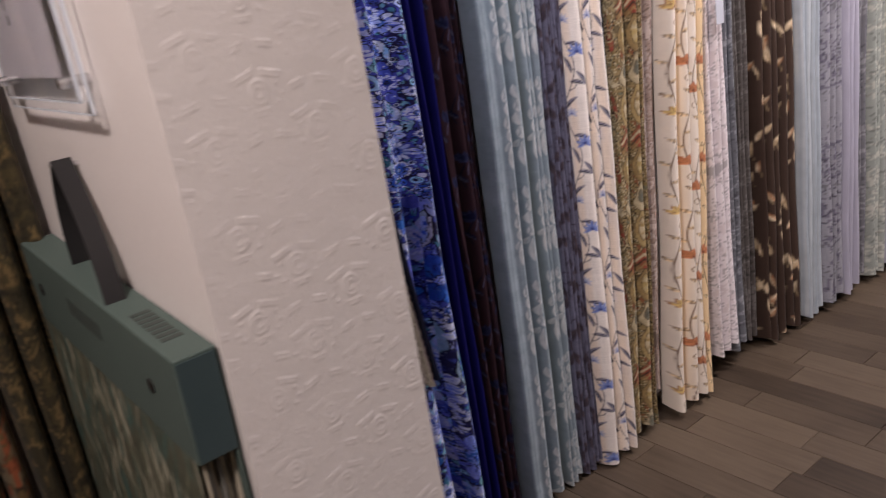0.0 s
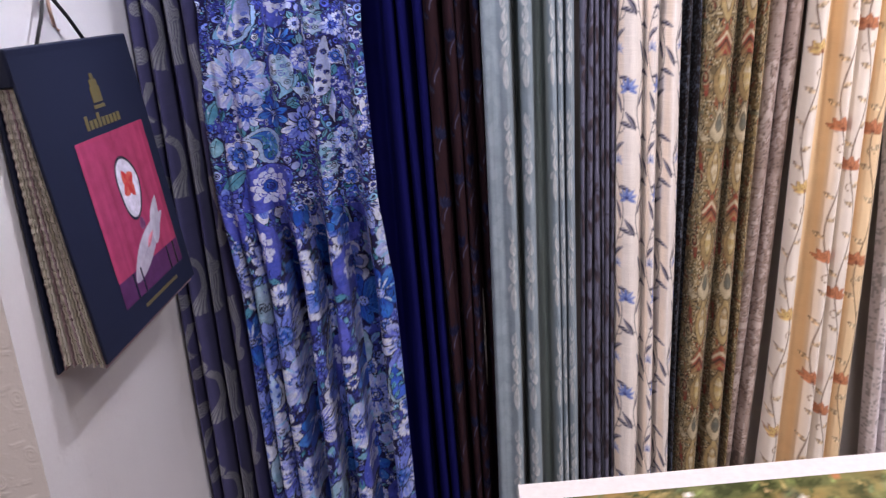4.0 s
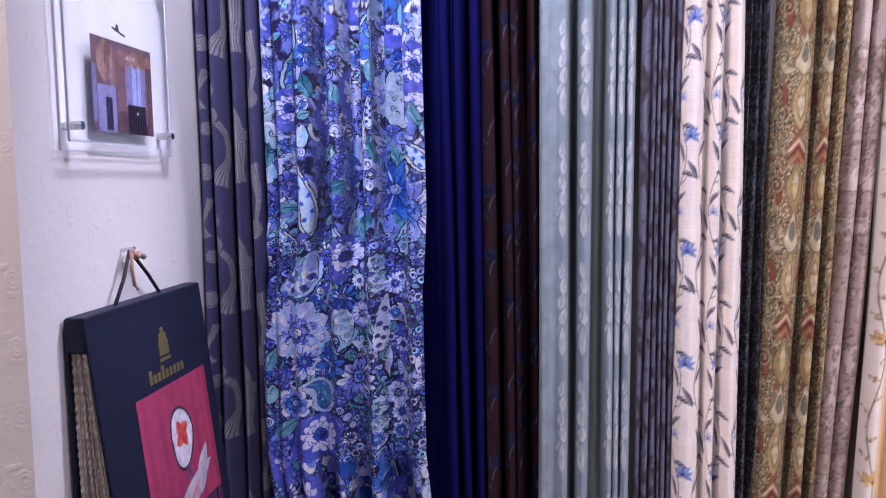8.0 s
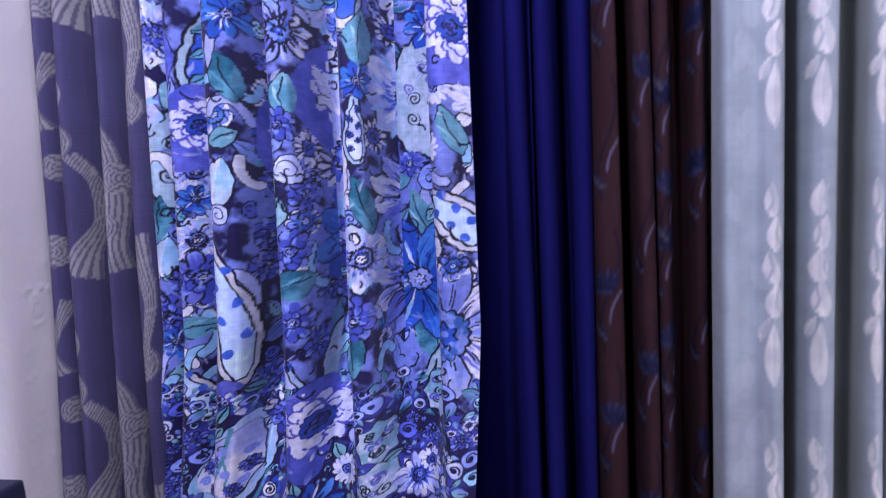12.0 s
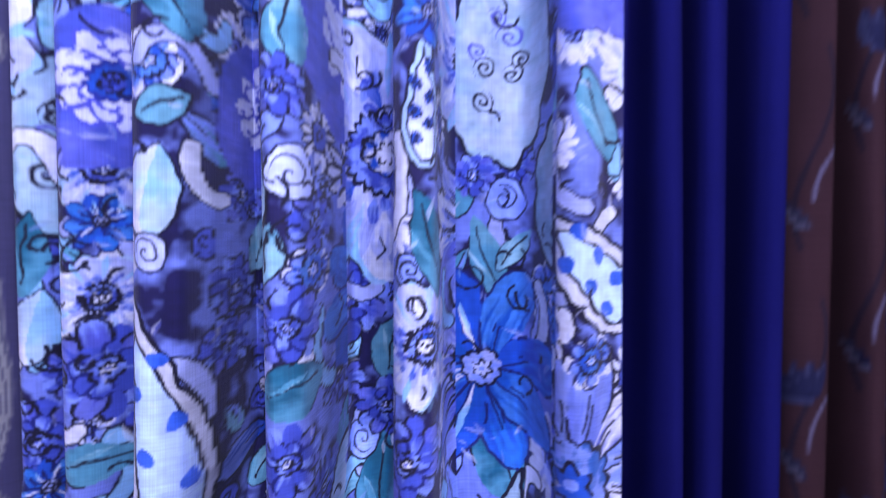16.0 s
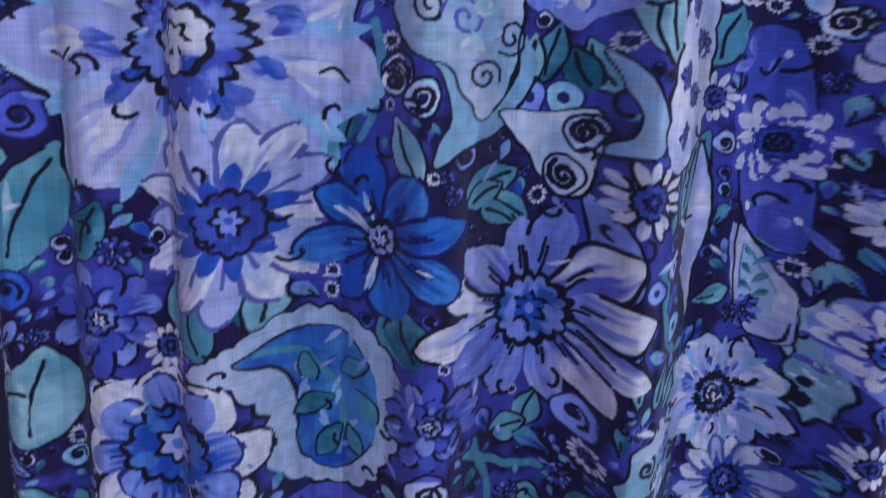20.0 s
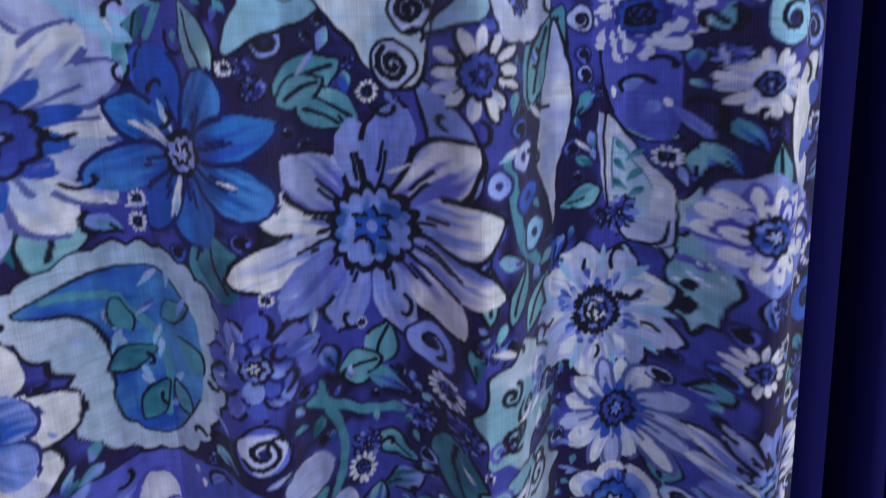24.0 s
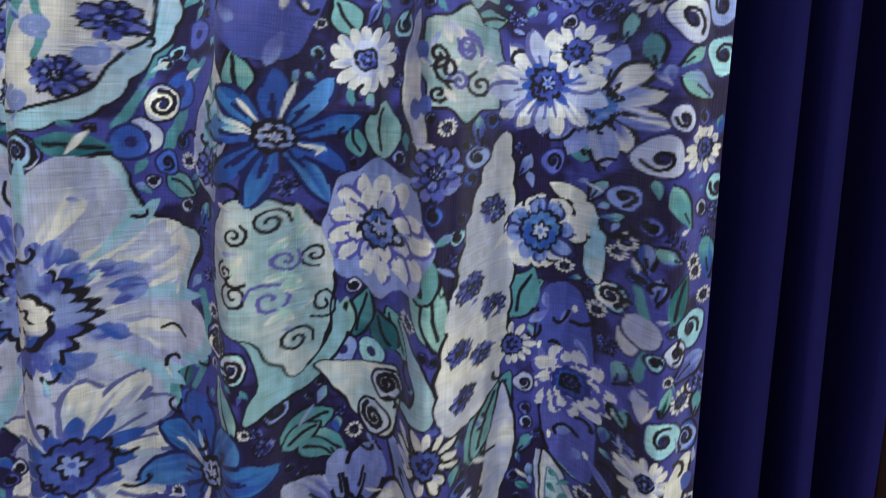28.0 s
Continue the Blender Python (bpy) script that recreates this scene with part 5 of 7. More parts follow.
    # violet blots behind the peonies, then every bloom, the small ones over the large
    for k, edge in enumerate((PEONY_A, PEONY_B, PEONY_C)):
        c.shape(edge, VIOLET, (0.10, 0.12, 0.60), INK, 0.0005, k, 0.6, 40, 3.0)
        p = np.asarray(edge)
        mid = p.mean(0)
        for j in range(9):
            a = rnd.uniform(0, 6.28)
            q = mid + 0.8 * (p[(j * 3) % len(p)] - mid)
            c.petal(q[0], q[1], 0, rnd.uniform(0.006, 0.016), a, 0.002, (0.13, 0.16, 0.66), PERI, None, 0.0005, j, 0)
            if j % 2:
                c.disc(q[0], q[1], 0.0016, WHITE, None, j, squash=0.6)
                c.curl(q[0] + 0.004, q[1], 0.008, 0.35, 0.0006, INK, a)
    c.shape(PAISLEY, (0.36, 0.50, 0.72), (0.48, 0.58, 0.82), INK, 0.0008, 11, 0.12, 50, 3.0, 0.0016, 26)
    c.shape(PAISLEY_IN, ROYAL, (0.07, 0.26, 0.62), INK, 0.0007, 12, 0.2, 55, 3.5)
    p = np.asarray(PAISLEY_IN)
    a, b = p.min(0), p.max(0)
    c.stroke(c.curve([(a[0] + x * (b[0] - a[0]), a[1] + y * (b[1] - a[1])) for x, y in ((0.15, 0.9), (0.45, 0.82), (0.7, 0.5), (0.68, 0.1))], 5, False), 0.0013, TURQ)
    for j in range(12):
        c.petal(a[0] + rnd.uniform(0.3, 0.8) * (b[0] - a[0]), a[1] + rnd.uniform(0.15, 0.9) * (b[1] - a[1]), 0, 0.008, rnd.uniform(0.5, 2.5), 0.0012, SKY, LILAC, None, 0.0005, j, 0)
    for j, (x, y, L, turn) in enumerate(((0.46, 0.72, 0.26, 1.9), (0.82, 0.74, 0.26, 0.5), (0.50, 0.46, 0.32, 0.3), (0.92, 0.5, 0.28, 2.2), (0.6, 0.18, 0.33, 0.9), (0.82, 0.22, 0.28, 2.0))):
        u, v, L = a[0] + x * (b[0] - a[0]), a[1] + y * (b[1] - a[1]), L * (b[0] - a[0])
        c.shape([(u + L * q * math.cos(turn) - L * w * math.sin(turn), v + L * q * math.sin(turn) + L * w * math.cos(turn)) for q, w in ((-0.5, 0), (-0.1, 0.28), (0.5, 0), (-0.1, -0.28))], TURQ, TEAL, INK, 0.0006, j, 0.15, 80)
    for k, (kind, u, v, R) in enumerate(sorted(BLOOMS, key=lambda m: -m[3])):
        brushed_bloom(c, kind, u, v, R, 40 + 3 * k)
    for k, (u, v, R) in enumerate(PEONY_HEARTS):
        peony_heart(c, u, v, R, 70 + k)
    # whatever is left of the ground: small leaves, buds and dabs
    for radius, tries in ((0.0075, 700), (0.0048, 2000), (0.0030, 5000), (0.0019, 5000)):
        for k in range(tries):
            u, v = rnd.uniform(u0, u1), rnd.uniform(low, high)
            got = c.area(u, v, radius * 0.85)
            if not got or c.mask[got[0]].mean() > 0.10:
                continue
            pick, R = rnd.random(), radius
            if pick < 0.5:
                turn = rnd.uniform(0.3, 2.8)
                c.petal(u - R * math.cos(turn), v - R * math.sin(turn), 0, 2.2 * R, turn, 0.62 * R, rnd.choice([TURQ, TEAL, VIOLET, PERI, ROYAL]), rnd.choice([(0.2, 0.46, 0.58), TURQ, PERI]), INK if R > 0.004 else None, 0.0005, k, 1)
            elif pick < 0.8:
                c.disc(u, v, R, rnd.choice([VIOLET, PERI, LILAC, ROYAL, SKY]), (0.015, 0.015, 0.12), k, 0.0005, False)
                c.curl(u, v, 0.65 * R, 1.2, 0.0005, INK, k)
            else:
                brushed_bloom(c, "small" if pick < 0.9 else "violet", u, v, 1.1 * R, k)
    # loose dry dabs and ticks
    for k in range(380):
        u, v, turn = rnd.uniform(u0, u1), rnd.uniform(low, high), rnd.uniform(0, 6.3)
        if k % 2:
            c.petal(u, v, 0, rnd.uniform(0.003, 0.009), turn, rnd.uniform(0.0006, 0.0013), rnd.choice([WHITE, PERI, SKY, LILAC]), rnd.choice([VIOLET, PERI, WHITE]), None, 0.0005, k, 0)
        else:
            c.curl(u, v, rnd.uniform(0.003, 0.007), 0.35, 0.00055, INK, turn, (-1) ** (k // 2))
    return c.mask


def blue_floral(c):
    """Crowded blue, violet and turquoise flowers, paisleys and leaves on indigo, with broken black outlines."""
    rnd = random.Random(12)
    wide, top = c.u[-1], 2.0
    c.shake(0.0024)
    c.bold = 1.5
    c.tint[:] = c.dab((0.014, 0.011, 0.085), (0.055, 0.08, 0.42), (cloud(c.U, c.V, 60, 2) - 0.40) * 6)
    def flower(kind, u, v, R, k):
        if kind in ("peony", "peonyw"):  # violet blot with a pale scalloped heart
            blot = [(u + R * (1 + 0.08 * math.sin(3 * t + k)) * math.cos(t), v + R * (1.05 + 0.08 * math.sin(5 * t)) * math.sin(t)) for t in np.linspace(0, 6.283, 12, endpoint=False)]
            c.shape(blot, VIOLET, (0.12, 0.14, 0.62), INK, 0.0005, k, 0.5, 45)
            peony_heart(c, u, v + 0.1 * R, 0.66 * R, k)
        else:
            brushed_bloom(c, {"pale": "big", "small": rnd.choice(["small", "seed", "violet", "bluewhite"])}.get(kind, kind), u, v, R, k)

    def paisley(u, v, L, W, ang, filling, k):
        rim = {"leaves": (0.38, 0.53, 0.70), "flowers": (0.40, 0.58, 0.86), "dots": WHITE}[filling]
        inner = {"leaves": ROYAL, "flowers": LILAC, "dots": (0.36, 0.50, 0.84)}[filling]
        c.paisley(u, v, L, W, ang, rim, inner, INK, k, min(0.0016, 0.0004 + 0.04 * W), filling, TURQ if filling == "leaves" else ROYAL)

    def brushwork(u0, u1, low, high, dabs, ticks):
        """Half-covering brush strokes and short dark ticks over the motifs."""
        for k in range(dabs):
            u, v, L = rnd.uniform(u0, u1), rnd.uniform(low, high), rnd.uniform(0.005, 0.013)
            c.leaf(u, v, L, L * rnd.uniform(0.08, 0.16), rnd.uniform(0, 3.2), rnd.choice([WHITE, PERI, SKY, VIOLET, WHITE, ROYAL, LILAC]), None, k, light=rnd.choice([WHITE, LILAC, PERI]), strength=rnd.uniform(0.2, 0.5))
        for k in range(ticks):
            u, v, turn, R = rnd.uniform(u0, u1), rnd.uniform(low, high), rnd.uniform(0, 6.3), rnd.uniform(0.003, 0.008)
            c.stroke([(u + R * (1 - 0.12 * t) * math.cos(turn + t), v + R * (1 - 0.12 * t) * math.sin(turn + t)) for t in np.linspace(0, rnd.choice([1.0, 1.6, 2.4]), 7)], 0.0008, INK)

    def filler(u, v, R, k):
        pick, lw = rnd.random(), min(0.0012, 0.0007 + 0.02 * R)
        if R > 0.012 and pick > 0.4:
            flower("small" if pick < 0.75 else "violet", u, v, R * 1.1, k)
        elif pick < 0.4:
            c.petal(u, v, -1.2 * R, 1.2 * R, rnd.uniform(0, 6.3), 0.66 * R, rnd.choice([TURQ, TEAL, TURQ, ROYAL, VIOLET, PERI]), rnd.choice([(0.2, 0.46, 0.58), TURQ, PERI]), INK, 0.0005, k, 1)
        elif pick < 0.85:
            c.disc(u, v, R * 0.9, rnd.choice([VIOLET, PERI, LILAC, ROYAL, SKY, VIOLET]), INK, k, lw, True, rnd.uniform(0.75, 1))
        else:
            c.flower(u, v, R * 1.1, 7, 0.35, rnd.choice([ROYAL, LILAC, WHITE]), PERI, (0.01, 0.02, 0.2), INK, rnd.random(), k, lw, 0.35)

    # the gathered folds above and below it, each with its own strip of the print
    edges = [0.0] + [c.along(x) for x in FOLDS[1:-1]] + [wide]
    for n, strip in enumerate((FOLD_A, FOLD_B, FOLD_C, FOLD_D, FOLD_E, FOLD_F, FOLD_G, FOLD_H)):
        a, b = edges[n], edges[n + 1]
        for low, high in ((0.03, 1.0), (1.36, top)):
            c.clip = (a, b, low, high)
            got = c.area((a + b) / 2, (low + high) / 2, 9)
            if got:
                cut, p, q = got
                c.ink(cut, np.ones_like(p), c.dab((0.010, 0.008, 0.065), (0.055, 0.075, 0.40) if low < 1 else (0.17, 0.23, 0.66), (cloud(p, q, 60, 9 + n) - 0.42) * 6))
            marks, own = [], []
            if low > 1:
                for kind, x, v, s, *more in strip:
                    if len(more) == 2:
                        marks += [(c.along(x) + t * s * math.cos(more[1]), v + t * s * math.sin(more[1]), s * more[0] * 0.9) for t in (-0.3, 0, 0.3)]
                    else:
                        marks.append((c.along(x), v, 0.85 * s))
            for radius, tries in ((0.062, 70), (0.04, 90), (0.024, 160), (0.013, 500), (0.0075, 900), (0.005, 1200)) if low < 1 else ((0.054, 70), (0.038, 90), (0.026, 160), (0.0155, 500), (0.0095, 500)):
                for k in range(tries):
                    u, v = rnd.uniform(a - 0.5 * radius, b + 0.5 * radius), rnd.uniform(low, high)
                    if all((u - s) ** 2 + (v - t) ** 2 > (0.85 * (radius + r)) ** 2 for s, t, r in marks):
                        marks.append((u, v, radius))
                        own.append((radius, u, v, k + 50 * n + int(radius * 9000)))
            for radius, u, v, k in reversed(own):
                if radius > 0.04:
                    flower(rnd.choice(["daisy", "vdaisy", "peony", "big", "vdaisy", "bluewhite"]), u, v, radius, k)
                elif radius > 0.03:
                    if rnd.random() < 0.65:
                        paisley(u, v, radius * 2.9, radius * 0.7, rnd.uniform(-2.2, -0.9), rnd.choice(["leaves", "flowers", "dots"]), k)
                    else:
                        c.lace(u, v, radius * 0.8, radius * 1.25, (0.22, 0.42, 0.56), (0.48, 0.58, 0.74), INK, k)
                elif radius > 0.02:
                    flower("small", u, v, radius * 1.05, k)
                else:
                    filler(u, v, radius, k)
        c.clip = (a, b, 1.38, top)
        # pale ribbons with dark edges, and loose brush curls
        for k in range(16):
            u, v, turn, R = rnd.uniform(a, b), rnd.uniform(1.38, top), rnd.uniform(0, 6.3), rnd.uniform(0.010, 0.022)
            way = [(u + R * math.cos(turn + t), v + 1.5 * R * math.sin(turn + t)) for t in np.linspace(0, 2.2, 9)]
            c.stroke(way, 0.0052, INK)
            c.stroke(way, 0.0040, rnd.choice([WHITE, SKY, LILAC]))
        rank = {"disc": 1, "leaf": 1, "lace": 2, "pdots": 2, "pleaves": 2, "pflowers": 2, "big": 0, "pale": 0}
        for k, (kind, x, v, s, *more) in enumerate(sorted(strip, key=lambda m: (rank.get(m[0], 3), -m[3]))):
            u, lw = c.along(x), 0.0009
            if kind == "leaf":
                brushed_leaf(c, u, v, s, s * more[0] * 0.95, more[1], k)
            elif kind == "disc":
                if s > 0.015:
                    c.leaf(u, v, 2.1 * s, 0.75 * s, 1.4, SKY, INK, k, lw, False, WHITE)
                else:
                    c.disc(u, v, s, (LILAC, ROYAL, SKY, PERI)[k % 4], INK, k, lw * 0.8, True, 0.9)
            elif kind == "lace":
                c.lace(u, v, s * more[0], s, (0.24, 0.42, 0.56), (0.50, 0.58, 0.74), INK, k, lw)
            elif kind[0] == "p" and kind[1:] in ("dots", "leaves", "flowers"):
                paisley(u, v, s, s * more[0], more[1], kind[1:], k)
            else:
                flower(kind, u, v, s, 60 * n + k)
        for low, high, many in ((0.03, 1.0, 34), (1.36, top, 36)):
            c.clip = (a, b, low, high)
            brushwork(a, b, low, high, 70 if low > 1 else 40, 0)
            for k in range(many):
                u, v, turn, R = rnd.uniform(a, b), rnd.uniform(low, high), rnd.uniform(0, 6.3), rnd.uniform(0.004, 0.010)
                c.stroke([(u + R * (1 - 0.1 * t) * math.cos(turn + t), v + R * (1 - 0.1 * t) * math.sin(turn + t)) for t in np.linspace(0, rnd.choice([1.6, 2.4, 5.0]), 10)], 0.0009, INK)
    c.clip = None
    # the stretch that is drawn out nearly flat, whose motifs reach a little up over the folds
    if c.v[0] < 1.1 < c.v[-1]:
        flat = c.flat()
        mask = flat_print(flat)
        wave = 0.05 * (cloud(flat.u, 0 * flat.u, 26, 5) - 0.5) + 0.006 * np.sin(flat.u * 170)
        keep = np.maximum(mask * (flat.V > 0.955)[..., None], ((flat.V > 0.975 + wave) & (flat.V < 1.385 + wave))[..., None] * 1.0)
        c.tint[:] = c.tint * (1 - keep) + flat.tint * keep
    c.fade(0.30, 45, 4)
    c.tint *= (1 + 0.3 * (value_noise(c.U, c.V, 260, 6) - 0.5))[..., None]


# folds: each stands out at its sharp edge, then falls back to a flatter stretch
BLUE_FOLDS = []
for edge, ridge, end, out in ((-0.060, 0.018, -0.034, 0.026), (-0.033, 0.024, 0.006, 0.034), (0.007, 0.030, 0.074, 0.044), (0.075, 0.022, 0.139, 0.046),
                              (0.139, 0.024, 0.225, 0.042), (0.226, 0.024, 0.262, 0.034)):
    BLUE_FOLDS += [(edge + 0.003, 0.012), (edge + 0.001, -out * 0.6), (edge + ridge * 0.35, -out), (edge + ridge * 0.8, -out * 0.85), (edge + ridge + 0.003, -out * 0.45)]
    if end - edge > 0.045:
        BLUE_FOLDS += [(edge + ridge + 0.007, 0.066), (edge + 0.62 * (end - edge), 0.074), (end - 0.008, 0.078)]
BLUE_FOLDS += [(0.264, -0.004)]
BLUE = [-0.060, -0.038, 0.003, 0.072, 0.109, 0.138, 0.167, 0.227, 0.264]
curtain("printed cotton curtain with crowded blue and violet flowers", BLUE, -0.018, 0.010, (0.02,), blue_floral, COTTON, 0.00082, 0.0016, 0.03, 3, 0.35, 0.003, 0.2,
        lean=0.005, curve=BLUE_FOLDS, bands=((0.03, 0.91, 0.0016, 0.0032), (0.91, 1.45, 0.00064, 0.00063), (1.45, 1.84, 0.0009, 0.0011), (1.84, 2.26, 0.002, 0.005)), spread=0.4,
        depth=((0.0, 0.78, 0.97, 1.30, 1.46, 2.3), (1.0, 1.0, 0.0, 0.0, 1.0, 1.0)), pull=(0.016, 0.024, 0.010),
        edge=((0.0, 1.1, 1.22, 1.36, 1.46, 2.3), (-0.3, -0.10, -0.066, -0.056, -0.070, -0.3)))


def ringed_vine(c):
    """Ringed bulbs on long bands that taper, bend and end in a straight cut, all drawn in fine parallel lines."""
    c.tint[:] = (0.066, 0.062, 0.150)
    grey, groove = (0.30, 0.30, 0.32), (0.085, 0.082, 0.15)

    def bulb(u, v, R, tall=1.15, du=0.0):
        got = c.area(u, v, R * tall + 0.003)
        if got:
            cut, a, b = got
            r = np.hypot(a, b / tall)
            c.ink(cut, c.edge(r - R), grey)
            c.ink(cut, c.edge(r - R) * 0.85 * (np.sin(np.hypot(a - du, b / tall) * 2100) > 0.25), groove)

    def band(pts, lines=5.0):
        """pts: place, height and half breadth along the band."""
        line = c.curve([p[:2] for p in pts], 6, False)
        wide = np.interp(np.linspace(0, len(pts) - 1, len(line)), np.arange(len(pts)), [p[2] for p in pts])
        mid, reach = (line.min(0) + line.max(0)) / 2, (line.max(0) - line.min(0)).max() / 2 + 0.03
        got = c.area(*mid, reach)
        if not got:
            return
        cut, a, b = got
        far, off = np.full(a.shape, 9.0), np.full(a.shape, 9.0)
        for (p, q, w, e) in zip(line - mid, line[1:] - mid, wide, wide[1:]):
            d = q - p
            ln = math.hypot(*d) + 1e-9
            t = ((a - p[0]) * d[0] + (b - p[1]) * d[1]) / ln ** 2
            side = ((b - p[1]) * d[0] - (a - p[0]) * d[1]) / ln
            got = (t > -0.05) & (t < 1.05) & (np.abs(side) < far)
            far = np.where(got, np.abs(side), far)
            off = np.where(got, side / (w + (e - w) * np.clip(t, 0, 1)), off)
        cover = c.edge((np.abs(off) - 1) * 0.01)
        c.ink(cut, cover, grey)
        c.ink(cut, cover * 0.85 * (np.sin(off * math.pi * lines) > 0.3), groove)

    for n, v in enumerate(np.arange(-0.12, 2.1, 0.265)):
        u = c.along(-0.173)
        band([(u + 0.004, v + 0.176, 0.006), (u + 0.018, v + 0.150, 0.0045), (u + 0.021, v + 0.105, 0.005), (u + 0.010, v + 0.072, 0.011), (u + 0.002, v + 0.048, 0.020)])
        bulb(u - 0.010, v + 0.190, 0.0165)
        bulb(u - 0.014, v + 0.240, 0.0155)
        u = c.along(-0.129)
        band([(u - 0.020, v + 0.222, 0.005), (u - 0.004, v + 0.185, 0.012), (u + 0.002, v + 0.130, 0.015), (u - 0.002, v + 0.080, 0.015), (u + 0.001, v + 0.052, 0.016)], 7)
        bulb(u + 0.006, v + 0.150, 0.014, 1.2, 0.006)
        bulb(u - 0.004, v + 0.100, 0.013, 1.1, -0.004)
        u = c.along(-0.096)
        bulb(u + 0.001, v + 0.222, 0.0165, 1.2)
        band([(u - 0.002, v + 0.088, 0.018), (u + 0.006, v + 0.060, 0.010), (u + 0.013, v + 0.020, 0.005), (u + 0.006, v - 0.030, 0.004), (u + 0.010, v - 0.048, 0.006)])
        u = c.along(-0.210)
        band([(u + 0.018, v + 0.020, 0.007), (u + 0.008, v - 0.006, 0.005), (u - 0.004, v - 0.034, 0.007), (u + 0.002, v - 0.062, 0.016)])
        bulb(u + 0.008, v + 0.075, 0.015)
        bulb(u + 0.016, v + 0.165, 0.012)
    c.fade(0.25, 30, 2)


curtain("slate purple jacquard curtain with grey ringed vines", [-0.2205, -0.191, -0.155, -0.143, -0.117, -0.113, -0.068], 0.014, 0.044, (0.010, 0.022, -0.032, 0.018, -0.03, 0.026), ringed_vine, WOVEN, 0.0014, 0.0024, 0.03, 5, 0.5, 0.002, spread=0.35)


def plain(colour, vary=0.18, scale=20):
    def paint(c):
        c.tint[:] = colour
        c.fade(vary, scale, 3)
    return paint


# flat-fronted ridges with narrow deep gaps; the first stretch lies far back
NAVY_FOLDS = [(0.222, 0.095), (0.262, 0.098), (0.274, 0.090), (0.284, 0.070), (0.2865, 0.044), (0.291, 0.034), (0.299, 0.030), (0.306, 0.036), (0.309, 0.055), (0.3105, 0.108), (0.3165, 0.108), (0.3185, 0.050), (0.322, 0.034),
              (0.329, 0.030), (0.336, 0.036), (0.339, 0.055), (0.3405, 0.108), (0.3460, 0.108), (0.3480, 0.050), (0.352, 0.034), (0.359, 0.029), (0.366, 0.034), (0.3705, 0.060)]
curtain("plain navy blue curtain in tight even folds", [0.222, 0.258, 0.285, 0.312, 0.3185, 0.342, 0.348, 0.371], 0.0, 0.060, (0.02,), plain((0.0085, 0.0082, 0.086)), VELVET, 0.0012, 0.02, 0.05, 6, flare=0.0, curve=NAVY_FOLDS)


def sprigs(c):
    c.tint[:] = (0.034, 0.0165, 0.021)
    rnd = random.Random(9)
    for k in range(64):
        x = (0.384, 0.440, 0.419, 0.445, 0.475)[k % 5]
        u, v = c.along(x), 0.05 + 1.84 * (k + 0.5 * rnd.random()) / 64
        ang = rnd.uniform(0.6, 2.4)
        c.stroke([(u + 0.010 * math.sin(2.5 * t), v + 0.06 * t) for t in np.linspace(-1, 1, 12)], 0.0012, (0.016, 0.012, 0.022))
        c.stroke([(u + 0.012 * t * t, v - 0.03 + 0.03 * t) for t in np.linspace(0, 1, 6)], 0.0011, (0.10, 0.09, 0.15))
        if k % 3 != 1:
            for j in range(5):
                a = ang - 0.9 + 0.45 * j
                c.leaf(u + 0.010 * math.cos(a), v + 0.010 * math.sin(a), 0.026, 0.0058, a, (0.010, 0.011, 0.036), None, k, light=(0.034, 0.037, 0.085))
        c.leaf(u - 0.008, v - 0.04, 0.022, 0.004, 2.2, (0.01, 0.01, 0.03), None, k, light=(0.06, 0.058, 0.09))
    c.fade(0.3, 25, 2)


BROWN_FOLDS = [(0.3715, 0.060), (0.374, 0.042), (0.380, 0.034), (0.388, 0.034), (0.394, 0.042), (0.397, 0.070), (0.400, 0.110), (0.405, 0.110), (0.408, 0.060), (0.412, 0.040), (0.419, 0.034), (0.427, 0.040), (0.4295, 0.062),
               (0.4315, 0.044), (0.438, 0.038), (0.446, 0.044), (0.450, 0.070), (0.453, 0.112), (0.461, 0.112), (0.464, 0.085), (0.470, 0.066), (0.478, 0.064), (0.484, 0.080)]
curtain("maroon brown curtain with small dark blue flower sprigs", [0.371, 0.396, 0.408, 0.430, 0.450, 0.466, 0.484], 0.0, 0.052, (0.02,), sprigs, VELVET, 0.0012, 0.0042, 0.05, 7, flare=0.0, curve=BROWN_FOLDS, spread=0.4)


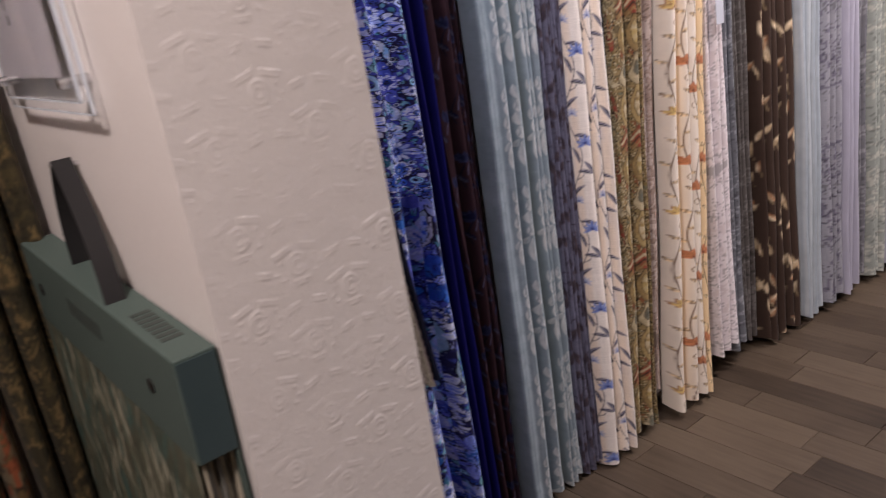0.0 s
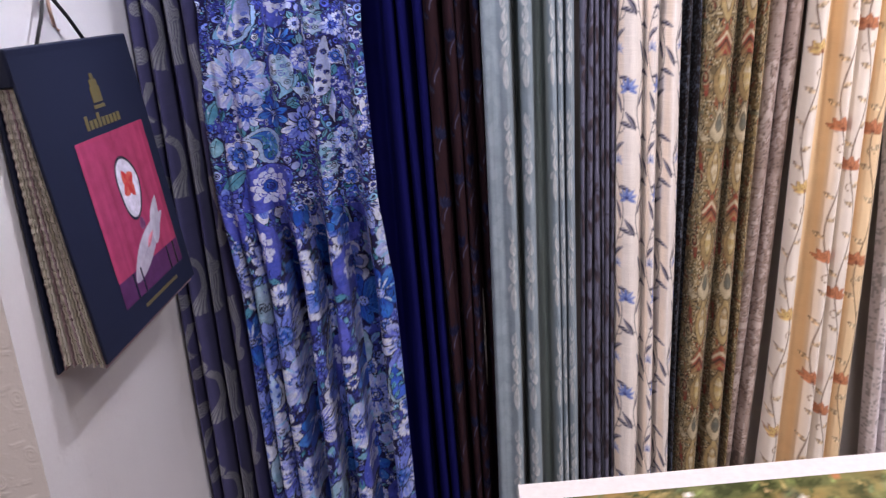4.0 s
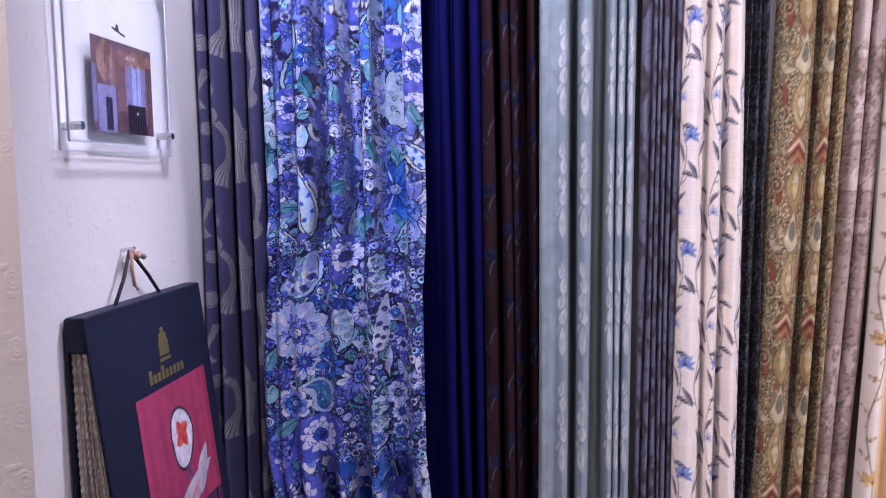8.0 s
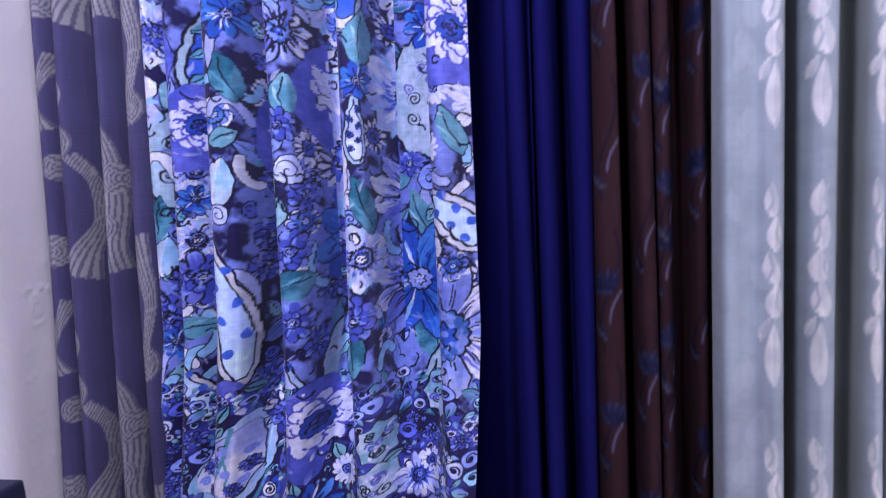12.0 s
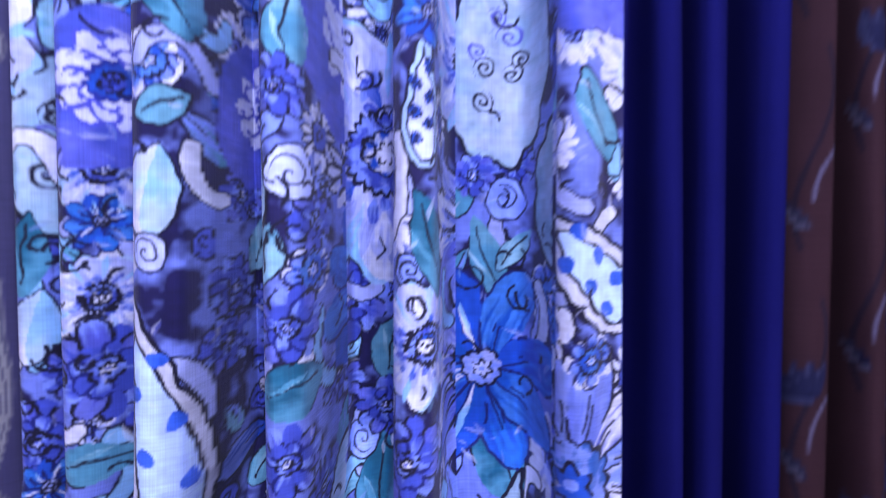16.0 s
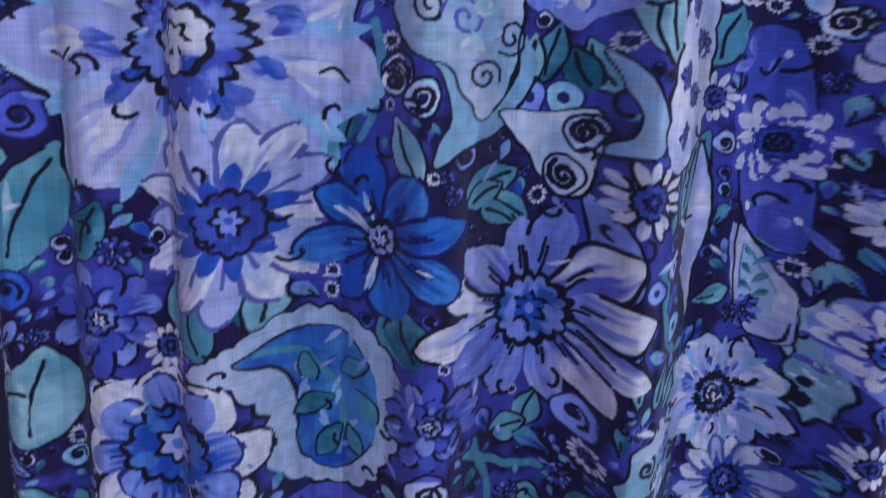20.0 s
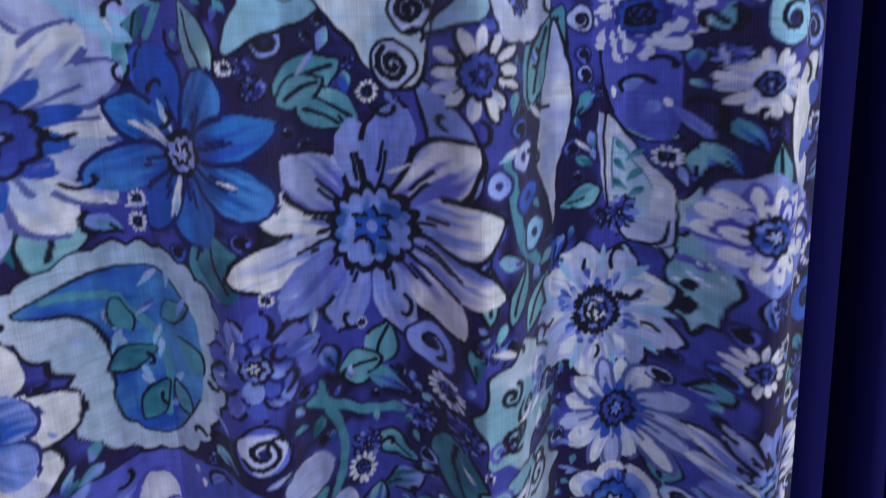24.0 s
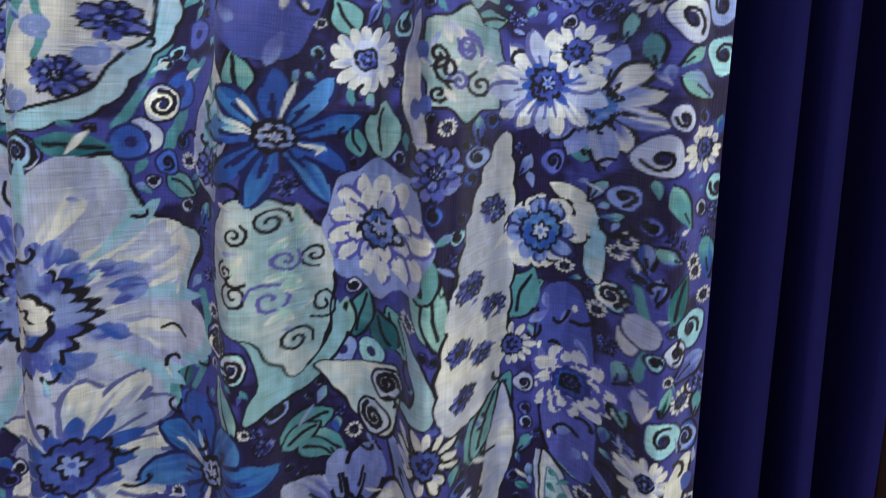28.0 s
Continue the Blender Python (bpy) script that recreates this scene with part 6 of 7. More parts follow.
def leaf_columns(c):
    """Smooth shot satin with upright stacks of rounded white blades, all at the same heights."""
    c.tint[:] = c.mottle(c.U, c.V, (0.27, 0.335, 0.38), (0.33, 0.40, 0.45), 40, 3, 2.0)
    for x0, x1 in ((0.541, 0.560), (0.586, 0.620)):     # darker olive dyed into the two hollows, for their shade and the shot weft
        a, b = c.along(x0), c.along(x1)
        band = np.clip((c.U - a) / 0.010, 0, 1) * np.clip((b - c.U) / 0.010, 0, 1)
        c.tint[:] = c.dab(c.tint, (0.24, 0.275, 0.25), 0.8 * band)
    c.shake(0.0007)
    rnd = random.Random(2)
    pale, white = (0.46, 0.51, 0.53), (0.72, 0.73, 0.72)
    for k, (x, wide) in enumerate(((0.531, 0.75), (0.573, 0.8), (0.625, 0.5), (0.642, 0.5), (0.660, 0.55))):
        u = c.along(x)
        for v0 in np.arange(-0.02, 1.9, 0.238):
            for j in range(4):
                v, lean = v0 + 0.072 + 0.031 * j, rnd.uniform(-0.22, 0.22)
                c.leaf(u + 0.0016 * (-1) ** j, v, 0.033, wide * (0.0105 - 0.0008 * j), 1.57 + lean, pale, None, k + j, rib=False, light=white)
                # a dark cut along one side of each blade
                side = (-1) ** (j + k)
                c.stroke(c.curve([(u + side * 0.007 * wide, v - 0.010), (u + side * 0.002 * wide, v), (u + side * 0.006 * wide, v + 0.012)], 4, False), 0.0010, (0.36, 0.42, 0.45))
            c.leaf(u, v0 + 0.022, 0.060, 0.0092 * wide, 1.57, pale, None, k, rib=False, light=white)
            c.leaf(u - 0.010 * wide, v0 + 0.046, 0.022, 0.0042, 1.2, pale, None, k, rib=False, light=white)
    # faint tone-on-tone leaves on the plain stretches
    for k in range(70):
        c.leaf(c.along(0.486 + 0.036 * rnd.random()), rnd.uniform(0.03, 1.86), 0.03, 0.007, rnd.uniform(1.0, 2.2), (0.36, 0.43, 0.48), None, k, rib=False, light=(0.39, 0.46, 0.51), strength=0.5)
    c.tint *= (0.95 + 0.10 * value_noise(c.U, c.V * 0.02, 300, 2))[..., None]
    c.fade(0.14, 30, 3)


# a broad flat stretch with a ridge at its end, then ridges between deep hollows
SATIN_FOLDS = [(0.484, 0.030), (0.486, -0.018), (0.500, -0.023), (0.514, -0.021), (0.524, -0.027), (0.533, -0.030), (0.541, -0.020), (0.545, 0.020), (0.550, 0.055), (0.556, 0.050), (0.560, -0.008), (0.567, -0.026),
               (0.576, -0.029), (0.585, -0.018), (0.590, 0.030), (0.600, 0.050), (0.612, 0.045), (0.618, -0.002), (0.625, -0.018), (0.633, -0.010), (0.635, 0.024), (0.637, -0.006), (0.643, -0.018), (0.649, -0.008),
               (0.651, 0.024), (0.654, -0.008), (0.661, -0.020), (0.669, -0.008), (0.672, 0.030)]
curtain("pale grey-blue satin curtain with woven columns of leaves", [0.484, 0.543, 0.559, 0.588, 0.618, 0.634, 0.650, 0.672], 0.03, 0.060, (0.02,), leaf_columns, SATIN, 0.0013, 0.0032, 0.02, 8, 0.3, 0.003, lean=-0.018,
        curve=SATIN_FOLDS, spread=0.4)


def lattice_leaves(c):
    """Upright winding stems with long pointed leaves, dark brown on grey-purple."""
    c.tint[:] = (0.150, 0.148, 0.215)
    rnd = random.Random(6)
    dark = (0.040, 0.033, 0.05)
    for col, u0 in enumerate(np.arange(0.01, c.u[-1], 0.034)):
        way = [(u0 + 0.010 * math.sin(v * 17 + 2 * col), v) for v in np.arange(0.02, 1.9, 0.012)]
        c.stroke(way, 0.0009, dark)
        for k, v in enumerate(np.arange(0.02 + 0.03 * (col % 3), 1.88, 0.082)):
            u, side = u0 + 0.010 * math.sin(v * 17 + 2 * col), (-1) ** (k + col)
            L = rnd.uniform(0.044, 0.062)
            a = 1.57 - side * rnd.uniform(0.5, 1.0)
            c.leaf(u + 0.5 * L * math.cos(a), v + 0.5 * L * math.sin(a), L, rnd.uniform(0.009, 0.013), a, (0.050, 0.038, 0.055), None, k, light=(0.085, 0.062, 0.075))
            c.stroke(c.curve([(u, v - 0.03), (u - side * 0.012, v - 0.012), (u - side * 0.026, v - 0.016)], 4, False), 0.0008, dark)
    c.fade(0.35, 160, 3)


curtain("grey-purple curtain with brown leaves and branching lines", evenly(0.682, 0.757, 6, 6, 0.2), 0.025, 0.014, (0.012, 0.014, 0.013), lattice_leaves, WOVEN, 0.0026, 0.0035, 0.02, 9, 0.6, lean=-0.022)


def cream_vines(c):
    """Thin winding stems with curved two-toned navy leaves, and blue thistle flowers on every second stem."""
    # Peach stripes dyed in for the warm shading between the folds.
    c.tint[:] = c.dab((0.84, 0.775, 0.72), (0.80, 0.66, 0.53), np.clip(2.2 * np.sin(c.U * 2 * math.pi / 0.105 + 0.6) - 1.5, 0, 1))
    navy, blue = (0.014, 0.014, 0.045), (0.13, 0.19, 0.50)
    rise = 0.222

    def crescent(u, v, L, W, ang, bend, k):
        cs, sn = math.cos(ang), math.sin(ang)
        at = [(u + p * L * cs - q * W * sn, v + p * L * sn + q * W * cs) for p, q in ((-0.5, 0.0), (-0.25, 0.75 + bend), (0.1, 0.85 + bend), (0.5, 0.1), (0.15, -0.55 + bend), (-0.2, -0.5 + bend))]
        c.shape(at, navy, (0.022, 0.022, 0.06), None, 0.0005, k)
        c.stroke(c.curve([(u + p * L * cs - q * W * sn, v + p * L * sn + q * W * cs) for p, q in ((-0.3, 0.3 + bend), (0.1, 0.3 + bend), (0.42, 0.15))], 4, False), 0.0008, (0.36, 0.35, 0.43))

    for col, u0 in enumerate(np.arange(0.012, c.u[-1] + 0.04, 0.062)):
        for v0 in np.arange(-0.05 + 0.1 * (col % 2), 1.9, rise):
            def at(t):
                return u0 + 0.017 * math.sin(t * math.pi * 2), v0 + rise * t
            c.stroke([at(t) for t in np.linspace(0, 1, 15)], 0.0010, (0.07, 0.06, 0.08))
            for j, (t, side, ang) in enumerate(((0.06, 1, -0.25), (0.27, -1, 1.95), (0.47, 1, -0.2), (0.66, -1, 2.1), (0.86, 1, 0.7))):
                u, v = at(t)
                L = 0.044 if side < 0 else 0.040
                crescent(u + side * 0.016, v, L, 0.0062, ang, 0.5 * side, col + j)
                c.stroke(c.curve([at(t - 0.07), (u + side * 0.006, v - 0.010), (u + side * 0.012, v - 0.002)], 4, False), 0.0008, (0.10, 0.09, 0.11))
            if col % 2 == 0:
                for t, R, tone, pale in ((0.40, 0.019, blue, (0.30, 0.38, 0.68)), (0.74, 0.013, (0.34, 0.38, 0.58), (0.55, 0.58, 0.72))):
                    fu, fv = at(t)
                    fu += 0.016
                    for j in range(7):
                        a = -0.5 + j * 0.68
                        c.leaf(fu + 0.6 * R * math.cos(a), fv + 0.6 * R * math.sin(a), 1.25 * R, 0.20 * R, a, tone, None, j, light=pale)
                    c.disc(fu, fv, 0.22 * R, (0.05, 0.07, 0.25))
    c.fade(0.1, 30, 3)


curtain("cream curtain with navy leaf vines and blue flowers", [0.756, 0.806, 0.836, 0.876], 0.0, 0.022, (0.02, 0.018, 0.022), cream_vines, COTTON, 0.0019, 0.0032, 0.02, 11, 0.25, 0.004, lean=-0.02)


def ornament(c, colours, period, scale, seed, line=(0.02, 0.015, 0.01), lines=True, bands=5.0, mirror=True, drop=0.0, centre=0.0):
    """Scrolling ornament, mirrored about upright axes, in flat bands with fine outlines."""
    u = np.abs(((c.U - centre) / period) % 1 - 0.5) * period if mirror else c.U
    v = c.V if not drop else (c.V % drop)
    w1, w2 = cloud(u, v, scale, seed), cloud(u, v, scale, seed + 21)
    f = cloud(u + 0.09 * (w1 - 0.5), v * 0.8 + 0.12 * (w2 - 0.5), scale * 1.1, seed + 40)
    f = np.clip((f - 0.22) / 0.56, 0, 0.999)
    level = f * bands
    n = len(colours)
    pick = np.floor(level * 1.0).astype(int) % n
    c.tint[:] = np.asarray(colours)[pick]
    fine = (level * 3) % 1
    c.tint[:] = np.where((fine < 0.22)[..., None] & (pick % 2 == 0)[..., None], c.tint * 0.55, c.tint)
    if lines:
        c.tint[:] = np.where((np.abs(level - np.round(level)) < 0.07)[..., None], line, c.tint)


def gold_paisley(c):
    """Stacked ogees, red palmettes and cream spearheads, mirrored about the middle of each fold, with scrolls between."""
    rust, cream, dark, gold = (0.27, 0.055, 0.035), (0.52, 0.44, 0.29), (0.045, 0.03, 0.018), (0.33, 0.23, 0.10)
    rise = 0.34
    axes = [c.along(x) for x in (0.972, 1.018)]
    half = np.min([np.abs(c.U - a) for a in axes], 0)
    w1 = cloud(half, c.V % rise, 20, 71) - 0.5
    ring = cloud(half + 0.07 * w1, (c.V % rise) * 0.8, 26, 77)
    scroll = (ring * 21) % 1
    tones = np.asarray([(0.22, 0.16, 0.07), (0.30, 0.22, 0.11), (0.15, 0.115, 0.06), (0.25, 0.185, 0.085), (0.24, 0.095, 0.045), (0.17, 0.16, 0.10)])
    c.tint[:] = tones[np.floor(ring * 21).astype(int) % 6]
    c.tint[:] = np.where((scroll < 0.11)[..., None], dark, c.tint)
    c.tint[:] = np.where((scroll > 0.86)[..., None], (0.50, 0.42, 0.27), c.tint)
    c.shake(0.0010)
    c.bold = 1.6

    def both(axis, pts, one, two, line=dark, k=0):
        for side in (-1, 1):
            c.shape([(axis + side * x, v) for x, v in pts], one, two, line, 0.0007, k, 0.05, 90)

    def whole(axis, pts, one, two, line=dark, k=0):
        c.shape([(axis + x, v) for x, v in pts] + [(axis - x, v) for x, v in reversed(pts) if x > 0], one, two, line, 0.0007, k, 0.05, 90)

    for n, axis in enumerate(axes):
        for v in np.arange(-0.10 + 0.0 * n, 1.95, rise):
            # red flames beside the axis, and cream scrolls over them
            both(axis, [(0.024, v + 0.02), (0.036, v + 0.050), (0.042, v + 0.085), (0.033, v + 0.088), (0.026, v + 0.06)], rust, (0.20, 0.10, 0.05))
            both(axis, [(0.026, v + 0.205), (0.036, v + 0.200), (0.044, v + 0.240), (0.034, v + 0.255), (0.028, v + 0.24)], rust, (0.24, 0.13, 0.06))
            both(axis, [(0.014, v + 0.115), (0.036, v + 0.108), (0.054, v + 0.135), (0.048, v + 0.158), (0.038, v + 0.138), (0.030, v + 0.124)], cream, (0.30, 0.23, 0.12))
            both(axis, [(0.020, v + 0.290), (0.038, v + 0.305), (0.046, v + 0.335), (0.036, v + 0.338), (0.026, v + 0.312)], (0.36, 0.29, 0.16), gold)
            for side in (-1, 1):
                for j, (x, y, R) in enumerate(((0.038, 0.03, 0.018), (0.042, 0.14, 0.017), (0.040, 0.235, 0.020), (0.034, 0.315, 0.014))):
                    c.curl(axis + side * x, v + y, R, 1.6, 0.0011, (0.40, 0.33, 0.19), 1.2 + j, side)
                    c.curl(axis + side * x, v + y, R * 0.84, 1.4, 0.0007, dark, 1.2 + j, side)
            # the axis itself
            whole(axis, [(0.0, v + 0.0), (0.015, v + 0.03), (0.017, v + 0.06), (0.008, v + 0.09), (0.0, v + 0.11)], gold, (0.40, 0.30, 0.14))
            whole(axis, [(0.0, v + 0.022), (0.008, v + 0.045), (0.006, v + 0.07), (0.0, v + 0.088)], cream, gold)
            whole(axis, [(0.0, v + 0.105), (0.018, v + 0.125), (0.010, v + 0.15), (0.0, v + 0.185)], cream, (0.42, 0.35, 0.22))
            whole(axis, [(0.0, v + 0.128), (0.007, v + 0.140), (0.0, v + 0.165)], (0.13, 0.13, 0.10), (0.2, 0.19, 0.14))
            whole(axis, [(0.0, v + 0.185), (0.016, v + 0.21), (0.018, v + 0.24), (0.007, v + 0.265), (0.0, v + 0.285)], gold, (0.26, 0.18, 0.08))
            whole(axis, [(0.0, v + 0.205), (0.008, v + 0.225), (0.007, v + 0.248), (0.0, v + 0.265)], (0.44, 0.33, 0.14), cream)
            whole(axis, [(0.0, v + 0.280), (0.020, v + 0.275), (0.016, v + 0.315), (0.006, v + 0.33), (0.0, v + 0.345)], rust, (0.25, 0.15, 0.07))
            for j in range(3):
                c.stroke([(axis - 0.018, v + 0.300 - 0.014 * j), (axis, v + 0.322 - 0.014 * j), (axis + 0.018, v + 0.300 - 0.014 * j)], 0.0024 - 0.0006 * j, (cream, dark, gold)[j])
    c.fade(0.4, 110, 3)


curtain("gold and rust ornamental jacquard curtain with paisley scrolls", [0.928, 0.998, 1.034, 1.056], 0.02, 0.03, (0.018, 0.022, 0.016), gold_paisley, WOVEN, 0.0021, 0.0036, 0.03, 12, 0.3, 0.004, lean=-0.055)


def dark_damask(c):
    ornament(c, [(0.018, 0.013, 0.015), (0.018, 0.013, 0.015), (0.10, 0.115, 0.15)], 0.05, 50, 9, lines=False, bands=6)


curtain("black curtain with small grey-blue damask figures", evenly(0.876, 0.928, 3, 9), 0.05, 0.03, (0.02, 0.018), dark_damask, WOVEN, 0.003, 0.0036, 0.04, 13, 0.5, lean=-0.03)


def rose_scroll(c):
    ornament(c, [(0.34, 0.255, 0.215), (0.42, 0.33, 0.29), (0.34, 0.255, 0.215), (0.55, 0.46, 0.42)], 0.09, 20, 15, lines=False, bands=8)
    c.fade(0.15, 60, 3)


curtain("dusky pink jacquard curtain with paisley scrolls", evenly(1.058, 1.128, 2, 4), 0.035, 0.025, (0.012, 0.014), rose_scroll, WOVEN, 0.003, 0.0036, 0.12, 14, 0.5, lean=-0.075)


def orange_vines(c):
    """Thin dark stems with oval leaves, open five-petalled flowers and curls; one hollow and the last fold are dyed
    gold.
    """
    c.tint[:] = (0.82, 0.74, 0.645)
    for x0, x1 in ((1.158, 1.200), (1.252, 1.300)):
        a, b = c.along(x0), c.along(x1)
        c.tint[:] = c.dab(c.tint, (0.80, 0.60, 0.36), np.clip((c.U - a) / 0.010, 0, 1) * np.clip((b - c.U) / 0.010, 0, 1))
    stem, rust, gold = (0.15, 0.09, 0.05), (0.50, 0.19, 0.085), (0.62, 0.44, 0.16)
    rise = 0.275
    for col, (x, tone, start) in enumerate(((1.142, gold, 0.02), (1.208, rust, 0.14), (1.239, rust, 0.06), (1.279, rust, 0.13))):
        u0 = c.along(x)
        for v0 in np.arange(start - 0.3, 1.9, rise):
            def at(t):
                return u0 + 0.009 * math.sin(t * 6.283 + col), v0 + rise * t
            c.stroke([at(t) for t in np.linspace(0, 1, 17)], 0.0010, stem)
            for j, t in enumerate((0.08, 0.22, 0.52, 0.66, 0.84, 0.95)):
                u, v = at(t)
                a = 0.5 if j % 2 else 2.6
                c.leaf(u + 0.010 * math.cos(a), v + 0.006, 0.019, 0.0042, a, (0.60, 0.47, 0.30), stem, j, 0.0006, True)
            u, v = at(0.36)
            for j in range(5):
                a = 0.15 + j * 0.68
                c.leaf(u + 0.012 * math.cos(a), v + 0.013 * math.sin(a), 0.026, 0.0062, a, tone, (0.30, 0.12, 0.06), j, 0.0006, True, light=np.asarray(tone) * 1.3 + 0.05)
            c.disc(u, v + 0.002, 0.003, (0.20, 0.06, 0.03))
            c.curl(u + 0.004, v - 0.040, 0.011, 0.8, 0.0009, (0.32, 0.22, 0.13), 1.6)
    c.fade(0.1, 40, 2)


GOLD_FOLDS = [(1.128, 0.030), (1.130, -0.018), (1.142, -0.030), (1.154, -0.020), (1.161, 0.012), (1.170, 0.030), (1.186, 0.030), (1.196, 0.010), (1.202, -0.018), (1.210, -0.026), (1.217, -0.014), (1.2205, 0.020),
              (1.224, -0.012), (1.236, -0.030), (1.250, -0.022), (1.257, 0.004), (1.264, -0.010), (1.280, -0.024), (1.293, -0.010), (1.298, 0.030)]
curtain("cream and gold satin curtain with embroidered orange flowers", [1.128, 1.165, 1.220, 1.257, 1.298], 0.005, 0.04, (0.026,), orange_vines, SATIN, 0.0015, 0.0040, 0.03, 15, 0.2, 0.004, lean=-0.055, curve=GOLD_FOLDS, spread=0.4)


def pale_damask(c):
    ornament(c, [(0.80, 0.74, 0.76), (0.70, 0.63, 0.64), (0.80, 0.74, 0.76)], 0.1, 18, 22, lines=False, bands=7)


curtain("pale pinkish white damask curtain", evenly(1.298, 1.405, 3, 8), 0.02, 0.03, (0.02, 0.024), pale_damask, SATIN, 0.004, 0.005, 0.10, 16, 0.4)
part("label_tag", box_bm(-0.030, 0.006, -0.046, -0.044, 1.117, 1.215, 0.0005), paint_material("label_paper", (0.50, 0.52, 0.58), 0.7, 200, 0.1, 0.1), CURTAINS[-1], "white paper label")


def scrolls(base, motif, seed, scale=18, period=0.1):
    def paint(c):
        ornament(c, [base, base, motif, base], period, scale, seed, lines=False, bands=9)
        c.fade(0.2, 50, seed)
    return paint


def gold_leaves(c):
    c.tint[:] = (0.048, 0.028, 0.02)
    rnd = random.Random(8)
    for k in range(300):
        u, v = rnd.uniform(0, c.u[-1]), rnd.uniform(0.02, 1.87)
        a = rnd.uniform(0.6, 2.4)
        tone = rnd.choice([(0.55, 0.4, 0.24), (0.6, 0.46, 0.3), (0.42, 0.2, 0.1)])
        c.leaf(u, v, rnd.uniform(0.036, 0.054), rnd.uniform(0.0055, 0.0085), a, tone, None, k, light=(0.72, 0.58, 0.4))
        if k % 2:
            c.stroke([(u + 0.01 * t, v - 0.03 * t) for t in np.linspace(0, 1, 5)], 0.0012, (0.3, 0.22, 0.13))
    c.fade(0.2, 50, 4)


def stripes(base, other, wide, seed):
    def paint(c):
        c.tint[:] = c.dab(base, other, (np.sin(c.U / wide * 6.28) > 0.2) * 0.9 + 0.2 * (cloud(c.U, c.V, 40, seed) - 0.5))
        c.fade(0.2, 40, seed)
    return paint


curtain("slate grey jacquard curtain with pale scrolls", evenly(1.405, 1.472, 2, 3), 0.03, 0.03, (0.018, 0.018), scrolls((0.15, 0.155, 0.175), (0.31, 0.32, 0.35), 31), WOVEN, 0.004, 0.005, 0.07, 17, 0.4)
curtain("dark taupe grey curtain with faint woven pattern", evenly(1.474, 1.565, 4, 2), 0.05, 0.03, (0.018, 0.018), scrolls((0.10, 0.088, 0.082), (0.17, 0.155, 0.15), 35), WOVEN, 0.004, 0.005, 0.06, 18, 0.5)
curtain("dark brown curtain with gold and rust leaves", evenly(1.565, 1.79, 5, 7), 0.02, 0.035, (0.022, 0.026), gold_leaves, WOVEN, 0.004, 0.0055, 0.03, 19, 0.45)
curtain("light grey-blue curtain with faint checked weave", evenly(1.792, 1.915, 4, 5), 0.0, 0.03, (0.02, 0.018), stripes((0.36, 0.41, 0.46), (0.46, 0.50, 0.53), 0.018, 6), SATIN, 0.005, 0.006, 0.03, 20, 0.4)
curtain("grey-violet curtain with darker scrolls", evenly(1.918, 2.040, 3, 6), -0.01, 0.03, (0.02, 0.018), scrolls((0.30, 0.30, 0.34), (0.16, 0.15, 0.2), 41), WOVEN, 0.005, 0.006, 0.04, 21, 0.4)
curtain("lavender satin curtain hanging in soft folds", evenly(2.042, 2.13, 3, 7), -0.02, 0.03, (0.02, 0.018), plain((0.42, 0.41, 0.5)), SATIN, 0.005, 0.02, 0.04, 22, 0.4)
curtain("dark grey curtain with woven figures", evenly(2.132, 2.225, 3, 8), 0.0, 0.03, (0.02, 0.018), scrolls((0.17, 0.17, 0.19), (0.3, 0.3, 0.32), 45), WOVEN, 0.006, 0.007, 0.05, 23, 0.4)
curtain("grey-green satin curtain with pale figures", evenly(2.228, 2.34, 3, 9), -0.02, 0.03, (0.022, 0.02), scrolls((0.34, 0.37, 0.34), (0.55, 0.56, 0.5), 49), SATIN, 0.006, 0.007, 0.04, 24, 0.4)
curtain("pale lavender curtain hanging in soft folds", evenly(2.342, 2.45, 3, 10), -0.02, 0.03, (0.022, 0.02), plain((0.46, 0.45, 0.54)), SATIN, 0.006, 0.02, 0.04, 25, 0.4)
curtain("silver grey striped curtain hanging in soft folds", evenly(2.453, 2.58, 3, 11), -0.01, 0.03, (0.022, 0.02), stripes((0.40, 0.41, 0.44), (0.52, 0.52, 0.55), 0.03, 4), SATIN, 0.006, 0.008, 0.04, 26, 0.4)
curtain("sage green curtain hanging in soft folds", evenly(2.583, 2.72, 3, 12), -0.01, 0.03, (0.022, 0.02), plain((0.25, 0.29, 0.24)), WOVEN, 0.006, 0.02, 0.04, 27, 0.4)
curtain("light beige curtain hanging in soft folds", evenly(2.723, 2.88, 4, 13), -0.01, 0.03, (0.022, 0.02), plain((0.5, 0.46, 0.4)), WOVEN, 0.006, 0.02, 0.04, 28, 0.4)
curtain("grey curtain with woven scrolls", evenly(2.883, 3.05, 4, 14), -0.01, 0.03, (0.022, 0.02), scrolls((0.3, 0.3, 0.31), (0.42, 0.42, 0.43), 55), WOVEN, 0.007, 0.009, 0.04, 29, 0.4)
curtain("pale cream curtain hanging in soft folds", evenly(3.053, 3.25, 4, 15), -0.01, 0.03, (0.022, 0.02), plain((0.58, 0.54, 0.47)), SATIN, 0.007, 0.02, 0.04, 30, 0.4)


def olive_scroll(c):
    ornament(c, [(0.035, 0.030, 0.016), (0.06, 0.048, 0.022), (0.14, 0.10, 0.045), (0.035, 0.030, 0.016)], 0.1, 18, 60, lines=False, bands=8)


def rust_scroll(c):
    ornament(c, [(0.045, 0.03, 0.018), (0.11, 0.07, 0.03), (0.24, 0.07, 0.03), (0.16, 0.12, 0.07)], 0.12, 18, 66, lines=False, bands=8)


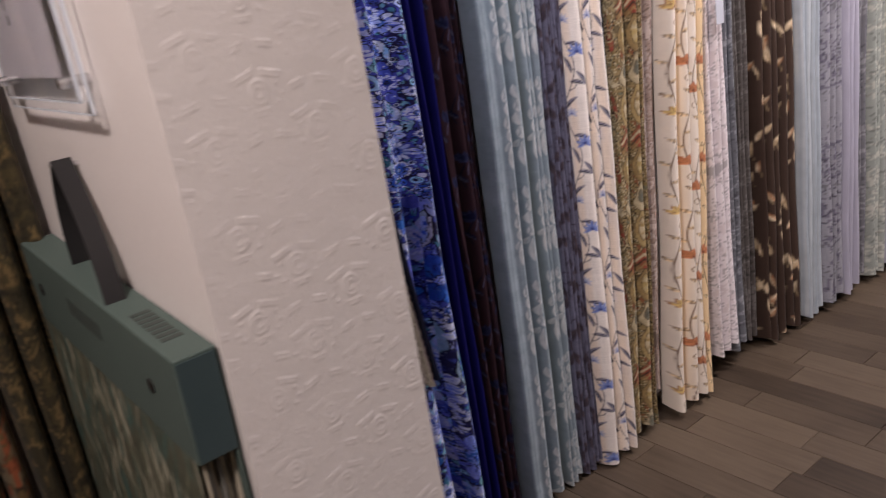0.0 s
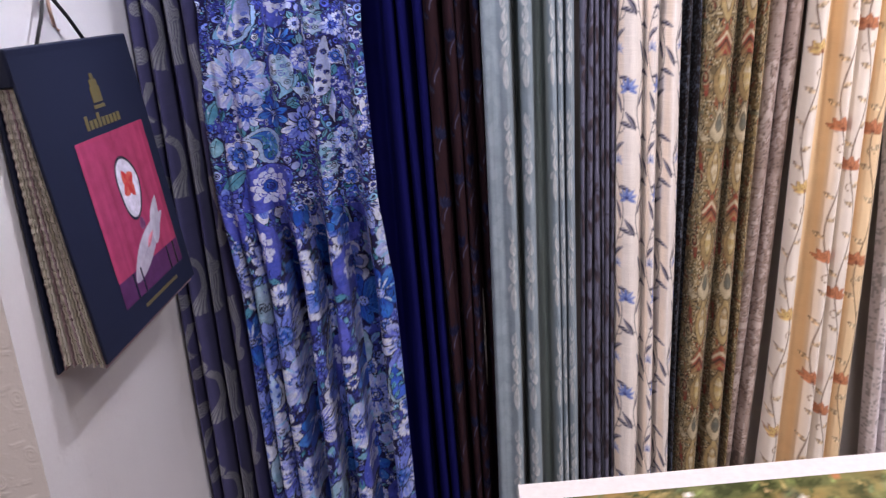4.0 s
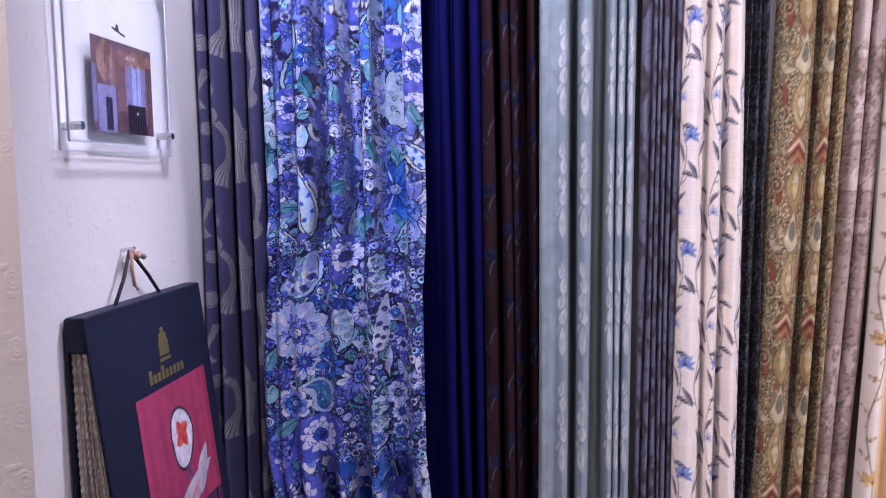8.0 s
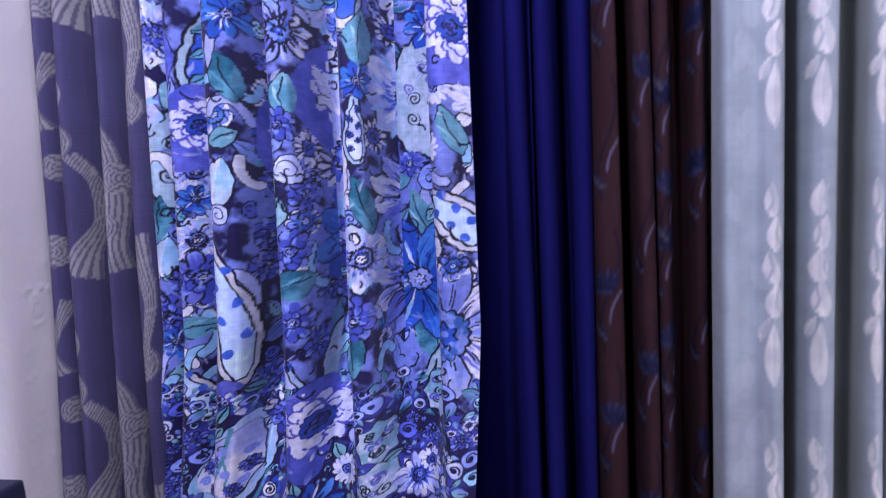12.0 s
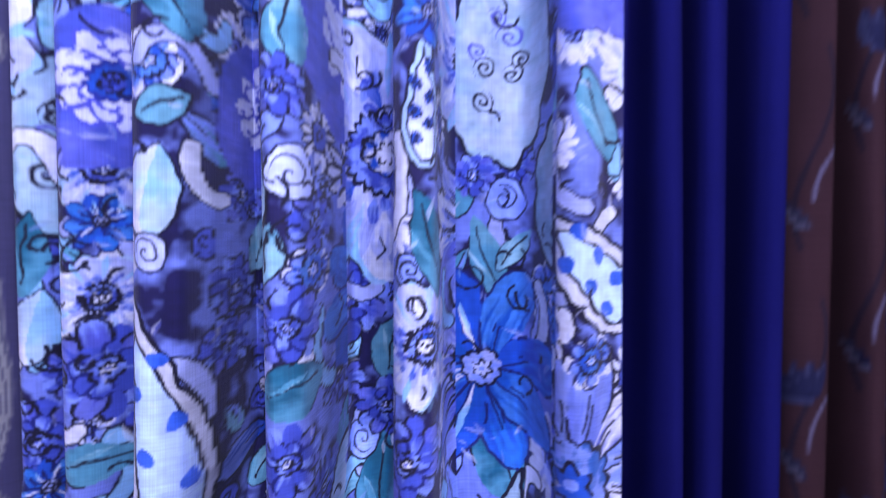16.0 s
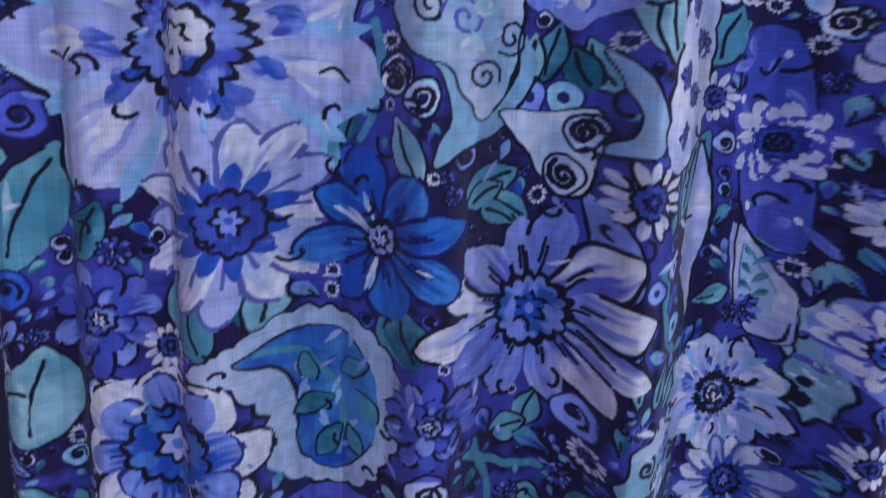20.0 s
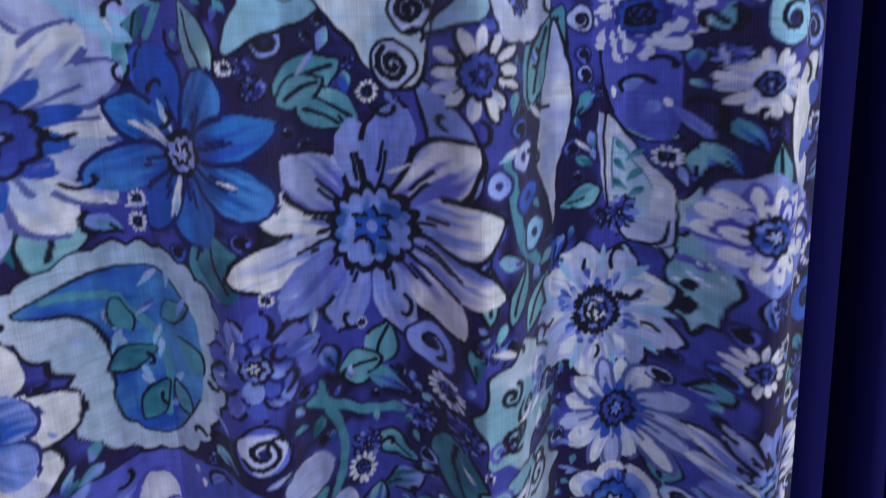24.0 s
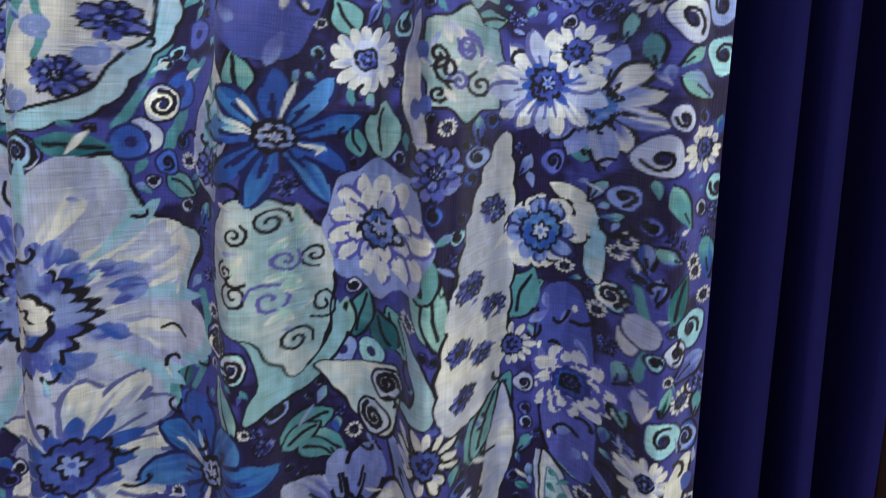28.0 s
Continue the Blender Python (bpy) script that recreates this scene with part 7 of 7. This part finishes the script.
curtain("dark olive brown curtain with gold scrolls", evenly(-0.60, -0.47, 3, 16), -0.02, 0.03, (0.022, 0.02), olive_scroll, WOVEN, 0.004, 0.005, 0.04, 31, 0.4)
curtain("dark brown and rust patterned curtain", evenly(-0.78, -0.605, 4, 17), -0.02, 0.03, (0.022, 0.02), rust_scroll, WOVEN, 0.005, 0.006, 0.04, 32, 0.4)
curtain("dark brown curtain hanging in soft folds", evenly(-1.0, -0.785, 4, 18), -0.02, 0.03, (0.022, 0.02), plain((0.05, 0.04, 0.03)), WOVEN, 0.006, 0.02, 0.04, 33, 0.4)


# ---- framed prints and swatch books on the pillar ----
def print_sheet(name, parent, a, b, place, painter, material, label="", step=0.0015):
    """A flat printed sheet: a across, b up, in metres; place(a, b) gives its points."""
    u, v = np.linspace(*a, max(3, int(abs(a[1] - a[0]) / step))), np.linspace(*b, max(3, int(abs(b[1] - b[0]) / step)))
    c = Print(u, v, (0.5, 0.5, 0.5))
    painter(c)
    X, Y, Z = place(c.U, c.V)
    return hang(name, sheet_mesh(name, X, Y, Z, c.U, c.V, material, c.tint), parent, label)


def room_photo(c):
    """A drawing room: tall window, swagged gold drapes, chandelier, white chimneypiece and dark furniture."""
    u0, u1, v0, v1 = c.u[0], c.u[-1], c.v[0], c.v[-1]
    w, h = u1 - u0, v1 - v0

    def box(a, b, d, e, col):
        c.rect(u0 + a * w, u0 + b * w, v0 + d * h, v0 + e * h, col)

    c.tint[:] = c.dab((0.22, 0.12, 0.14), (0.36, 0.17, 0.10), (c.V - v0) / h)
    box(0, 1, 0.9, 1, (0.30, 0.16, 0.14))
    box(0.5, 0.9, 0.3, 0.82, (0.40, 0.34, 0.46))
    box(0.63, 0.80, 0.34, 0.80, (0.62, 0.62, 0.82))
    for a in (0.63, 0.715, 0.795):
        box(a, a + 0.012, 0.34, 0.8, (0.3, 0.26, 0.36))
    for a, b in ((0.42, 0.53), (0.88, 0.97)):
        box(a, b, 0.24, 0.9, (0.34, 0.15, 0.10))
    for k in range(5):
        c.disc(u0 + (0.46 + 0.12 * k) * w, v0 + 0.84 * h, 0.09 * h, (0.36, 0.16, 0.07), None, k, squash=0.9)
    c.leaf(u0 + 0.22 * w, v0 + 0.78 * h, 0.5 * h, 0.12 * w, 1.5, (0.34, 0.15, 0.08), None, 1, light=(0.62, 0.34, 0.2))
    c.leaf(u0 + 0.33 * w, v0 + 0.68 * h, 0.55 * h, 0.05 * w, 1.57, (0.4, 0.2, 0.12), None, 4, light=(0.6, 0.36, 0.24))
    for k in range(9):
        c.disc(u0 + (0.56 + 0.018 * k) * w, v0 + (0.84 + 0.05 * ((k * 7) % 3) / 3) * h, 0.014 * h, (0.85, 0.68, 0.5))
    box(0.08, 0.36, 0.0, 0.5, (0.42, 0.36, 0.46))
    box(0.0, 0.06, 0.1, 0.7, (0.36, 0.30, 0.40))
    box(0.2, 0.3, 0.02, 0.38, (0.05, 0.04, 0.06))
    box(0.36, 1, 0.0, 0.12, (0.10, 0.05, 0.06))
    box(0.38, 0.58, 0.0, 0.24, (0.16, 0.06, 0.05))
    box(0.55, 0.86, 0.02, 0.33, (0.03, 0.018, 0.025))
    c.disc(u0 + 0.72 * w, v0 + 0.24 * h, 0.018 * h, (0.7, 0.6, 0.6))
    box(0.9, 1, 0.0, 0.8, (0.22, 0.10, 0.09))
    c.fade(0.6, 160, 3)
    c.tint *= (0.55, 0.60, 0.85)


def bolt_bm(y, z, x0, x1):
    return rod_bm((x0, y, z), (x1, y, z), 0.0065, 18, 0.0012)


# Pale blue colour stands in for light caught in the clear plate edges.
PALE_EDGE = paint_material("pale_edge_bar", (0.60, 0.66, 0.74), 0.35, 200, 0.1, 0.1)


def box_mesh(name, x0, x1, y0, y1, z0, z1, material):
    me = bpy.data.meshes.new(name)
    bm = box_bm(x0, x1, y0, y1, z0, z1)
    bm.to_mesh(me)
    bm.free()
    me.materials.append(material)
    return me


def acrylic_print(side, x, y0, y1, z0, z1, label, sheet):
    """A print between clear acrylic plates on four steel standoffs, on an upright face; side +1 faces +x."""
    ob = tagged(new("framed_print"), label, "picture frame")
    ob.location = (x, 0, 0)
    for name, inset, d in (("back_plate", 0.0, 0.013), ("front_plate", 0.014, 0.0185)):
        a, b = sorted((side * d, side * (d + 0.004)))
        plate = part(name, box_bm(a, b, y0 + inset, y1 - inset, z0 + inset, z1 - inset, 0.0008), ACRYLIC, ob)
        plate.visible_shadow = False
        y2, y3, z2, z3 = y0 + inset, y1 - inset, z0 + inset, z1 - inset
        # Bars added round each plate, coloured as its glowing edge.
        for ya, yb, za, zb in ((y2 - 0.0022, y2 - 0.0002, z2, z3), (y3 + 0.0002, y3 + 0.0022, z2, z3), (y2, y3, z2 - 0.0022, z2 - 0.0002), (y2, y3, z3 + 0.0002, z3 + 0.0022)):
            hang("edge", box_mesh("edge", a, b, ya, yb, za, zb, PALE_EDGE), plate, "pale blue bar painted as the edge's glow")
    for y in (y0 + 0.03, y1 - 0.03):
        for z in (z0 + 0.035, z1 - 0.035):
            part("standoff", bolt_bm(y, z, 0.0, side * 0.034), STEEL, ob)
    sheet(ob, side * 0.0178)
    return ob


def right_sheet(ob, x):
    print_sheet("photo", ob, (-0.423, -0.218), (1.607, 1.755), lambda a, b: (x + 0 * a, a, b), room_photo, PHOTO, "photo of a drawing room with gold drapes")
    for pts in (((-0.34, 1.772), (-0.335, 1.783), (-0.33, 1.772)), ((-0.35, 1.776), (-0.31, 1.768))):
        for p, q in zip(pts, pts[1:]):
            part("letter_bar", rod_bm((x, *p), (x, *q), 0.0016, 8), GREY_INK, ob)


acrylic_print(1, PX1, -0.512, -0.14, 1.575, 1.93, "clear acrylic frame with a photo of a curtained room", right_sheet)


def grey_sheet(c):
    c.tint[:] = (0.46, 0.44, 0.48)
    c.fade(0.12, 40, 2)


def left_sheet(ob, x):
    print_sheet("paper", ob, (-0.40, -0.125), (1.342, 1.66), lambda a, b: (x + 0 * a, -0.525 - a, b), grey_sheet, PAPER, "plain grey-violet paper", 0.01)
    for k in range(4):
        part("letter_bar", box_bm(x - 0.001, x + 0.0005, -0.245 + 0.002 * k, -0.24 + 0.002 * k, 1.405 + 0.018 * k, 1.417 + 0.018 * k), GREY_INK, ob)


acrylic_print(-1, PX0, -0.455, -0.11, 1.303, 1.70, "clear acrylic frame with grey paper on the pillar", left_sheet)


def cover_art(c):
    """Pink draped room with a white oval mirror, a red flower in it and a white armchair."""
    u0, u1, v0, v1 = c.u[0], c.u[-1], c.v[0], c.v[-1]
    w, h = u1 - u0, v1 - v0
    c.tint[:] = (0.40, 0.05, 0.12)
    c.tint *= (0.8 + 0.4 * value_noise(c.U, c.V * 0.03, 120, 2))[..., None]
    c.rect(u0, u1, v0, v0 + 0.16 * h, (0.10, 0.03, 0.10))
    c.disc(u0 + 0.52 * w, v0 + 0.64 * h, 0.205 * h, (0.02, 0.012, 0.02), None, 1, squash=0.80)
    c.disc(u0 + 0.52 * w, v0 + 0.64 * h, 0.185 * h, (0.52, 0.48, 0.56), None, 1, squash=0.78)
    for k in range(4):
        a = 0.5 + k * 1.6
        c.leaf(u0 + 0.52 * w + 0.014 * math.cos(a), v0 + 0.66 * h + 0.014 * math.sin(a), 0.032, 0.012, a, (0.6, 0.05, 0.05), None, k, light=(0.7, 0.15, 0.1))
    c.leaf(u0 + 0.56 * w, v0 + 0.24 * h, 0.72 * w, 0.085 * h, 0.42, (0.42, 0.38, 0.46), None, 2, light=(0.58, 0.54, 0.62))
    c.leaf(u0 + 0.76 * w, v0 + 0.36 * h, 0.34 * w, 0.07 * h, 1.0, (0.46, 0.42, 0.50), None, 5, light=(0.58, 0.54, 0.62))
    c.leaf(u0 + 0.60 * w, v0 + 0.27 * h, 0.16 * w, 0.02 * h, 0.5, (0.5, 0.16, 0.2), None, 7)
    c.disc(u0 + 0.55 * w, v0 + 0.39 * h, 0.04 * h, (0.16, 0.05, 0.12), None, 3)
    for a in (0.2, 0.32, 0.78, 0.9):
        c.rect(u0 + a * w, u0 + (a + 0.025) * w, v0, v0 + 0.16 * h, (0.02, 0.01, 0.02))
    c.fade(0.3, 60, 3)


def navy_book():
    """A hanging book of fabric swatches, fanning out towards its foot."""
    ob = tagged(new("swatch_book"), "navy swatch book with a pink cover picture, hanging by a cord", "swatch book")
    x, y0, y1, z0, z1 = PX1 + 0.004, -0.515, -0.085, 0.832, 1.325
    ob.location = (x, 0, 0)

    def slope(z):
        return 0.026 + 0.055 * (z1 - z) / (z1 - z0)

    part("back_cover", box_bm(0, 0.005, y0, y1, z0, z1, 0.001), BOARD_NAVY, ob)
    bm = box_bm(0, 0.005, y0 + 0.002, y1, z0 + 0.012, z1, 0.001)
    for v in bm.verts:
        v.co.x += slope(v.co.z)
    part("front_cover", bm, BOARD_NAVY, ob)
    part("head_bar", box_bm(0.001, 0.032, y0, y1, z1 - 0.05, z1 + 0.003, 0.003), BOARD_NAVY, ob)
    cover = lambda d: (lambda a, b: (slope(b) + 0.005 + d, a, b))
    print_sheet("cover_picture", ob, (-0.405, -0.125), (0.892, 1.172), cover(0.0012), cover_art, PHOTO, "pink cover picture with a white mirror and armchair")
    # crest and lettering in foil, as plain shapes
    for a0, a1, b0, b1 in ((-0.297, -0.255, 1.214, 1.220), (-0.294, -0.258, 1.224, 1.250), (-0.290, -0.262, 1.250, 1.262), (-0.282, -0.270, 1.262, 1.272)):
        bm = box_bm(0, 0.0016, a0, a1, b0, b1, 0.0006)
        for v in bm.verts:
            v.co.x += slope(v.co.z) + 0.0045
        part("crest", bm, GOLD, ob)
    for k in range(9):
        a0 = -0.345 + 0.0155 * k
        bm = box_bm(0, 0.0012, a0, a0 + 0.011, 1.184, 1.208 if k in (0, 3) else 1.199, 0.0004)
        for v in bm.verts:
            v.co.x += slope(v.co.z) + 0.0045
        part("letter_bar", bm, GOLD, ob)
    bm = box_bm(0, 0.001, -0.33, -0.17, 0.868, 0.874)
    for v in bm.verts:
        v.co.x += slope(v.co.z) + 0.0045
    part("letter_bar", bm, GOLD, ob)
    rnd = random.Random(5)
    for k in range(17):
        # each swatch hangs from the bar and fans outwards, its edge pinked
        t = (k + 0.5) / 17
        bm = bmesh.new()
        n = 62
        rows = []
        for j in range(n + 1):
            z = z1 - 0.052 - (z1 - 0.052 - z0 - 0.002 - 0.012 * rnd.random()) * j / n
            xx = 0.0055 + (slope(z) - 0.007) * t + 0.0009 * math.sin(9 * z + k)
            tooth = 0.003 * (j % 2) + 0.003 * math.sin(3 * z + k)
            rows.append([bm.verts.new((xx + dx, yy, z)) for dx, yy in ((0, y0 + 0.008 + tooth), (0.0022, y0 + 0.008 + tooth), (0.0022, y1 - 0.006), (0, y1 - 0.006))])
        for one, two in zip(rows, rows[1:]):
            for q in range(4):
                bm.faces.new((one[q], one[(q + 1) % 4], two[(q + 1) % 4], two[q]))
        bm.faces.new(rows[0][::-1])
        bm.faces.new(rows[-1])
        bmesh.ops.recalc_face_normals(bm, faces=bm.faces[:])
        part("swatch", bm, (SWATCH_ROSE, CREAM_TAG, SWATCH_BEIGE, CREAM_TAG)[k % 4], ob)
    hook = (0.012, -0.325, 1.412)
    for y in (-0.395, -0.222):
        part("cord", tube_bm([(0.016, y, z1 - 0.003), (0.017, (y + hook[1]) / 2, (z1 + hook[2]) / 2 - 0.002), hook], 0.0032), CORD, ob)
    part("nail", rod_bm((-0.006, -0.325, 1.411), (0.022, -0.325, 1.416), 0.0032, 12, 0.0008), STEEL, ob)
    part("twine", tube_bm([(0.018, -0.33, 1.412), (0.022, -0.318, 1.40), (0.016, -0.300, 1.404), (0.018, -0.285, 1.397)], 0.005, 8), TWINE, ob)
    part("twine", tube_bm([(0.018, -0.33, 1.41), (0.02, -0.335, 1.38), (0.018, -0.325, 1.352), (0.02, -0.318, 1.345)], 0.003, 8), TWINE, ob)
    return ob


navy_book()


def grass_art(c):
    """Tall pale grasses and dark teal leaves."""
    rnd = random.Random(3)
    c.tint[:] = c.dab((0.06, 0.07, 0.05), (0.16, 0.16, 0.12), cloud(c.U, c.V, 20, 3))
    for k in range(420):
        u, v = rnd.uniform(c.u[0], c.u[-1]), rnd.uniform(c.v[0], c.v[-1])
        c.leaf(u, v, rnd.uniform(0.03, 0.09), rnd.uniform(0.002, 0.006), 1.57 + rnd.uniform(-0.5, 0.5), rnd.choice([(0.26, 0.26, 0.2), (0.04, 0.09, 0.08), (0.12, 0.13, 0.09), (0.06, 0.09, 0.07)]), None, k)


def green_book():
    ob = tagged(new("swatch_book"), "grey-green swatch book with a webbing handle, hanging on the pillar", "swatch book")
    y0, y1, z0, z1 = -0.592, -0.02, 0.955, 1.082
    ob.matrix_world = Matrix.Translation((PX0 - 0.003, -0.30, 1.02)) @ Matrix.Rotation(radians(3.5), 4, "X") @ Matrix.Translation((0, 0.30, -1.02))
    part("box", box_bm(-0.048, 0.0, y0, y1, z0, z1, 0.002), BOARD_GREEN, ob)
    part("box_end", box_bm(-0.046, -0.003, y0 - 0.0015, y0 - 0.0003, z0 + 0.003, z1 - 0.004), paint_material("dark_teal_card", (0.055, 0.09, 0.10), 0.5, 300, 0.1, 0.1), ob)
    part("back_cover", box_bm(-0.005, -0.001, y0, y1, 0.60, z0 + 0.01, 0.001), BOARD_GREEN, ob)
    print_sheet("cover_picture", ob, (-y1, -y0 - 0.01), (0.62, z0), lambda a, b: (-0.047 - 0.03 * (z0 - b), -a, b), grass_art, PAPER, "cover picture of tall pale grasses", 0.003)
    for k in range(7):
        bm = box_bm(-0.041 + 0.0055 * k, -0.038 + 0.0055 * k, y0 + 0.012 + 0.004 * (k % 3), y1 - 0.02, 0.63 + 0.006 * k, z0, 0.0008)
        part("swatch", bm, (SWATCH_BEIGE, paint_material("grey_swatch", (0.22, 0.22, 0.2), 0.9, 700, 0.4, 0.7))[k % 2], ob)
    for y, z in ((-0.075, 1.02), (-0.50, 1.02)):
        part("eyelet", rod_bm((-0.0495, y, z), (-0.046, y, z), 0.009, 18), BLACK_BOARD, ob)
    for k in range(8):
        part("letter_bar", box_bm(-0.036, -0.012, -0.54 + 0.013 * k, -0.531 + 0.013 * k, z1 - 0.0004, z1 + 0.0006), GREY_INK, ob)
    for k in range(6):
        part("letter_bar", box_bm(-0.0486, -0.0478, -0.34 + 0.022 * k, -0.325 + 0.022 * k, 1.022, 1.046), GREY_INK, ob)
    for y, back in ((-0.20, -0.012), (-0.385, -0.03)):
        top = (-0.016, -0.262, 1.238)
        base = (back, y, z1 - 0.001)
        bm = bmesh.new()
        rows = []
        for t in np.linspace(0, 1, 14):
            p = Vector(base).lerp(Vector(top), t)
            p.y += 0.016 * math.sin(math.pi * t) * (1 if y > -0.3 else -1)
            w = 0.0125
            rows.append([bm.verts.new(p + Vector((dx, dy, 0))) for dx, dy in ((-w, 0), (w, 0), (w, 0.003), (-w, 0.003))])
        for one, two in zip(rows, rows[1:]):
            for q in range(4):
                bm.faces.new((one[q], one[(q + 1) % 4], two[(q + 1) % 4], two[q]))
        bm.faces.new(rows[0][::-1])
        bm.faces.new(rows[-1])
        bmesh.ops.recalc_face_normals(bm, faces=bm.faces[:])
        part("strap", bm, BLACK, ob, "dark webbing strap")
    part("nail", rod_bm((0.008, -0.262, 1.228), (-0.03, -0.262, 1.233), 0.0035, 12), STEEL, ob)
    return ob


green_book()


# ---- the display stand with swatch books ----
def garden_photo(c):
    """A sunlit garden: ochre blossom and grasses, green bushes, and pale water beyond."""
    rnd = random.Random(10)
    fine, mid = cloud(c.U, c.V, 190, 3), cloud(c.U, c.V, 60, 5)
    c.tint[:] = c.dab((0.05, 0.065, 0.02), (0.26, 0.28, 0.10), 1.6 * mid + 1.4 * fine - 1.0)
    c.tint[:] = c.dab(c.tint, (0.42, 0.27, 0.09), np.clip(4 * (cloud(c.U, c.V, 22, 12) - 0.5), 0, 1) * np.clip(2.2 * fine - 0.5, 0, 1))
    c.tint[:] = c.dab(c.tint, (0.52, 0.60, 0.58), np.clip(6 * (cloud(c.U - 0.05, c.V * 1.3, 9, 9) - 0.52), 0, 1) * np.clip(1.8 * fine + 0.1, 0, 1))
    for k in range(900):
        u, v = rnd.uniform(c.u[0], c.u[-1]), rnd.uniform(c.v[0], c.v[-1])
        c.leaf(u, v, rnd.uniform(0.004, 0.011), rnd.uniform(0.0007, 0.0014), rnd.uniform(0.4, 2.6), rnd.choice([(0.05, 0.08, 0.02), (0.2, 0.26, 0.07), (0.36, 0.28, 0.1), (0.1, 0.14, 0.05)]), None, k)
    for k in range(150):
        c.disc(rnd.uniform(c.u[0], c.u[-1]), rnd.uniform(c.v[0], c.v[-1]), rnd.uniform(0.001, 0.003), rnd.choice([(0.5, 0.2, 0.08), (0.6, 0.42, 0.2), (0.66, 0.64, 0.58)]), None, k)
    c.fade(0.5, 40, 4)


SX, SY = 0.478, -1.232
stand = tagged(new("display_stand"), "white display stand on one post that carries swatch books", "display stand")
stand.location = (0.90, -1.60, 0)
part("top", box_bm(-0.34, 0.07, -0.04, 0.30, 0.930, 0.955, 0.003), WHITE_BOARD, stand)
part("post", rod_bm((0, 0, 0.025), (0, 0, 0.930), 0.03, 20), WHITE_BOARD, stand)
part("base_plate", box_bm(-0.22, 0.22, -0.22, 0.22, -0.006, 0.025, 0.006), WHITE_BOARD, stand)

box = tagged(new("sample_box"), "white sample box under the swatch book", "box")
box.location = (SX - 0.005, SY + 0.01, 0.955)
part("body", box_bm(0.002, 0.528, -0.438, 0.033, 0.0, 0.030, 0.002), WHITE_BOARD, box)
part("lid", box_bm(0, 0.53, -0.44, 0.035, 0.0302, 0.042, 0.003), WHITE_BOARD, box)

book = tagged(new("swatch_book"), "thick swatch book with pinked taupe fabrics and a garden photo page", "swatch book")
book.location = (SX - 0.006, SY + 0.01, 0.9973)
part("back_cover", box_bm(-0.004, 0.50, -0.43, 0.012, 0.0, 0.006, 0.0015), BLACK_BOARD, book)
rnd = random.Random(21)
for k in range(13):
    # pinked fabric leaves in a stack
    z = 0.0065 + 0.0042 * k
    edge = []
    teeth = 84
    off = 0.004 + 0.006 * rnd.random()
    for j in range(teeth + 1):
        edge.append((off + (0.0038 if j % 2 else 0.0), -0.42 * j / teeth + 0.004))
    outline = edge + [(0.485, -0.416), (0.485, 0.004)]
    part("fabric_leaf", plate_bm(outline, "z", z, 0.0033), (SWATCH_TAUPE, SWATCH_TAUPE, SWATCH_ROSE)[k % 3], book)


def page_height(a, b):
    return 0.0640 + 0.012 * np.clip(a / 0.3, 0, 1) ** 2 + 0.004 * np.sin(a * 9)


def page_print(c):
    c.tint[:] = (0.80, 0.79, 0.80)


page = print_sheet("page", book, (0.0, 0.47), (-0.40, 0.0), lambda a, b: (a, b, page_height(a, b)), page_print, PAPER, "white page", 0.02)
print_sheet("photo", book, (0.026, 0.45), (-0.38, -0.02), lambda a, b: (a, b, page_height(a, b) + 0.0015), garden_photo, PHOTO, "garden photo with grasses and blossom", 0.0022)
part("page_board", box_bm(0.002, 0.468, -0.398, -0.002, 0.0620, 0.0637), WHITE_BOARD, book)
# A white rod stands for the rolled end of a page.
roll = tagged(new("page_roll"), "small white rolled end of a page", "fabric roll")
part("roll", rod_bm((SX - 0.004, SY + 0.034, 1.0096), (SX + 0.17, SY + 0.036, 1.0096), 0.0125, 20, 0.003), WHITE_BOARD, roll)

# ---- floor boards ----
def board_mesh(length, width=0.104):
    me = bpy.data.meshes.new("plank")
    bm = box_bm(-width / 2, width / 2, 0, length, -0.012, 0.0)
    bmesh.ops.bevel(bm, geom=[e for e in bm.edges if all(v.co.z > -0.001 for v in e.verts)], offset=0.0012, segments=1, affect="EDGES")
    bm.to_mesh(me)
    bm.free()
    me.materials.append(FLOOR)
    return me


rnd = random.Random(77)
LENGTHS = [0.36, 0.47, 0.58, 0.7]
MESHES = [board_mesh(n - 0.0012) for n in LENGTHS]
count, x = 0, 0.22
while x < 3.6:
    y = -1.75 - rnd.random() * 0.5
    while y < 0.128:
        pick = rnd.randrange(4)
        plank = new("plank", MESHES[pick])
        plank.parent = floor
        plank.location = (x, y, 0.0)
        plank.scale.y = min(1.0, (0.1285 - y) / LENGTHS[pick])
        y += LENGTHS[pick]
        count += 1
    x += 0.1052
